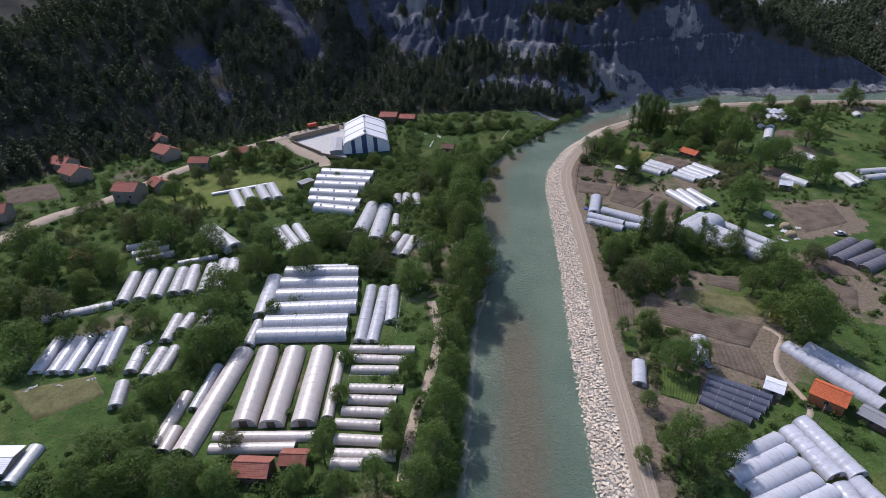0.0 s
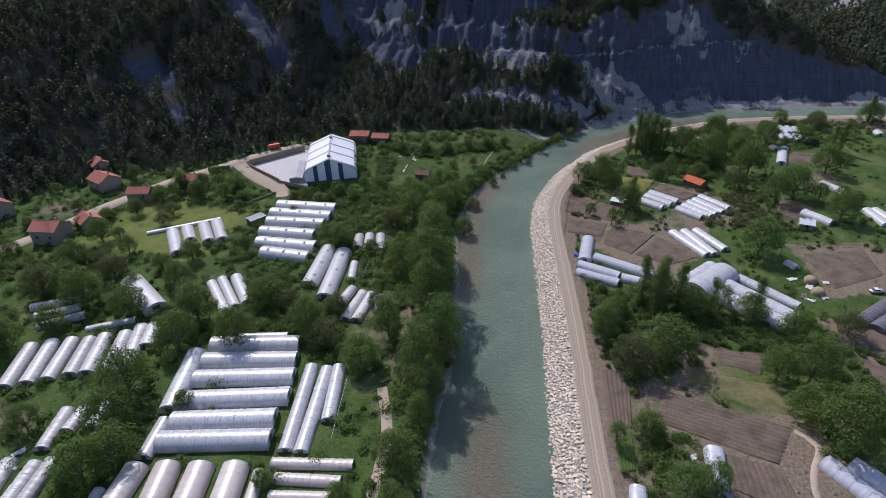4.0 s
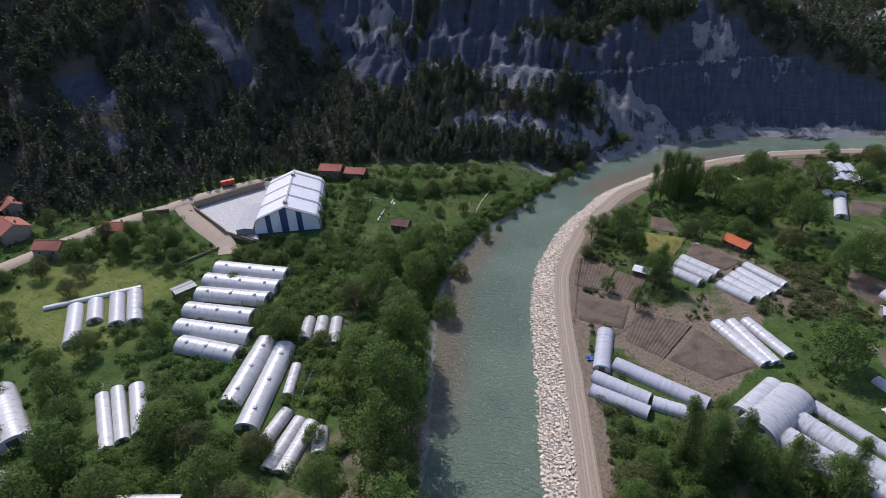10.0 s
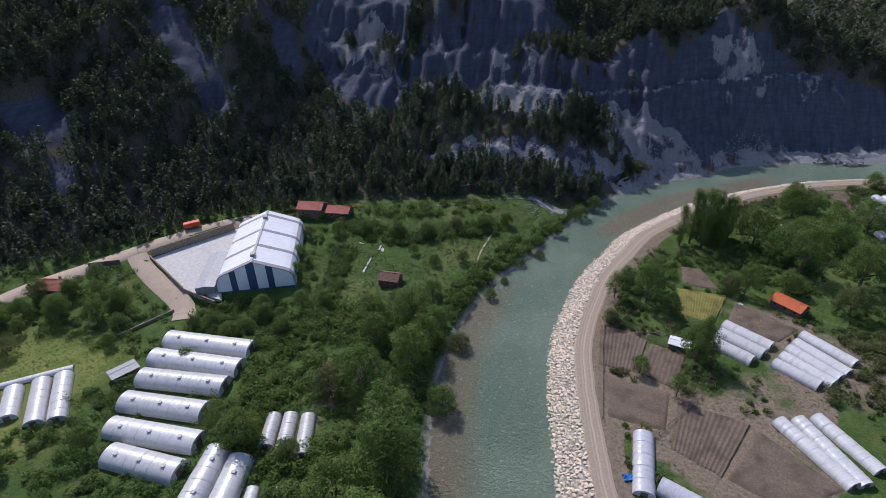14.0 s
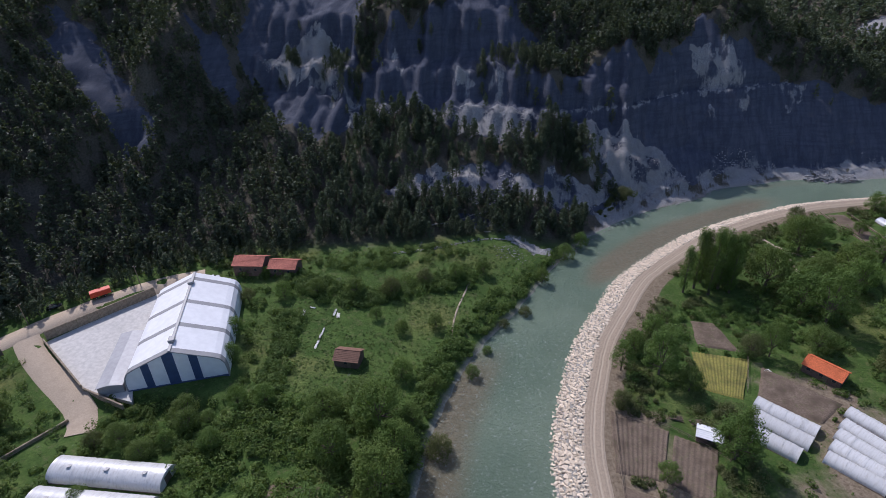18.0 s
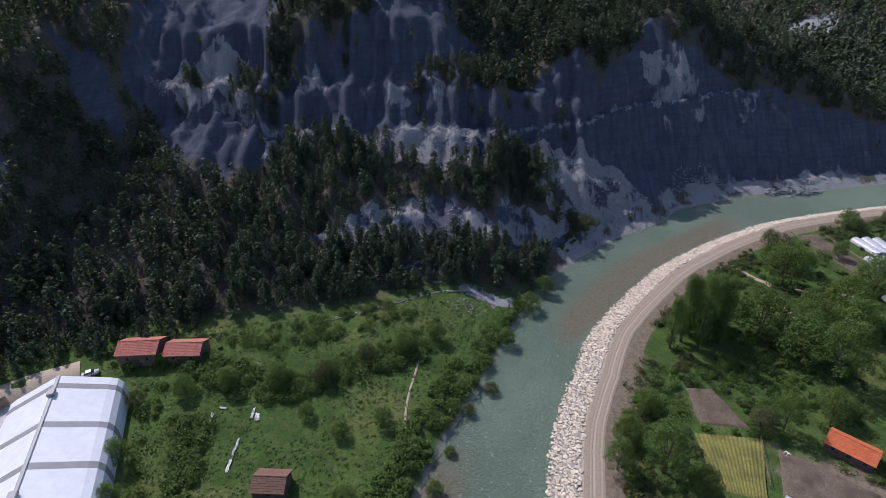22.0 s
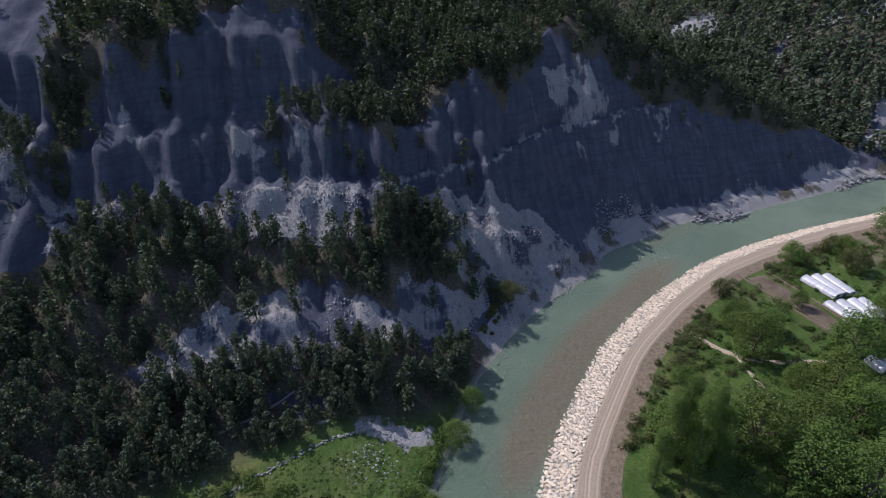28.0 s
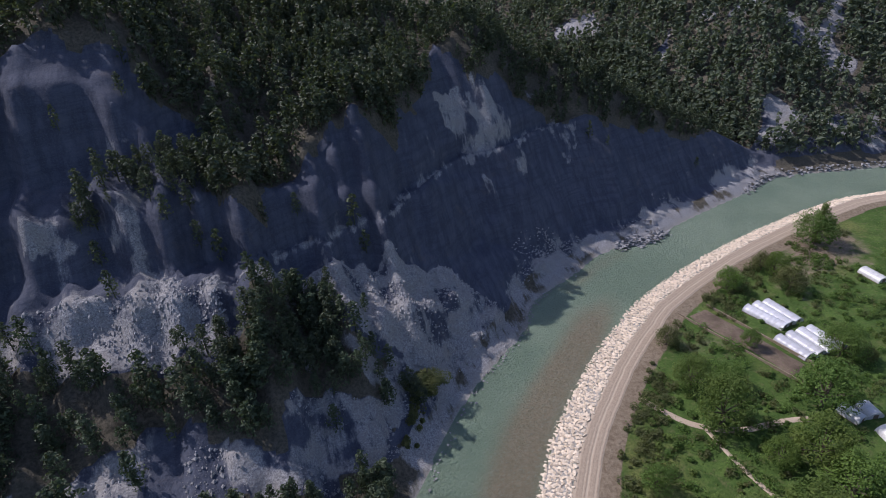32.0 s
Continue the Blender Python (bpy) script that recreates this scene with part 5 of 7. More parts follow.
# vehicles
zr = height(-149, 339)
trailer = thing("trailer", pose(-149, 339, zr + 0.25, 0, 0, 48), "red tipping trailer parked beside the road", "trailer")
part("body", bm_mesh("body", box_bm(6.2, 2.5, 1.7, 0.08), REDMETAL), trailer, "", pose(0, 0, 0.9))
part("cover", box_mesh("cover", 6.0, 2.3, 0.1, REDMETAL, 0.03), trailer, "red tarpaulin", pose(0, 0, 2.62))
part("chassis", box_mesh("chassis", 6.6, 1.2, 0.25, RUBBER, 0.03), trailer, "", pose(0.2, 0, 0.6))


def wheel(parent, x, y, r=0.42):
    bm = bmesh.new()
    bmesh.ops.create_cone(bm, cap_ends=True, segments=18, radius1=r, radius2=r, depth=0.28, matrix=pose(0, 0, 0, 90, 0, 0))
    bmesh.ops.bevel(bm, geom=[e for e in bm.edges if len(e.link_faces) == 2 and e.calc_face_angle(0) > 1], offset=0.05, segments=2, affect="EDGES")
    w = part("wheel", bm_mesh("tyre", bm, RUBBER), parent, "", pose(x, y, r))
    part("rim", box_mesh("rim", 0.36, 0.3, 0.36, HOOP, 0.08), w, "", pose(0, 0, -0.18))


for wx in (-1.6, 1.0):
    for wy in (-1.05, 1.05):
        wheel(trailer, wx, wy, 0.5)


def parked_car(x, y, turn, paint, label):
    car = thing("car", pose(x, y, height(x, y) + 0.15, 0, 0, turn), label, "car", "parked cars")
    part("body", bm_mesh("body", box_bm(4.3, 1.75, 0.62, 0.16), paint, True), car, "", pose(0, 0, 0.32))
    bm = bmesh.new()
    v = [bm.verts.new(c) for c in ((-1.5, -0.8, 0), (1.0, -0.8, 0), (1.0, 0.8, 0), (-1.5, 0.8, 0), (-0.95, -0.66, 0.55), (0.35, -0.66, 0.55), (0.35, 0.66, 0.55), (-0.95, 0.66, 0.55))]
    for f in ((0, 1, 5, 4), (1, 2, 6, 5), (2, 3, 7, 6), (3, 0, 4, 7), (4, 5, 6, 7), (3, 2, 1, 0)):
        bm.faces.new([v[i] for i in f])
    part("cabin", bm_mesh("cabin", bm, GLASS), car, "dark glazed cabin", pose(0, 0, 0.92))
    part("roof", box_mesh("roof", 1.35, 1.36, 0.06, paint, 0.02), car, "", pose(-0.3, 0, 1.46))
    for wx in (-1.35, 1.35):
        for wy in (-0.8, 0.8):
            wheel(car, wx, wy, 0.32)
        part("bumper", box_mesh("bumper", 0.18, 1.6, 0.24, RUBBER, 0.05), car, "dark bumper", pose(wx * 1.62, 0, 0.36))
    for wy in (-0.62, 0.62):
        part("headlight", box_mesh("headlight", 0.06, 0.34, 0.16, GLASS, 0.02), car, "glass headlight", pose(2.14, wy, 0.68))


parked_car(-160, 330.5, 48, BLACKPAINT, "black saloon car parked on the dirt road")
CARWHITE = simple("white_car_paint", (0.66, 0.66, 0.65), 0.3, 0.5, 2, 0.05)
parked_car(-117.5, 356, 30, CARWHITE, "white car parked behind the hall at the forest edge")
parked_car(120.8, 259.3, 15, CARWHITE, "white car parked beside the dark film tunnels")


# ---- trees ----
def leaf_cloud(rng, centres, radii, per, size, flat=0.8, up=0.35):
    """Small bent leaves scattered through rounded clumps, denser at their skins."""
    c = np.repeat(centres, per, 0)
    r = np.repeat(radii, per, 0)
    d = rng.normal(size=c.shape)
    d /= np.linalg.norm(d, axis=1)[:, None]
    rad = rng.uniform(0.3, 1.0, len(c)) ** 0.4
    pos = c + d * (r * rad)[:, None] * np.array([1, 1, flat])
    nrm = d + rng.normal(0, 0.4, d.shape) + np.array([0, 0, up])
    nrm /= np.linalg.norm(nrm, axis=1)[:, None]
    t = np.cross(nrm, rng.normal(size=d.shape))
    t /= np.linalg.norm(t, axis=1)[:, None]
    b = np.cross(nrm, t)
    s = (size * rng.uniform(0.6, 1.35, len(c)))[:, None]
    v = np.stack([pos - t * s, pos - b * s * 0.6 + nrm * s * 0.25, pos + t * s, pos + b * s * 0.6 + nrm * s * 0.25], 1).reshape(-1, 3)
    return v, np.arange(len(v)).reshape(-1, 4)


def limb(v, f, a, b, r0, r1, sides=6):
    a, b = np.array(a, float), np.array(b, float)
    d = (b - a) / np.linalg.norm(b - a)
    u = np.cross(d, (0.3, 0.9, 0.2))
    u /= np.linalg.norm(u)
    w = np.cross(d, u)
    o = len(v)
    for p, r in ((a, r0), (b, r1)):
        for k in range(sides):
            ang = 2 * math.pi * k / sides
            v.append(tuple(p + r * (u * math.cos(ang) + w * math.sin(ang))))
    for k in range(sides):
        f.append((o + k, o + (k + 1) % sides, o + sides + (k + 1) % sides, o + sides + k))


def broadleaf(seed, mat, tall=1.0, leaves=4600, size=0.037):
    """Meshes of a tree of crown radius 1: trunk with limbs, and a closed, lumpy crown."""
    rng = np.random.default_rng(seed)
    v, f = [], []
    h0 = 0.32 * tall
    limb(v, f, (0, 0, -0.15), (0.03, 0.02, h0 * 1.6), 0.07, 0.045)
    cs, rs = [], []
    k = 36
    for i in range(k):
        u = (i + 0.5) / k
        ang = i * 2.39996 + rng.uniform(-0.35, 0.35)
        lift = 1 - u
        out = math.sqrt(max(0.0, 1 - (lift * 1.15 - 0.15) ** 2)) * rng.uniform(0.52, 0.82)
        c = np.array([out * math.cos(ang), out * math.sin(ang), h0 + (0.18 + lift * rng.uniform(0.8, 1.08)) * 1.12 * tall])
        cs.append(c)
        rs.append(rng.uniform(0.22, 0.38))
        if i % 3 == 0:
            limb(v, f, (0.03, 0.02, h0 * rng.uniform(0.8, 1.4)), c * 0.9, 0.03, 0.01, 5)
    lv, lf = leaf_cloud(rng, np.array(cs), np.array(rs), leaves // k, size, 0.9, 0.8)
    return mesh("trunk", v, f, BARK), mesh("crown", lv, lf, mat)


def poplar(seed, mat, leaves=7000):
    """A slim tree of crown radius 1 and height about 6."""
    rng = np.random.default_rng(seed)
    v, f = [], []
    limb(v, f, (0, 0, -0.3), (0, 0, 4.6), 0.12, 0.03)
    cs, rs = [], []
    for i in range(46):
        z = rng.uniform(0.7, 5.6)
        w = 0.75 * math.sin(min(1, (z - 0.3) / 2.2) * math.pi / 2) * (1 - smooth(np.array([z]), 3.6, 6.2)[0] * 0.85)
        ang = rng.uniform(0, 6.28)
        cs.append((w * rng.uniform(0.2, 0.8) * math.cos(ang), w * rng.uniform(0.2, 0.8) * math.sin(ang), z))
        rs.append(rng.uniform(0.3, 0.48))
        if i % 3 == 0:
            limb(v, f, (0, 0, z - 0.7), cs[-1], 0.04, 0.01, 4)
    lv, lf = leaf_cloud(rng, np.array(cs), np.array(rs), leaves // 46, 0.042, 1.3, 0.6)
    return mesh("trunk", v, f, BARK), mesh("crown", lv, lf, mat)


KINDS = {
    "mid": [broadleaf(i, LEAF[0], 1.0 + 0.1 * (i % 3)) for i in range(4)],
    "bright": [broadleaf(10 + i, LEAF[1], 0.95 + 0.15 * i) for i in range(3)],
    "olive": [broadleaf(20 + i, LEAF[2], 0.9, 3600) for i in range(2)],
    "rust": [broadleaf(30, LEAF[3], 1.2, 2900)],
    "tall": [broadleaf(40 + i, LEAF[0], 1.7) for i in range(2)],
    "poplar": [poplar(50 + i, LEAF[i]) for i in range(2)],
}
LABELS = {"mid": "broadleaf tree in full dark green leaf", "bright": "young broadleaf tree with bright spring leaves", "olive": "thin-leaved olive green fruit tree",
          "rust": "broadleaf tree with reddish brown leaves", "tall": "tall broadleaf tree with dense green crown", "poplar": "slim poplar with upright green crown"}


def tree(x, y, r, kind="mid", low=0.0, group="valley trees"):
    choice = KINDS[kind][random.randrange(len(KINDS[kind]))]
    t = thing("tree", pose(x, y, height(x, y), 0, 0, random.uniform(0, 360)), LABELS[kind], "tree", group)
    squash = random.uniform(0.9, 1.12)
    r = r * 0.86
    part("trunk", choice[0], t).scale = (r, r, r * squash)
    part("crown", choice[1], t).scale = (r, r, r * squash)
    return t


EAST_TREES = [
    (89, 187, 9.5), (89, 277, 9.5), (101, 361, 9.5), (115, 336, 9.5), (137, 369, 9.5), (80, 374, 9.5),
    (72, 383, 9.5), (52, 210, 9.3), (56, 387, 9.2), (187, 463, 9.2), (118, 406, 9), (51, 236, 8.8),
    (92, 411, 8.6), (103, 395, 8.3), (84, 365, 8.1), (87, 384, 8.1), (43, 203, 8), (127, 314, 8),
    (101, 386, 8), (87, 207, 7.4), (139, 417, 7.1), (92, 342, 7), (44, 308, 7), (89, 227, 6.9),
    (106, 328, 6.8), (61, 234, 6.8), (154, 445, 6.8), (80, 208, 6.7), (78, 234, 6.6), (31, 334, 6.6),
]
EAST_TREES_MORE = [
    (95, 424, 6.6), (36, 220, 6.5), (53, 164, 6.4), (83, 195, 6.1), (51, 132, 6), (59, 134, 5.9),
    (104, 232, 5.7), (77, 352, 5.7), (136, 453, 5.5), (35, 213, 5.4), (103, 420, 5.4), (58, 347, 5),
    (46, 180, 4.9), (95, 398, 4.9), (70, 236, 4.7), (25, 342, 4.7), (155, 457, 4.7), (39, 227, 4.6),
    (32, 352, 4.6), (63, 347, 4.6), (38, 329, 4.5), (100, 439, 4.5), (66, 403, 4.4), (59, 168, 4.3),
    (21, 334, 4), (64, 141, 3.9), (20, 320, 3.7), (120, 429, 3.5), (28, 299, 3.3), (37, 292, 3.2),
]
EAST_TREES_MORE_MORE = [
    (45, 148, 3.1), (45, 367, 3.1), (58, 369, 3), (43, 130, 2.9), (39, 176, 2.7), (34, 239, 2.5),
]
WEST_TREES = [
    (-21, 225, 10.2), (-35, 239, 9.6), (-88, 161, 9.3), (-141, 141, 9.1), (-163, 163, 9), (-29, 254, 8.8),
    (-152, 170, 8.8), (-136, 193, 8.8), (-43, 272, 8.7), (-26, 246, 8.6), (-186, 172, 8.4), (-130, 124, 8.4),
    (-91, 194, 8.4), (-40, 304, 8.3), (-88, 181, 8.2), (-155, 194, 8.1), (-18, 212, 8.1), (-72, 207, 8),
    (-82, 150, 8), (-34, 285, 8), (-146, 197, 7.9), (-9, 195, 7.8), (-116, 192, 7.8), (-12, 185, 7.7),
    (-72, 187, 7.7), (-74, 142, 7.6), (-162, 214, 7.6), (-140, 210, 7.5), (-53, 197, 7.5), (-31, 187, 7.4),
]
WEST_TREES_MORE = [
    (-158, 144, 7.3), (-78, 136, 7.2), (-73, 214, 7.2), (-45, 193, 7.1), (-74, 98, 7.1), (-141, 168, 6.8),
    (-64, 96, 6.7), (-66, 249, 6.7), (-48, 292, 6.7), (-52, 270, 6.6), (-166, 231, 6.6), (-33, 295, 6.6),
    (-54, 96, 6.5), (-55, 305, 6.5), (-75, 92, 6.3), (-64, 206, 6.3), (-111, 210, 6.3), (-134, 179, 6.1),
    (-73, 253, 6.1), (-143, 157, 6), (-4, 141, 6), (-8, 178, 5.8), (-47, 311, 5.8), (-9, 155, 5.7),
    (-3, 130, 5.7), (-78, 209, 5.7), (-119, 227, 5.7), (-12, 205, 5.5), (-28, 201, 5.5), (-2, 118, 5.4),
]
WEST_TREES_MORE_MORE = [
    (-22, 274, 5.4), (-68, 92, 5.3), (-3, 109, 5.2), (-49, 209, 5.2), (-154, 278, 5.2), (-168, 269, 5.2),
    (-104, 144, 5.1), (-77, 120, 5.1), (-138, 288, 5.1), (-172, 257, 5.1), (-46, 100, 5), (-126, 219, 5),
    (-142, 281, 5), (-148, 226, 5), (-72, 106, 4.8), (-24, 300, 4.8), (-126, 134, 4.7), (-64, 356, 4.7),
    (6, 398, 4.7), (-12, 107, 4.6), (-118, 138, 4.6), (-52, 358, 4.6), (-91, 299, 4.5), (-39, 322, 4.3),
    (-32, 306, 4.2), (-32, 371, 4.2), (-88, 295, 4.1), (-42, 366, 4.1), (-102, 288, 4.1), (-19, 104, 4),
]
WEST_TREES_MORE_MORE_MORE = [
    (-102, 238, 4), (-94, 330, 4), (12, 408, 4), (-27, 112, 3.9), (-30, 105, 3.9), (-88, 351, 3.9),
    (-94, 285, 3.9), (-72, 306, 3.9), (-81, 112, 3.8), (-51, 111, 3.8), (-89, 319, 3.8), (-77, 354, 3.8),
    (-53, 249, 3.7), (-79, 304, 3.7), (-78, 290, 3.7), (-14, 125, 3.6), (-70, 161, 3.5), (-13, 119, 3.5),
    (-18, 145, 3.5), (-82, 119, 3.5), (-38, 216, 3.5), (-99, 347, 3.5), (-23, 377, 3.5), (-2, 380, 3.5),
    (-32, 131, 3.4), (-34, 345, 3.4), (-11, 134, 3.3), (-108, 286, 3.3), (-30, 120, 3.2), (-37, 145, 3),
]
WEST_TREES_MORE_MORE_MORE_MORE = [
    (-100, 272, 3), (-44, 341, 3), (-29, 319, 3), (-7, 360, 2.9), (-20, 328, 2.8), (-91, 290, 2.8),
    (-54, 346, 2.6), (-99, 361, 2.5), (-84, 298, 2.5), (-13, 352, 2.4), (-17, 339, 2),
]
POPLARS = [(46, 233, 3.8), (50, 228, 4.2), (57, 233, 3.6), (66, 231, 3.0), (-22, 232, 3.8), (-26, 244, 3.6), (-20, 218, 3.8), (45, 377, 3.9), (49, 380, 4.6), (53, 377, 4.8), (57, 381, 4.8), (61, 384, 4.4), (52, 384, 4.4), (57, 387, 4.2), (64, 388, 3.8), (60, 379, 4.0), (150, 405, 3), (153, 402, 3), (186, 462, 3.2), (52, 236, 4.0), (79, 234, 3.2), (45, 309, 3.2)]
random.seed(5)
for i, (x, y, r) in enumerate(EAST_TREES + EAST_TREES_MORE + EAST_TREES_MORE_MORE):
    tree(x, y, r, ("mid", "olive", "mid", "bright", "tall")[i % 5] if r < 9 else "mid", group="trees of the east bank")
for i, (x, y, r) in enumerate(WEST_TREES + WEST_TREES_MORE + WEST_TREES_MORE_MORE + WEST_TREES_MORE_MORE_MORE + WEST_TREES_MORE_MORE_MORE_MORE):
    near_bank = x > -30 and y < 260
    kind = "tall" if near_bank and r > 3.5 else ("mid", "bright", "mid", "olive", "mid", "bright")[i % 6]
    tree(x, y, r * (1.08 if near_bank else 1.0), kind, group="trees of the west bank")
for x, y, r in POPLARS:
    tree(x, y, r, "poplar", group="poplars")
EXTRA = random.Random(12)
for x0, x1, y0, y1, count in ((118, 265, 300, 462, 46), (112, 200, 190, 300, 22), (-262, -150, 130, 262, 34), (-200, -150, 260, 300, 8), (-170, -96, 200, 232, 8)):
    for _ in range(count):
        x, y = EXTRA.uniform(x0, x1), EXTRA.uniform(y0, y1)
        clear = all(math.hypot(x - (t[0] + t[2]) / 2, y - (t[1] + t[3]) / 2) > 9 for t in TUN_FAR + TUN_PAIR + TUN_DARK + TUN_WORN + TUN_EIGHT + TUN_MEADOW)
        clear = clear and all(math.hypot(x - sum(f[1::2]) / 4, y - sum(f[2::2]) / 4) > 11 for f in FIELDS)
        clear = clear and abs(side(VILLAGE, np.array([[x, y]]))[0]) > 7 and side(RIGHT, np.array([[x, y]]))[0] * (x > 0) > -1 + 22 * (x > 0)
        if clear:
            tree(x, y, EXTRA.uniform(2.6, 5.6), EXTRA.choice(("mid", "bright", "olive", "mid")), group="scattered orchard trees")
for x, y, r in ((-186, 240, 3.6), (-182, 250, 4.2), (-178, 262, 3.4), (-172, 273, 4.4), (-166, 283, 3.8), (-160, 289, 4.6), (-152, 293, 3.6), (-145, 291, 4.0), (-138, 286, 3.2), (-132, 280, 3.8), (-128, 272, 3.0), (-190, 228, 4.5), (-196, 215, 4.0),
                (-206, 232, 3.6), (-212, 222, 3.0), (-200, 252, 3.4)):
    tree(x, y, r, EXTRA.choice(("mid", "bright", "olive", "mid")), group="trees along the village road")
for x, y, r in ((-14, 226, 6.4), (-18, 236, 5.6), (-10, 212, 6.0), (-21, 246, 5.2), (-6, 186, 5.5), (-4, 170, 5.0), (-16, 216, 6.6), (-24, 252, 4.6), (-26, 238, 5.4), (-20, 224, 6.0), (-2, 152, 4.6), (1, 136, 4.2)):
    tree(x - 4, y, r * 0.88, "tall", group="trees of the west bank")
tree(-12, 204, 5.5, "rust", group="trees of the west bank")
tree(-8, 196, 6.0, "rust", group="trees of the west bank")


# ---- undergrowth and bushes, too many to count ----
def tunnels_all():
    out = []
    for g in (TUN_CREAM, TUN_STACK, TUN_SILVER, TUN_BLUE, TUN_WORN, TUN_EIGHT, TUN_MEADOW, TUN_VENT, TUN_BANK, TUN_FIELD, TUN_WIDE, TUN_SOUTH, TUN_NET, TUN_DARK, TUN_FAR, TUN_PAIR):
        out += g
    return np.array(out, float)


ALL_T = tunnels_all()
PLOTS = [np.array(f[1:]).reshape(4, 2) for f in FIELDS]


def free(p, margin=1.0):
    """Which points lie clear of tunnels, plots, roads, yard and water."""
    ok = np.ones(len(p), bool)
    for x0, y0, x1, y1, w in ALL_T:
        a, d = np.array([x0, y0]), np.array([x1 - x0, y1 - y0])
        l = np.linalg.norm(d)
        q = p - a
        u, s = q @ d / l, np.abs(q[:, 0] * d[1] - q[:, 1] * d[0]) / l
        ok &= ~((u > -margin) & (u < l + margin) & (s < w / 2 + margin))
    for q in PLOTS:
        c = q.mean(0)
        q = c + (q - c) * 1.03
        s = [np.sign((q[(i + 1) % 4] - q[i])[0] * (p - q[i])[:, 1] - (q[(i + 1) % 4] - q[i])[1] * (p - q[i])[:, 0]) for i in range(4)]
        ok &= ~(np.abs(sum(s)) == 4)
    dr, dl = side(RIGHT, p), side(LEFT, p)
    ok &= ~((dr < 15.5) & (dl > -1.5))
    for line, w in ((VILLAGE, 5), (LANE_LINE, 4.6)):
        ok &= np.abs(side(line, p)) > w
    hx, hy = p[:, 0] - HX, p[:, 1] - HY
    c, s = math.cos(radians(24)), math.sin(radians(24))
    u, v = hx * c + hy * s, -hx * s + hy * c
    ok &= ~((np.abs(u) < 15) & (np.abs(v) < 22.5))
    inside = np.full(len(p), 1e9)
    for i in range(len(PAD)):
        a, b = np.array(PAD[i - 1], float), np.array(PAD[i], float)
        e = (b - a) / np.linalg.norm(b - a)
        inside = np.minimum(inside, e[0] * (p[:, 1] - a[1]) - e[1] * (p[:, 0] - a[0]))
    ok &= inside < -0.5
    return ok


def scatter(rng, poly, count):
    q = np.array(poly, float)
    lo, hi = q.min(0), q.max(0)
    p = rng.uniform(lo, hi, (count * 3, 2))
    inside = np.zeros(len(p), bool)
    for i in range(len(q)):
        a, b = q[i], q[i - 1]
        hit = (a[1] > p[:, 1]) != (b[1] > p[:, 1])
        xx = (b[0] - a[0]) * (p[:, 1] - a[1]) / (b[1] - a[1] + 1e-9) + a[0]
        inside ^= hit & (p[:, 0] < xx)
    return p[inside][:count]


def bushes(name, rng, p, rmin, rmax, leaves, size, mat, label, up=0.7, lift=0.55):
    z = on_ground(p)
    r = rng.uniform(rmin, rmax, len(p)) * rng.uniform(0.7, 1.2, len(p))
    c = np.column_stack([p, z + r * lift])
    extra = c + rng.normal(0, 0.5, c.shape) * r[:, None] * np.array([1, 1, 0.4])
    v, f = leaf_cloud(rng, np.vstack([c, extra]), np.r_[r * 0.85, r * 0.7], leaves, size, 0.75, up)
    me = mesh(name, v, f, mat)
    tagged(new(name, me), label, "shrubs", kind="stuff")


rng = np.random.default_rng(7)
LEFT_LAND = [(-260, 215), (-255, 120), (-150, 60), (30, 60), (8, 110), (-4, 170), (-10, 210), (-22, 270), (-24, 310), (-10, 362), (0, 395), (-30, 392), (-95, 372), (-125, 362), (-160, 325), (-200, 275)]
p = scatter(rng, LEFT_LAND, 4000)
k = wobble(p, 18, 3) > -0.7
meadow = ((p[:, 0] > -82) & (p[:, 0] < -20 + 0.4 * (p[:, 1] - 330)) & (p[:, 1] > 316 - 0.12 * (p[:, 0] + 60))) | ((p[:, 0] > -175) & (p[:, 0] < -110) & (p[:, 1] > 228) & (p[:, 1] < 268))
p = p[k & free(p, 0.6) & ~meadow]
h1 = len(p) // 2
bushes("undergrowth", rng, p[:h1], 1.0, 2.9, 44, 0.3, TUFT, "green thicket of shrubs between the tunnels")
bushes("undergrowth", rng, p[h1:], 0.8, 2.4, 42, 0.3, LEAF[0], "dark green thicket of shrubs")
p = np.vstack([scatter(rng, [(-25, 300), (-8, 360), (14, 404), (10, 410), (-17, 372), (-34, 330), (-36, 290), (-26, 262)], 620), scatter(rng, [(-4, 60), (14, 60), (4, 130), (-3, 180), (-12, 220), (-24, 215), (-10, 150)], 340),
               scatter(rng, [(-95, 360), (-78, 352), (-60, 350), (-25, 368), (-25, 376), (-60, 358), (-92, 366)], 260), scatter(rng, [(-86, 346), (-78, 344), (-70, 306), (-76, 304)], 110)])
bushes("undergrowth", rng, p[free(p, 0.3)], 1.0, 2.6, 60, 0.3, LEAF[0], "riverside belt of willow scrub")
p = scatter(rng, [(-76, 262), (-62, 204), (-26, 205), (-24, 262), (-28, 300), (-40, 317), (-80, 303), (-84, 288)], 420)
bushes("thicket", rng, p[free(p, 0.6)], 1.4, 3.4, 85, 0.32, LEAF[1], "dense bright green thicket between greenhouses and river")
RIGHT_LAND = [(56, 100), (120, 110), (150, 200), (190, 330), (250, 460), (190, 470), (120, 448), (80, 420), (44, 378), (24, 340), (20, 300), (30, 240), (42, 180), (48, 130)]
p = scatter(rng, RIGHT_LAND, 2600)
k = wobble(p, 16, 6) > -0.05
p = p[k & free(p, 0.5)]
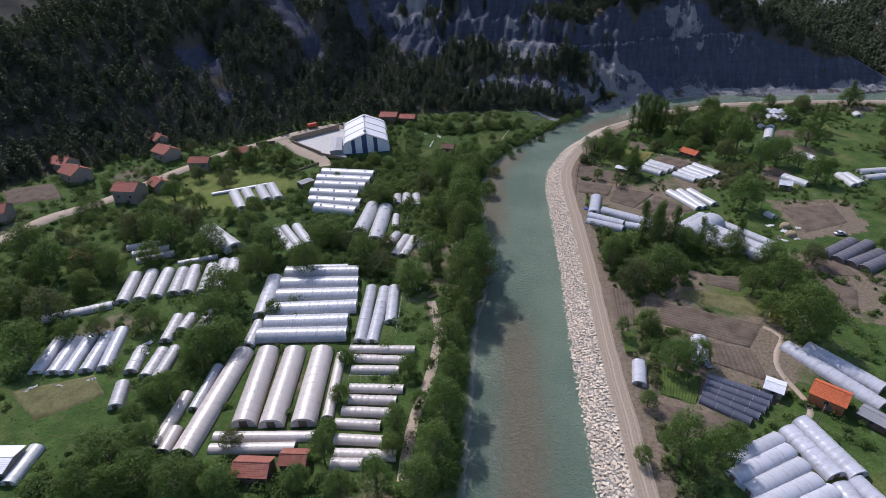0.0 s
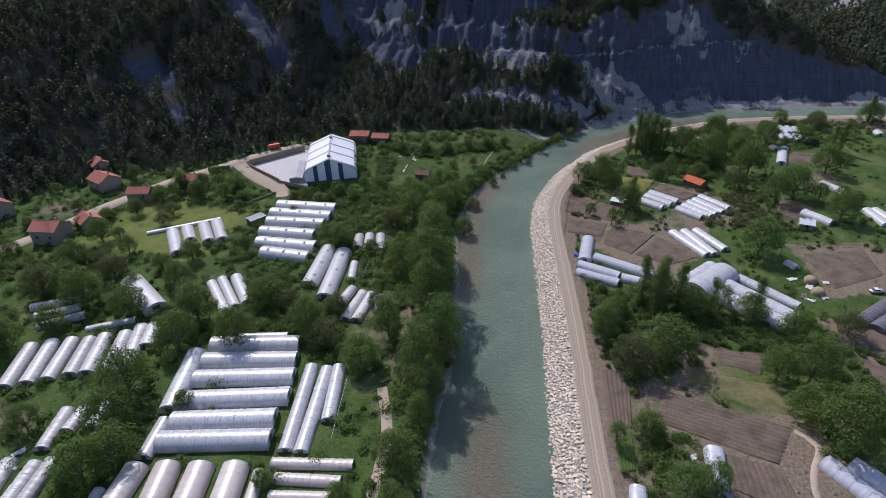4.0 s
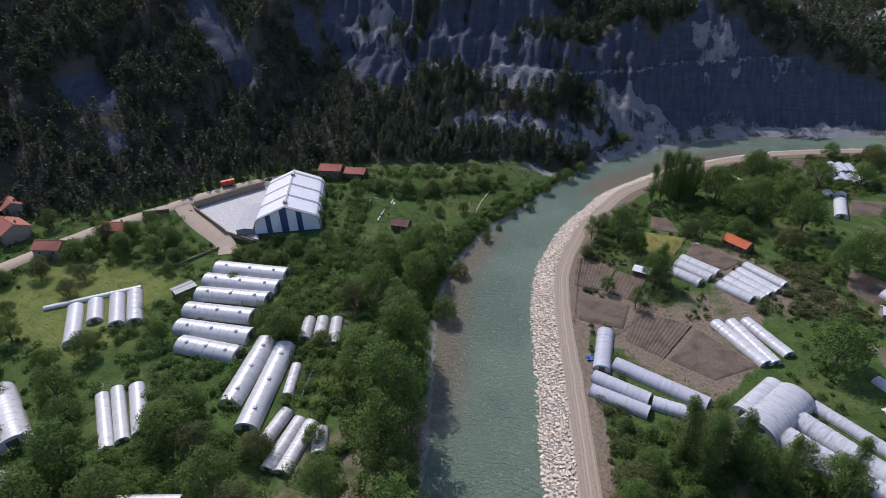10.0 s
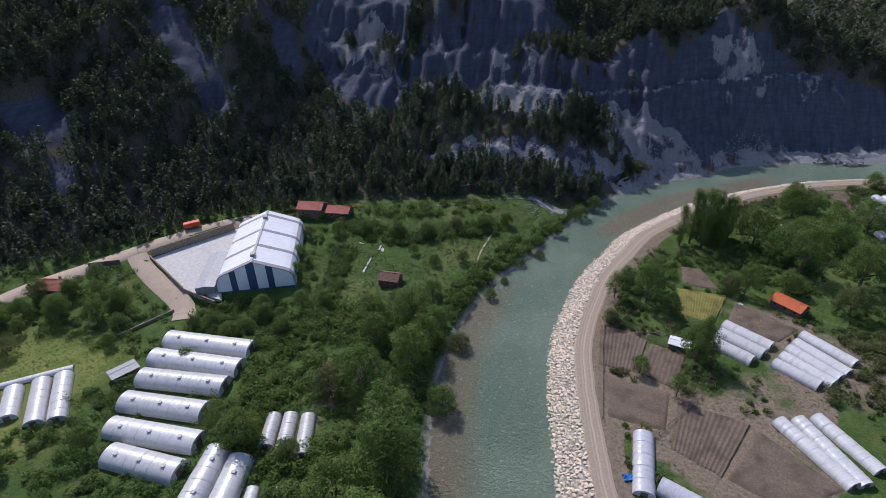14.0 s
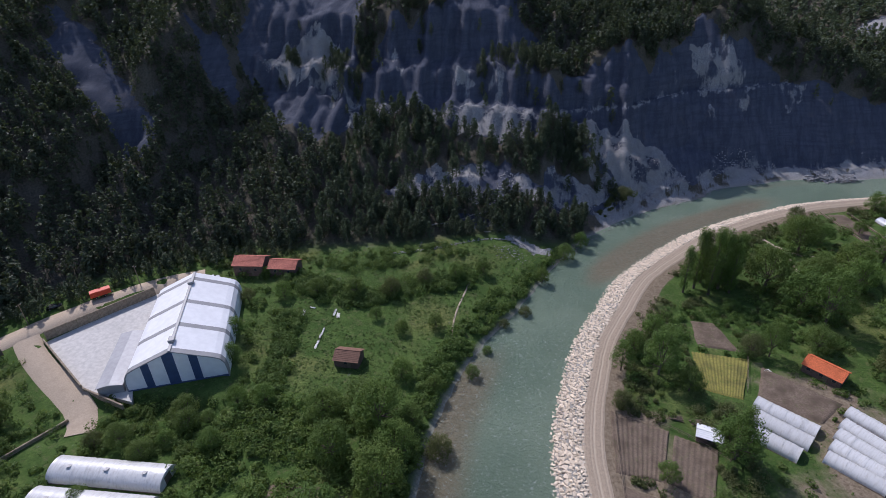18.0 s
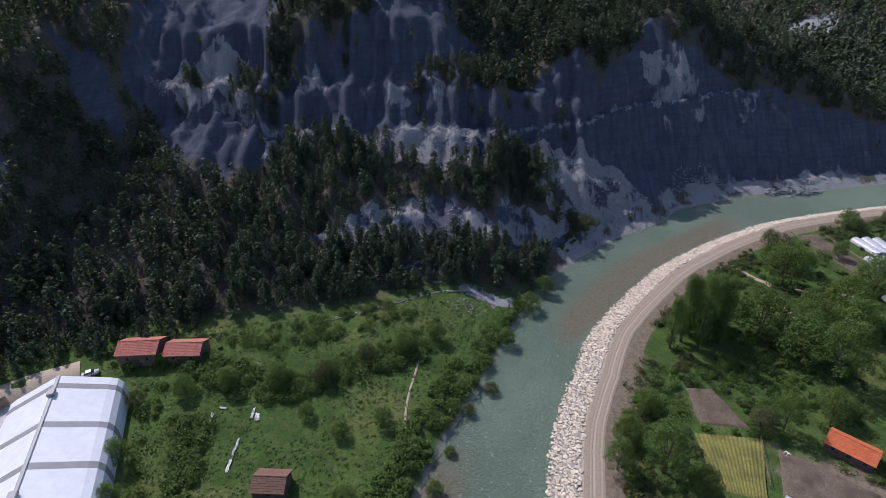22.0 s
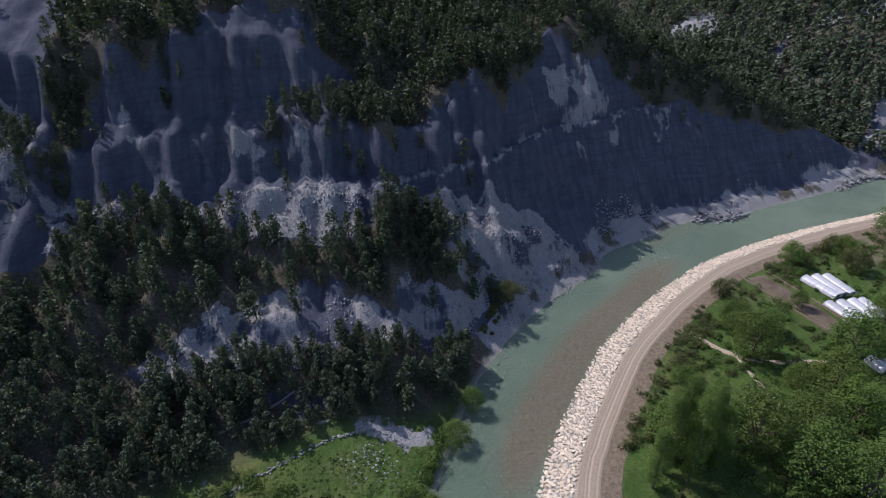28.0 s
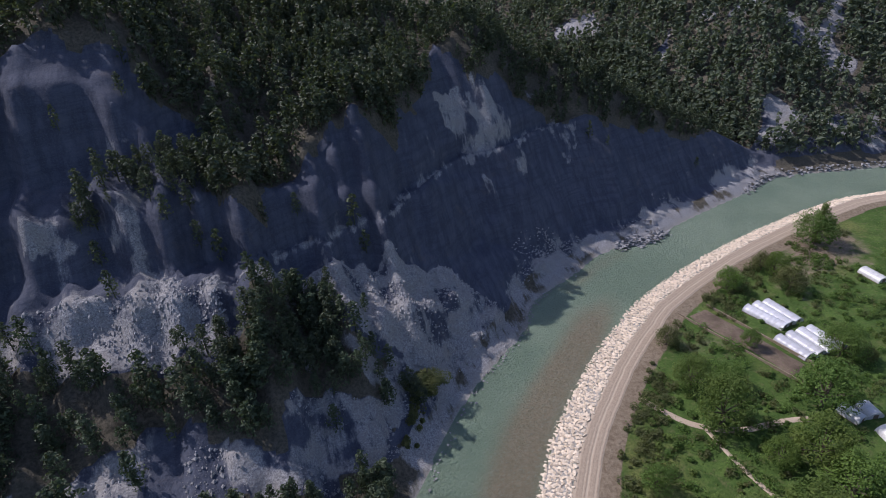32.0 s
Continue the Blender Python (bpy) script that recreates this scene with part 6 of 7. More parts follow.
bushes("undergrowth", rng, p, 0.5, 1.9, 36, 0.28, TUFT, "green shrubs and weeds along plot edges")
for poly, count, mat, lab in (
    ([(33, 240), (46, 244), (60, 240), (66, 243), (60, 226), (62, 206), (44, 198), (36, 205)], 210, LEAF[0], "dense green thicket between the dyke and the tunnels"),
    ([(76, 231), (96, 236), (112, 222), (104, 200), (92, 184), (84, 184), (90, 205), (84, 222)], 190, LEAF[0], "dark green thicket beside the plots"),
    ([(45, 184), (62, 180), (58, 157), (46, 160)], 60, LEAF[1], "bright green bushes between the vegetable plots"),
    ([(60, 241), (72, 236), (84, 228), (80, 220), (66, 219), (60, 222)], 90, LEAF[0], "shady thicket behind the broad tunnels"),
    ([(-126, 226), (-106, 240), (-100, 262), (-112, 262), (-124, 242)], 60, LEAF[0], "dark green bushes beside the greenhouses"),
    ([(-106, 236), (-72, 236), (-66, 214), (-80, 198), (-102, 224)], 130, LEAF[0], "dense bushes between the tunnels"),
    ([(-86, 198), (-54, 206), (-46, 190), (-82, 186)], 110, LEAF[1], "bright green thicket above the silvery tunnels"),
    ([(-136, 194), (-100, 198), (-82, 192), (-92, 176), (-138, 176)], 110, LEAF[0], "dark thicket between the tunnel rows"),
    ([(-96, 164), (-76, 152), (-70, 118), (-84, 116), (-99, 146)], 120, LEAF[0], "dark green thicket beside the long tunnels"),
    ([(-150, 164), (-128, 148), (-132, 130), (-168, 140), (-172, 160)], 100, LEAF[1], "green bushes at the field edge"),
    ([(-90, 106), (-30, 106), (-20, 96), (-90, 84)], 150, LEAF[0], "green bushes in front of the tunnels"),
    ([(-204, 214), (-152, 222), (-140, 196), (-170, 160), (-216, 165)], 190, LEAF[0], "dense green thicket below the village road"),
    ([(-118, 300), (-86, 300), (-80, 286), (-112, 284)], 60, LEAF[0], "bushes between the hall and the greenhouses"),
    ([(37, 327), (48, 326), (50, 300), (40, 292)], 46, LEAF[2], "olive bushes beside the furrowed plots"),
    ([(74, 298), (112, 300), (116, 336), (86, 336)], 150, LEAF[2], "olive green orchard thicket"),
    ([(-103, 356), (-84, 356), (-57, 351), (-34, 365), (-17, 384), (-25, 386), (-39, 373), (-64, 359), (-85, 361)], 90, LEAF[0], "row of green shrubs across the riverside meadow"),
    ([(-88, 372), (-71, 378), (-52, 385), (-35, 392), (-29, 385), (-50, 374), (-66, 367)], 70, LEAF[0], "green scrub at the foot of the wooded slope"),
    ([(24, 352), (40, 366), (60, 372), (92, 372), (84, 350), (60, 348), (40, 330), (22, 326)], 150, LEAF[0], "green bushes round the orange-roofed house"),
):
    p = scatter(rng, poly, count)
    bushes("thicket", rng, p[free(p, 0.5)], 0.9, 2.7, 90, 0.24, mat, lab)
tip = np.random.default_rng(29)
bushes("willow_bush", tip, scatter(tip, [(27, 446), (30, 444), (33.5, 448), (33, 452), (29, 451)], 12), 1.6, 3.2, 260, 0.24, LEAF[2], "olive willow bush at the water below the scree", lift=1.0)
bushes("scrub", tip, scatter(tip, [(20, 434), (23, 432), (29, 444), (26, 446)], 26), 0.5, 1.5, 90, 0.2, LEAF[2], "dry olive scrub on the stony bank")
line = dyke_line[(dyke_line[:, 1] > 110) & (dyke_line[:, 0] < 200)]
d = np.gradient(line, axis=0)
d = np.stack([d[:, 1], -d[:, 0]], 1) / np.linalg.norm(d, axis=1)[:, None]
i = rng.integers(0, len(line), 1150)
p = line[i] + d[i] * rng.uniform(15.6, 24, 1150)[:, None] + rng.normal(0, 0.8, (1150, 2))
k = wobble(p, 9, 2) > -0.3
bushes("scrub", rng, p[k & free(p, 0.2)], 0.4, 2.1, 40, 0.25, LEAF[2], "olive scrub along the inner foot of the dyke")
p = scatter(rng, [(30, 335), (70, 350), (130, 400), (190, 440), (180, 462), (110, 440), (74, 408), (46, 376)], 620)
p = p[free(p, 0.5)]
h1 = len(p) // 2
bushes("undergrowth", rng, p[:h1], 0.6, 2.4, 55, 0.25, LEAF[0], "green orchard undergrowth")
bushes("undergrowth", rng, p[h1:], 0.5, 1.8, 45, 0.24, LEAF[2], "olive orchard undergrowth and brambles")
p = scatter(rng, [(-100, 300), (-30, 300), (-24, 330), (-8, 366), (0, 396), (-30, 394), (-95, 376), (-125, 362), (-100, 352)], 3800)
p = p[free(p, 0.4)]
bushes("meadow_weeds", rng, p[wobble(p, 11, 8) > -0.7], 0.25, 0.62, 11, 0.15, MEADOW, "lush knee-high meadow weeds", 1.8, 0.25)
p = scatter(rng, [(-178, 226), (-112, 228), (-112, 264), (-130, 276), (-176, 270)], 2600)
bushes("meadow_weeds", rng, p[free(p, 0.5)], 0.12, 0.3, 8, 0.14, HAY, "bright green hay meadow between houses and tunnels", 3.0, 0.05)
p = scatter(rng, LEFT_LAND, 8000)
p = p[free(p, 0.3) & ~((p[:, 0] > -178) & (p[:, 0] < -114) & (p[:, 1] > 226) & (p[:, 1] < 272))]
bushes("tall_grass", rng, p, 0.15, 0.45, 7, 0.15, MEADOW, "rough tall grass and weeds", 2.2, 0.1)
p = scatter(rng, RIGHT_LAND, 6000)
p = p[free(p, 0.2)]
bushes("tall_grass", rng, p, 0.15, 0.45, 7, 0.15, MEADOW, "rough grass between the plots", 2.2, 0.1)


# ---- pine forest ----
def pine_template(rng, clumps=13, per=8, size=0.06):
    """A pine of height 1: a thin trunk and tufted clumps that narrow to the top."""
    v, f = [], []
    limb(v, f, (0, 0, -0.08), (0, 0, 0.9), 0.018, 0.005, 4)
    cs, rs = [(0, 0, 0.95)], [0.05]
    for i in range(clumps - 1):
        z = 0.2 + 0.7 * (i / (clumps - 2)) ** 0.9
        w = 0.19 * (1.12 - z) ** 0.8 * rng.uniform(0.5, 1.1)
        ang = i * 2.4 + rng.uniform(-0.5, 0.5)
        cs.append((w * math.cos(ang), w * math.sin(ang), z))
        rs.append(0.13 * (1.2 - z * 0.75) * rng.uniform(0.8, 1.2))
    lv, lf = leaf_cloud(rng, np.array(cs), np.array(rs), per, size, 0.7)
    return np.vstack([np.array(v), lv]), np.vstack([np.array(f), lf + len(v)])


def forest(name, rng, p, hmin, hmax, label, clumps=13, per=8, size=0.06, mat=None):
    z = on_ground(p)
    temps = [pine_template(rng, clumps, per, size) for _ in range(6)]
    vs, fs, o = [], [], 0
    for i, (q, zz) in enumerate(zip(p, z)):
        tv, tf = temps[i % 6]
        h = rng.uniform(hmin, hmax)
        wide = h * rng.uniform(0.85, 1.35)
        a = rng.uniform(0, 6.28)
        c, s = math.cos(a) * wide, math.sin(a) * wide
        vs.append(np.column_stack([tv[:, 0] * c - tv[:, 1] * s + q[0], tv[:, 0] * s + tv[:, 1] * c + q[1], tv[:, 2] * h + zz]))
        fs.append(tf + o)
        o += len(tv)
    me = mesh(name, np.vstack(vs), np.vstack(fs), mat or NEEDLE)
    tagged(new(name, me), label, "forest", kind="stuff")


def wooded(count, x0, x1, y0, y1, keep, dmin, dmax):
    p = rng.uniform((x0, y0), (x1, y1), (count, 2))
    d = -side(FOOT, p)
    p = p[(d > dmin) & (d < dmax)]
    rk = rockness(p)
    return p[rng.uniform(0, 1, len(p)) > keep(p, rk)]


p = wooded(15500, -330, 60, 210, 640, lambda p, rk: smooth(rk, 0.5, 0.8) * 0.95 + 0.04, -3, 190)
p = p[(p[:, 0] < 14) | (-side(FOOT, p) > 7)]
close = (p[:, 0] > -100) & (p[:, 1] < 470)
forest("pine_forest", rng, p[~close], 5.6, 10.4, "dark pine forest on the near slope", 11, 7, 0.066)
forest("pine_forest", rng, p[close], 5.6, 10.4, "dark feathery pines above the riverside meadow", 16, 15, 0.04)
p = wooded(2600, -260, -96, 250, 392, lambda p, rk: 0.0 * rk, -16, 0)
p = p[free(p, 1.5)]
forest("pine_forest", rng, p, 3.5, 7, "young pines at the foot of the slope", 12, 9)
p = wooded(900, -230, -92, 270, 396, lambda p, rk: 0.0 * rk, -20, 4)
bushes("undergrowth", rng, p[free(p, 0.6)], 0.8, 2.2, 50, 0.26, LEAF[2], "grey-green scrub at the foot of the forest")
p = wooded(6500, 20, 240, 480, 720, lambda p, rk: smooth(rk, 0.5, 0.75) * 0.975 + 0.02, 8, 150)
forest("pine_forest", rng, p, 4.6, 9, "dark pine forest above the cliff", 10, 7, 0.07)
p = np.vstack([rng.normal((cx, cy), (sx, sy), (k, 2)) for cx, cy, sx, sy, k in ((8, 459, 3.5, 5, 40), (-4, 452, 6, 3, 34), (-16, 450, 7, 3, 20), (-38, 487, 2, 3, 10), (-14, 496, 7, 7, 60), (-26, 494, 4, 4, 14), (-100, 494, 3, 12, 34), (-112, 484, 3, 6, 16), (-132, 478, 3, 5, 14), (-104, 470, 3, 5, 10), (-86, 458, 9, 3, 22), (-60, 456, 9, 3, 16), (26, 446, 2, 2, 5), (-68, 514, 4, 8, 24))])
forest("pine_forest", rng, p[side(LEFT, p) < -2], 4, 9, "scattered young pines on the rubble terrace", 16, 16, 0.038)
p = scatter(rng, [(-78, 388), (-52, 391), (-30, 399), (-12, 404), (2, 412), (-8, 424), (-40, 420), (-74, 406)], 150)
forest("pine_forest", rng, p, 4, 8.5, "young feathery pines above the dry-stone wall", 16, 15, 0.04)
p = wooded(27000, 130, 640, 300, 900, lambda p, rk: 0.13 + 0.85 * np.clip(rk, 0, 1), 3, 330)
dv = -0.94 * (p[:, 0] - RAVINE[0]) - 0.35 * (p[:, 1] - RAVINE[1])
forest("pine_forest", rng, p[dv < 4], 7, 12, "dark green forest on the far mountain side", 6, 4, 0.12, NEEDLE_FAR_LIT)

# ---- rubble on the scree ----
p = rng.uniform((-160, 396), (170, 520), (170000, 2))
tu, tz, tw = terrace(p)
rk = np.maximum(0.95 * among(LEDGES[:5], p, 2.2) * (0.7 + 0.4 * wobble(p, 6, 2)), 0.6 * among(SCREES, p) * smooth(wobble(p, 7, 4), -0.4, 0.4))
for cx, cy, lx, ly, lean, level in BENCHES:
    rk = np.maximum(rk, np.exp(-(((p[:, 0] - cx) / lx / 1.1) ** 2) - ((p[:, 1] + 2 - cy - lean * (p[:, 0] - cx)) / ly / 1.2) ** 2))
for cx, cy, lx, ly in ((100, 496, 16, 4), (140, 499, 10, 4), (190, 512, 30, 3), (-10, 402, 14, 5)):
    rk = np.maximum(rk, np.exp(-(((p[:, 0] - cx) / lx) ** 2) - ((p[:, 1] - cy) / ly) ** 2))
rk *= smooth(-side(FOOT, p), -2, 3) * smooth(-side(LEFT, p), 0, 2)
rk[rk < 0.22] = 0
p = p[rng.uniform(0, 1, len(p)) < rk * 0.9][:36000]
z = on_ground(p)
vs, fs, o = [], [], 0
base = np.array([(1, 0, 0), (-1, 0.2, 0), (0.1, 1, 0.1), (0, -1, 0), (0.2, 0.1, 0.9), (0, 0, -0.8)], float)
tri = np.array([(0, 2, 4), (2, 1, 4), (1, 3, 4), (3, 0, 4), (2, 0, 5), (1, 2, 5), (3, 1, 5), (0, 3, 5)])
for q, zz in zip(p, z):
    sz = rng.uniform(0.1, 1.0) ** 4 * 0.5 + 0.12
    vs.append(base * sz * rng.uniform(0.6, 1.3, base.shape) + np.array([q[0], q[1], zz + sz * 0.2]))
    fs.append(tri + o)
    o += 6
tagged(new("rubble", mesh("rubble", np.vstack(vs), np.vstack(fs), ROCK)), "grey rubble strewn over the scree", "rocks", kind="stuff")

# ---- riprap on the dyke ----
ROCKS = []
for i in range(8):
    rr = np.random.default_rng(100 + i)
    bm = bmesh.new()
    for _ in range(10):
        d = rr.normal(size=3)
        d /= np.linalg.norm(d)
        bm.verts.new(d * np.array([0.64, 0.52, 0.3]) * rr.uniform(0.88, 1.08))
    hull = bmesh.ops.convex_hull(bm, input=bm.verts[:])
    bmesh.ops.delete(bm, geom=[g for g in hull["geom_interior"] if isinstance(g, bmesh.types.BMVert)], context="VERTS")
    ROCKS.append(bm_mesh("stone", bm, STONE))
arc = dyke_line
s = np.r_[0, np.cumsum(np.linalg.norm(np.diff(arc, axis=0), axis=1))]
tang = np.gradient(arc, axis=0)
nrm = np.stack([tang[:, 1], -tang[:, 0]], 1) / np.linalg.norm(tang, axis=1)[:, None]
riprap = tagged(new("riprap"), "bank armour of pale rough boulders below the dyke road", "riprap", kind="structure")
rng = np.random.default_rng(11)
jv, jf, jo = [], [], 0
rock_np = [(np.array([v.co for v in m.vertices]), [list(q.vertices) for q in m.polygons]) for m in ROCKS]
made = 0
for row in range(11):
    off = 0.2 + row * 0.7
    u = 2.0 + rng.uniform(0, 1)
    while u < s[-1] - 2:
        o = off + rng.normal(0, 0.16)
        x = np.interp(u, s, arc[:, 0]) + np.interp(u, s, nrm[:, 0]) * o
        y = np.interp(u, s, arc[:, 1]) + np.interp(u, s, nrm[:, 1]) * o
        z = np.interp(o, [0, 1, 7], [WATER_Z - 0.3, WATER_Z, 0.45]) + 0.08
        size = rng.uniform(0.85, 1.5)
        k = rng.integers(8)
        m = Matrix.Translation((x, y, z)) @ Euler(rng.uniform(-0.22, 0.22, 3).tolist()[:2] + [rng.uniform(0, 6.28)]).to_matrix().to_4x4() @ Matrix.Diagonal((size, size, size * 0.85, 1))
        if 150 < y < 181 and made < 300:
            part("stone", ROCKS[k], riprap, "", m)
            made += 1
        else:
            a = np.array(m)
            v, f = rock_np[k]
            jv.append(v @ a[:3, :3].T + a[:3, 3])
            jf += [[i + jo for i in q] for q in f]
            jo += len(v)
        u += size * rng.uniform(0.85, 1.1)
me = bpy.data.meshes.new("stones")
me.from_pydata(np.vstack(jv).tolist(), [], jf)
me.materials.append(STONES)
part("stones", me, riprap)["kind"] = "stuff"


# ---- small things ----
def draped(name, x, y, sx, sy, turn, label, category, mat, lift=0.25, group="", seed=1):
    """A crumpled sheet lying on the ground."""
    rng2 = np.random.default_rng(seed)
    nu, nv = 9, 9
    u, v = np.meshgrid(np.linspace(-0.5, 0.5, nu), np.linspace(-0.5, 0.5, nv))
    c, s = math.cos(radians(turn)), math.sin(radians(turn))
    px, py = u.ravel() * sx, v.ravel() * sy
    px, py = px + rng2.normal(0, 0.06, px.shape) * sx, py + rng2.normal(0, 0.06, py.shape) * sy
    q = np.column_stack([x + px * c - py * s, y + px * s + py * c])
    z = on_ground(q) + 0.08 + np.abs(rng2.normal(0, lift, len(q)))
    i = np.arange(len(q)).reshape(nv, nu)
    f = np.stack([i[:-1, :-1], i[:-1, 1:], i[1:, 1:], i[1:, :-1]], -1).reshape(-1, 4)
    me = mesh(name, np.column_stack([q, z]) - np.array([x, y, 0]), f, mat, True)
    ob = tagged(new(name, me), label, category, group)
    ob.location = (x, y, 0)
    return ob


SHEETS = [(-118, 114, 3.2, 0.9, 70), (-111, 117, 2.6, 0.7, 10), (-104, 121, 2.4, 0.8, 30), (-100, 138, 3.0, 1.6, 60), (-97, 134, 2.2, 1.0, 20), (-93, 118, 1.6, 1.0, 80),
          (-78, 344, 0.7, 2.6, 5), (-76, 347, 2.0, 0.5, 0), (-68, 346, 0.6, 3.2, 5), (-66.5, 345, 1.0, 2.2, 15), (-68.5, 336, 0.6, 4.5, 3), (-68.2, 331, 0.7, 3.4, 3), (-84, 341, 1.2, 1.0, 40),
          (97, 262, 3.5, 1.6, 20), (101, 258, 2.6, 2.0, 60), (104, 252, 2.4, 1.4, 10), (99, 250, 3.2, 1.2, -30), (107, 262, 2.0, 1.6, 0), (62, 167, 1.4, 0.8, 10), (56, 176, 2.0, 1.4, 40),
          (-28, 186, 2.4, 1.2, 50), (-34, 190, 3.0, 0.9, 20), (60.5, 340, 1.6, 1.2, 30), (-24, 128, 1.5, 1.2, 0)]
for k, (x, y, sx, sy, turn) in enumerate(SHEETS):
    draped("plastic_sheet", x, y, sx, sy, turn, "crumpled piece of whitish polythene on the grass", "plastic sheet", TATTER, 0.22, "torn plastic sheets", k)


draped("tarpaulin", 24.6, 262.6, 2.6, 1.8, 20, "crumpled blue tarpaulin beside the tunnel end", "tarpaulin", simple("blue_tarpaulin", (0.03, 0.13, 0.42), 0.5, 0.4, 2), 0.3, "", 77)
STRAW = simple("straw", (0.34, 0.27, 0.17), 0.95, 0.1, 3.0, 0.25, 0, 0.8)


def haystack(x, y, r, h, seed):
    """A rounded, settled heap of hay with a ragged skirt."""
    t = thing("haystack", pose(x, y, height(x, y)), "rounded weathered haystack beside torn plastic", "haystack", "haystacks")
    rng3 = np.random.default_rng(seed)
    v, f, k = [(0.0, 0.0, h)], [], 18
    for ring in range(1, 7):
        a = ring / 6 * math.pi / 2
        for i in range(k):
            ang = 2 * math.pi * i / k
            rr = r * math.sin(a) ** 0.8 * rng3.uniform(0.93, 1.07)
            v.append((rr * math.cos(ang), rr * math.sin(ang), h * math.cos(a) ** 0.75 + rng3.normal(0, 0.04) - (0.2 if ring == 6 else 0)))
    f += [(0, 1 + i, 1 + (i + 1) % k) for i in range(k)]
    for ring in range(5):
        for i in range(k):
            a, b = 1 + ring * k + i, 1 + ring * k + (i + 1) % k
            f.append((a, a + k, b + k, b))
    part("straw_body", mesh("straw_body", v, f, STRAW, True), t)
    part("pole_top", box_mesh("pole_top", 0.1, 0.1, 0.9, WOOD, 0.02), t, "weathered pole end", pose(0.05, 0, h - 0.2))


haystack(102.4, 262, 2.0, 2.1, 1)
haystack(102.6, 254.5, 2.1, 2.3, 2)


def pole(x, y, h):
    t = thing("utility_pole", pose(x, y, height(x, y), 0, 0, random.uniform(0, 90)), "slim weathered wooden utility pole", "pole", "utility poles")
    bm = bmesh.new()
    bmesh.ops.create_cone(bm, cap_ends=True, segments=8, radius1=0.16, radius2=0.1, depth=h + 0.5, matrix=Matrix.Translation((0, 0, h / 2 - 0.25)))
    part("post", bm_mesh("post", bm, WOOD), t)
    part("crossarm", box_mesh("crossarm", 1.5, 0.12, 0.12, WOOD, 0.02), t, "", pose(0, 0, h - 0.6))
    for xx in (-0.6, 0.0, 0.6):
        part("insulator", box_mesh("insulator", 0.1, 0.1, 0.18, CONCRETE, 0.02), t, "", pose(xx, 0, h - 0.46))


for x, y, h in ((-141, 348, 8), (-162, 322, 8), (-181, 295, 8), (-199, 255, 8), (-212, 212, 8), (104, 238, 7), (96, 276, 7), (84, 152, 6.5)):
    pole(x, y, h)


def post_fence(points, label, gap=2.2):
    line = curve(points, gap)
    t = thing("fence", pose(line[0][0], line[0][1], height(*line[0])), label, "fence", "plot fences")
    o = np.array([line[0][0], line[0][1], height(*line[0])])
    posts = np.column_stack([line, on_ground(line)]) - o
    pm = box_mesh("post", 0.12, 0.12, 1.4, WOOD, 0.02)
    for q in posts:
        part("post", pm, t, "", Matrix.Translation(Vector(q) - Vector((0, 0, 0.2))) @ pose(0, 0, 0, random.uniform(-4, 4), random.uniform(-4, 4), 0))
    for a, b in zip(posts[:-1], posts[1:]):
        d = Vector(b) - Vector(a)
        for zz in (0.5, 1.0):
            part("rail", box_mesh("rail", round(d.length, 1), 0.06, 0.1, WOOD, 0.01), t, "",
                 Matrix.Translation((Vector(a) + Vector(b)) / 2 + Vector((0, 0, zz))) @ pose(0, 0, 0, 0, -math.degrees(math.atan2(d.z, math.hypot(d.x, d.y))), math.degrees(math.atan2(d.y, d.x))))


for pts in ([(18, 319), (18, 300), (18.5, 279)], [(43.5, 293), (31, 276), (29, 271)], [(58, 350), (53, 331)], [(46, 202), (47, 180), (47, 150)], [(88, 205), (92, 196), (84, 187)],
            [(18.6, 316), (31, 315), (43, 307)], [(105, 288), (128, 292)], [(46, 151), (58, 143)]):
    post_fence(pts, "low weathered wooden fence along a vegetable plot")


def stone_row(name, points, w, size, label, every=0.5, rows=3):
    """A low dry-stone wall: many small stones in one heap."""
    rng2 = np.random.default_rng(5)
    line = curve(points, every)
    vs, fs, o = [], [], 0
    for q in line:
        for k in range(rows):
            m, fc = rock_np[rng2.integers(8)]
            c = q + rng2.normal(0, w, 2)
            sz = size * rng2.uniform(0.6, 1.3)
            vs.append(m * sz + np.array([c[0], c[1], height(c[0], c[1]) + rng2.uniform(0, w)]))
            fs += [[i + o for i in t] for t in fc]
            o += len(m)
    me = bpy.data.meshes.new(name)
    me.from_pydata(np.vstack(vs).tolist(), [], fs)
    me.materials.append(ROCK)
    tagged(new(name, me), label, "wall", kind="stuff")


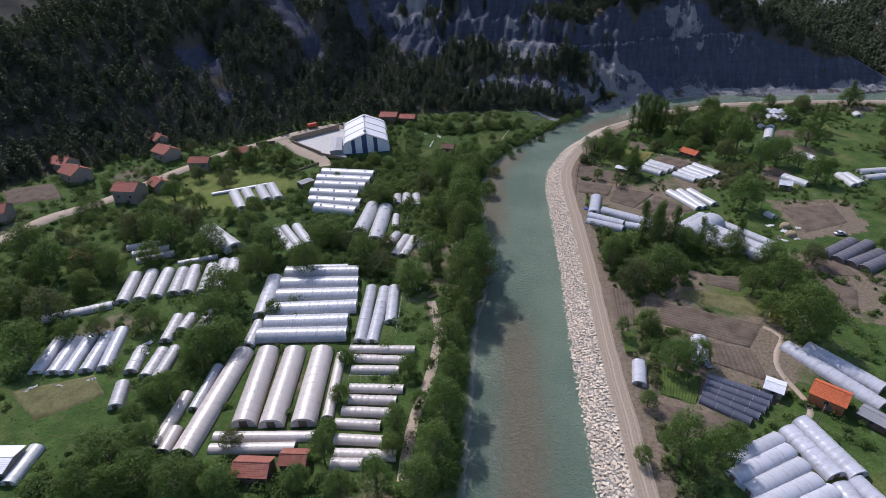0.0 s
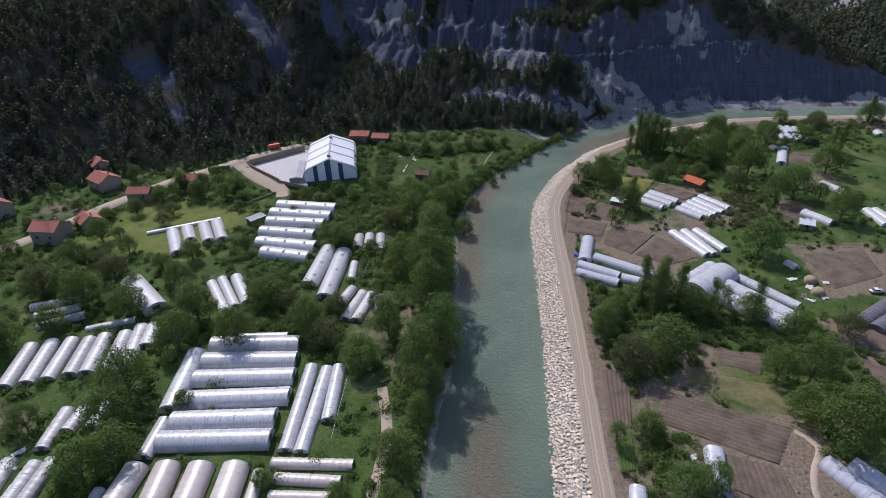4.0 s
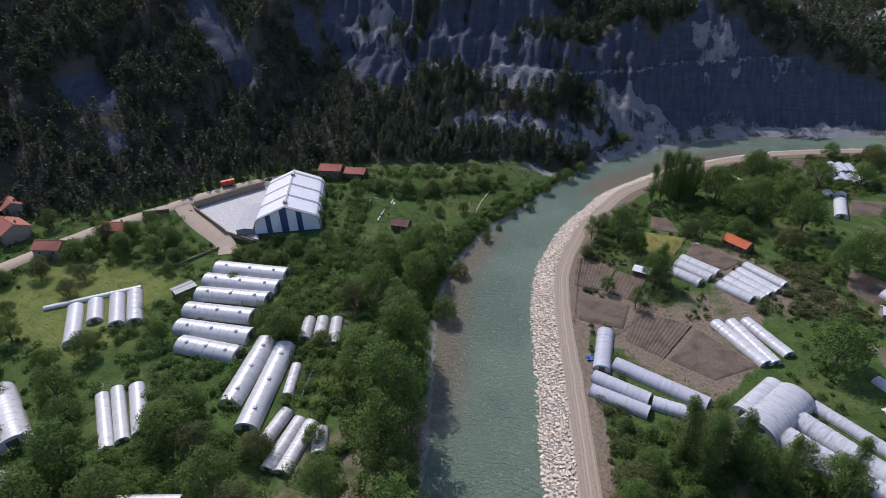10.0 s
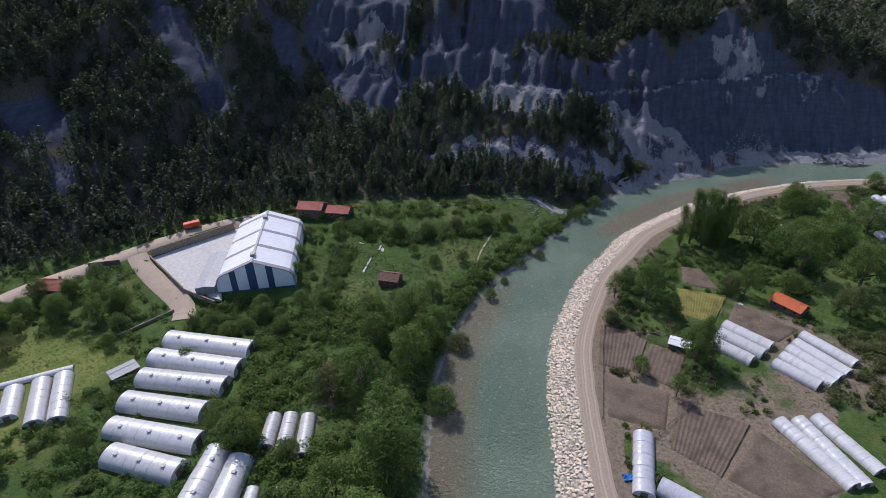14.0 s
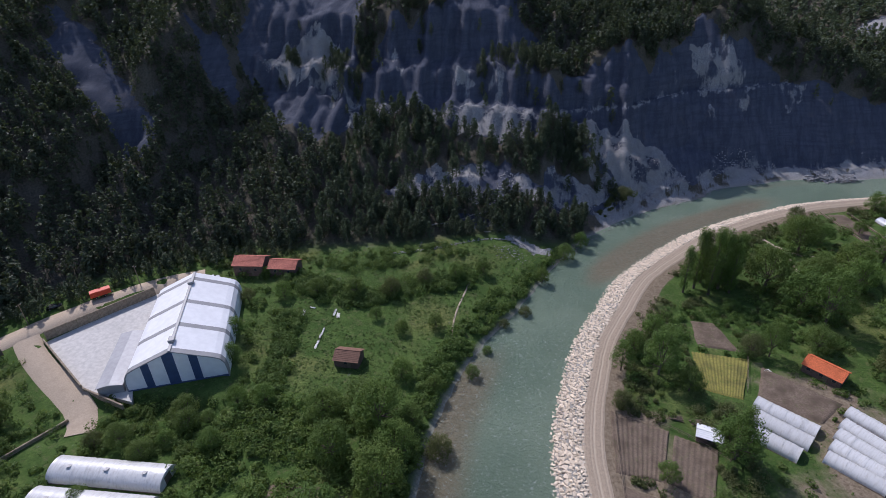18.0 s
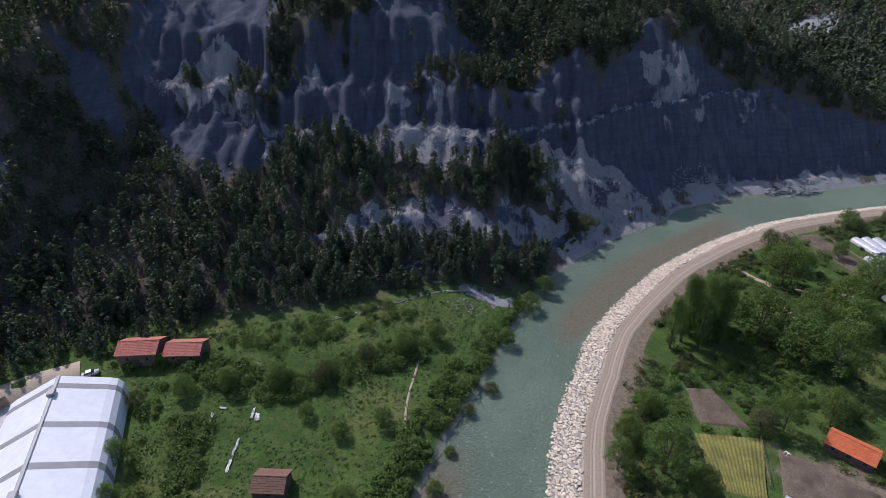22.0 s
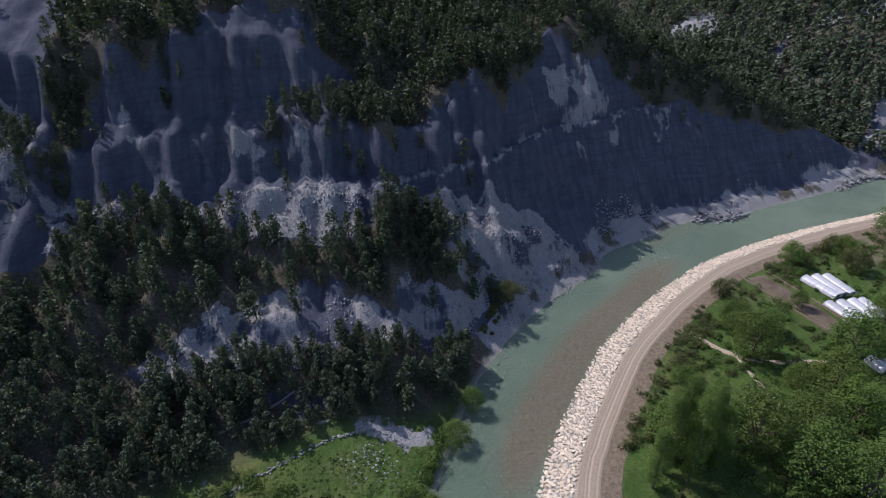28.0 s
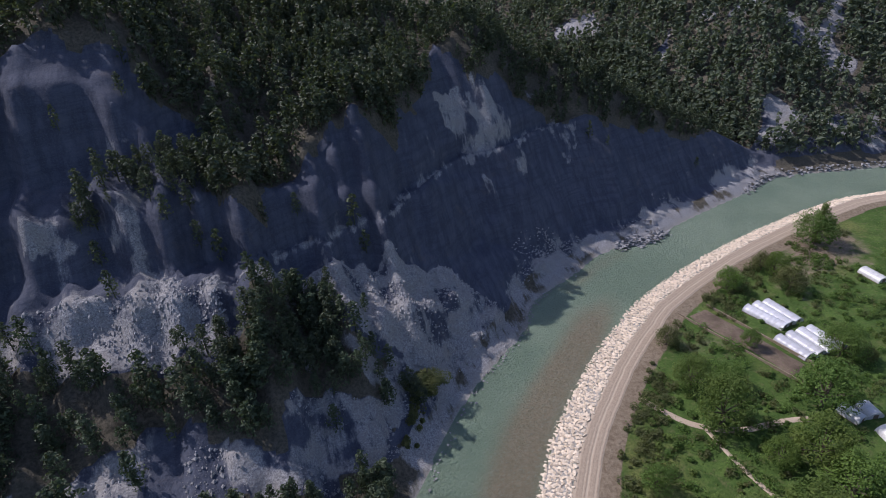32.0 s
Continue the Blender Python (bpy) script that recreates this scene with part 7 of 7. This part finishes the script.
stone_row("stone_wall", [(-58, 381), (-48, 385), (-40, 389), (-31, 394), (-20, 399), (-12, 400), (-6, 396)], 0.35, 0.6, "low dry-stone wall at the foot of the wooded slope")
stone_row("boulders", [(124, 493), (132, 493), (140, 492.5), (147, 495)], 1.3, 1.3, "heap of fallen grey boulders at the water", 0.7, 6)
stone_row("boulders", [(-10, 388), (-14, 394), (-18, 390)], 1.8, 0.5, "pale washed stones on the meadow's edge", 0.6, 4)
stone_row("boulders", [(10, 404), (24, 425), (44, 446), (66, 462), (80, 476), (100, 485)], 0.8, 0.7, "grey rocks along the water's edge", 0.9, 3)
stone_row("boulders", [(205, 510), (230, 517), (262, 511), (300, 500)], 1.2, 1.6, "pale boulders along the far bank", 1.2, 4)
stone_row("cobbles", [(15, 118), (11, 140), (8, 160)], 3.2, 0.22, "stones breaking the shallow water of the shoal", 0.25, 2)
for pts, w, lab in (([(-51, 400), (-42, 405), (-30, 412), (-21.5, 418), (-12.6, 421)], 0.28, "narrow pale trail through the pines"),):
    me = strip("path", curve(pts, 1.5), [-w, -w * 0.7, 0, w * 0.7, w], [-0.3, 0.2, 0.25, 0.2, -0.3], ROCK)
    tagged(new("path", me), lab, "path", kind="structure")
# two flat-topped stores at the southern edge
polytunnel(-94.5, 88.5, -97.5, 98.5, 4.0, WHITE, "white polythene tunnel beside bushes", "tunnels at the southern edge", sag=0.02)
house(-101, 92, 15, 8.0, 7.0, 2.6, 0.7, "store with a pale sheet roof", PLASTER, HALLWHITE, 1, False, name="shed", category="shed")
# wood piles
for x, y, turn in ((104, 393, 30), (98, 252, 70), (38, 318, 10), (33, 318.5, -5), (-22, 183, 50)):
    t = thing("wood_pile", pose(x, y, height(x, y), 0, 0, turn), "heap of weathered timber and brushwood", "wood pile", "wood piles")
    for i in range(11):
        part("log", box_mesh("log", 3.2, 0.22, 0.2, WOOD, 0.06), t, "", pose(random.uniform(-0.4, 0.4), (i % 5 - 2) * 0.3, 0.02 + (i // 5) * 0.2, 0, random.uniform(-4, 4), random.uniform(-14, 14)))
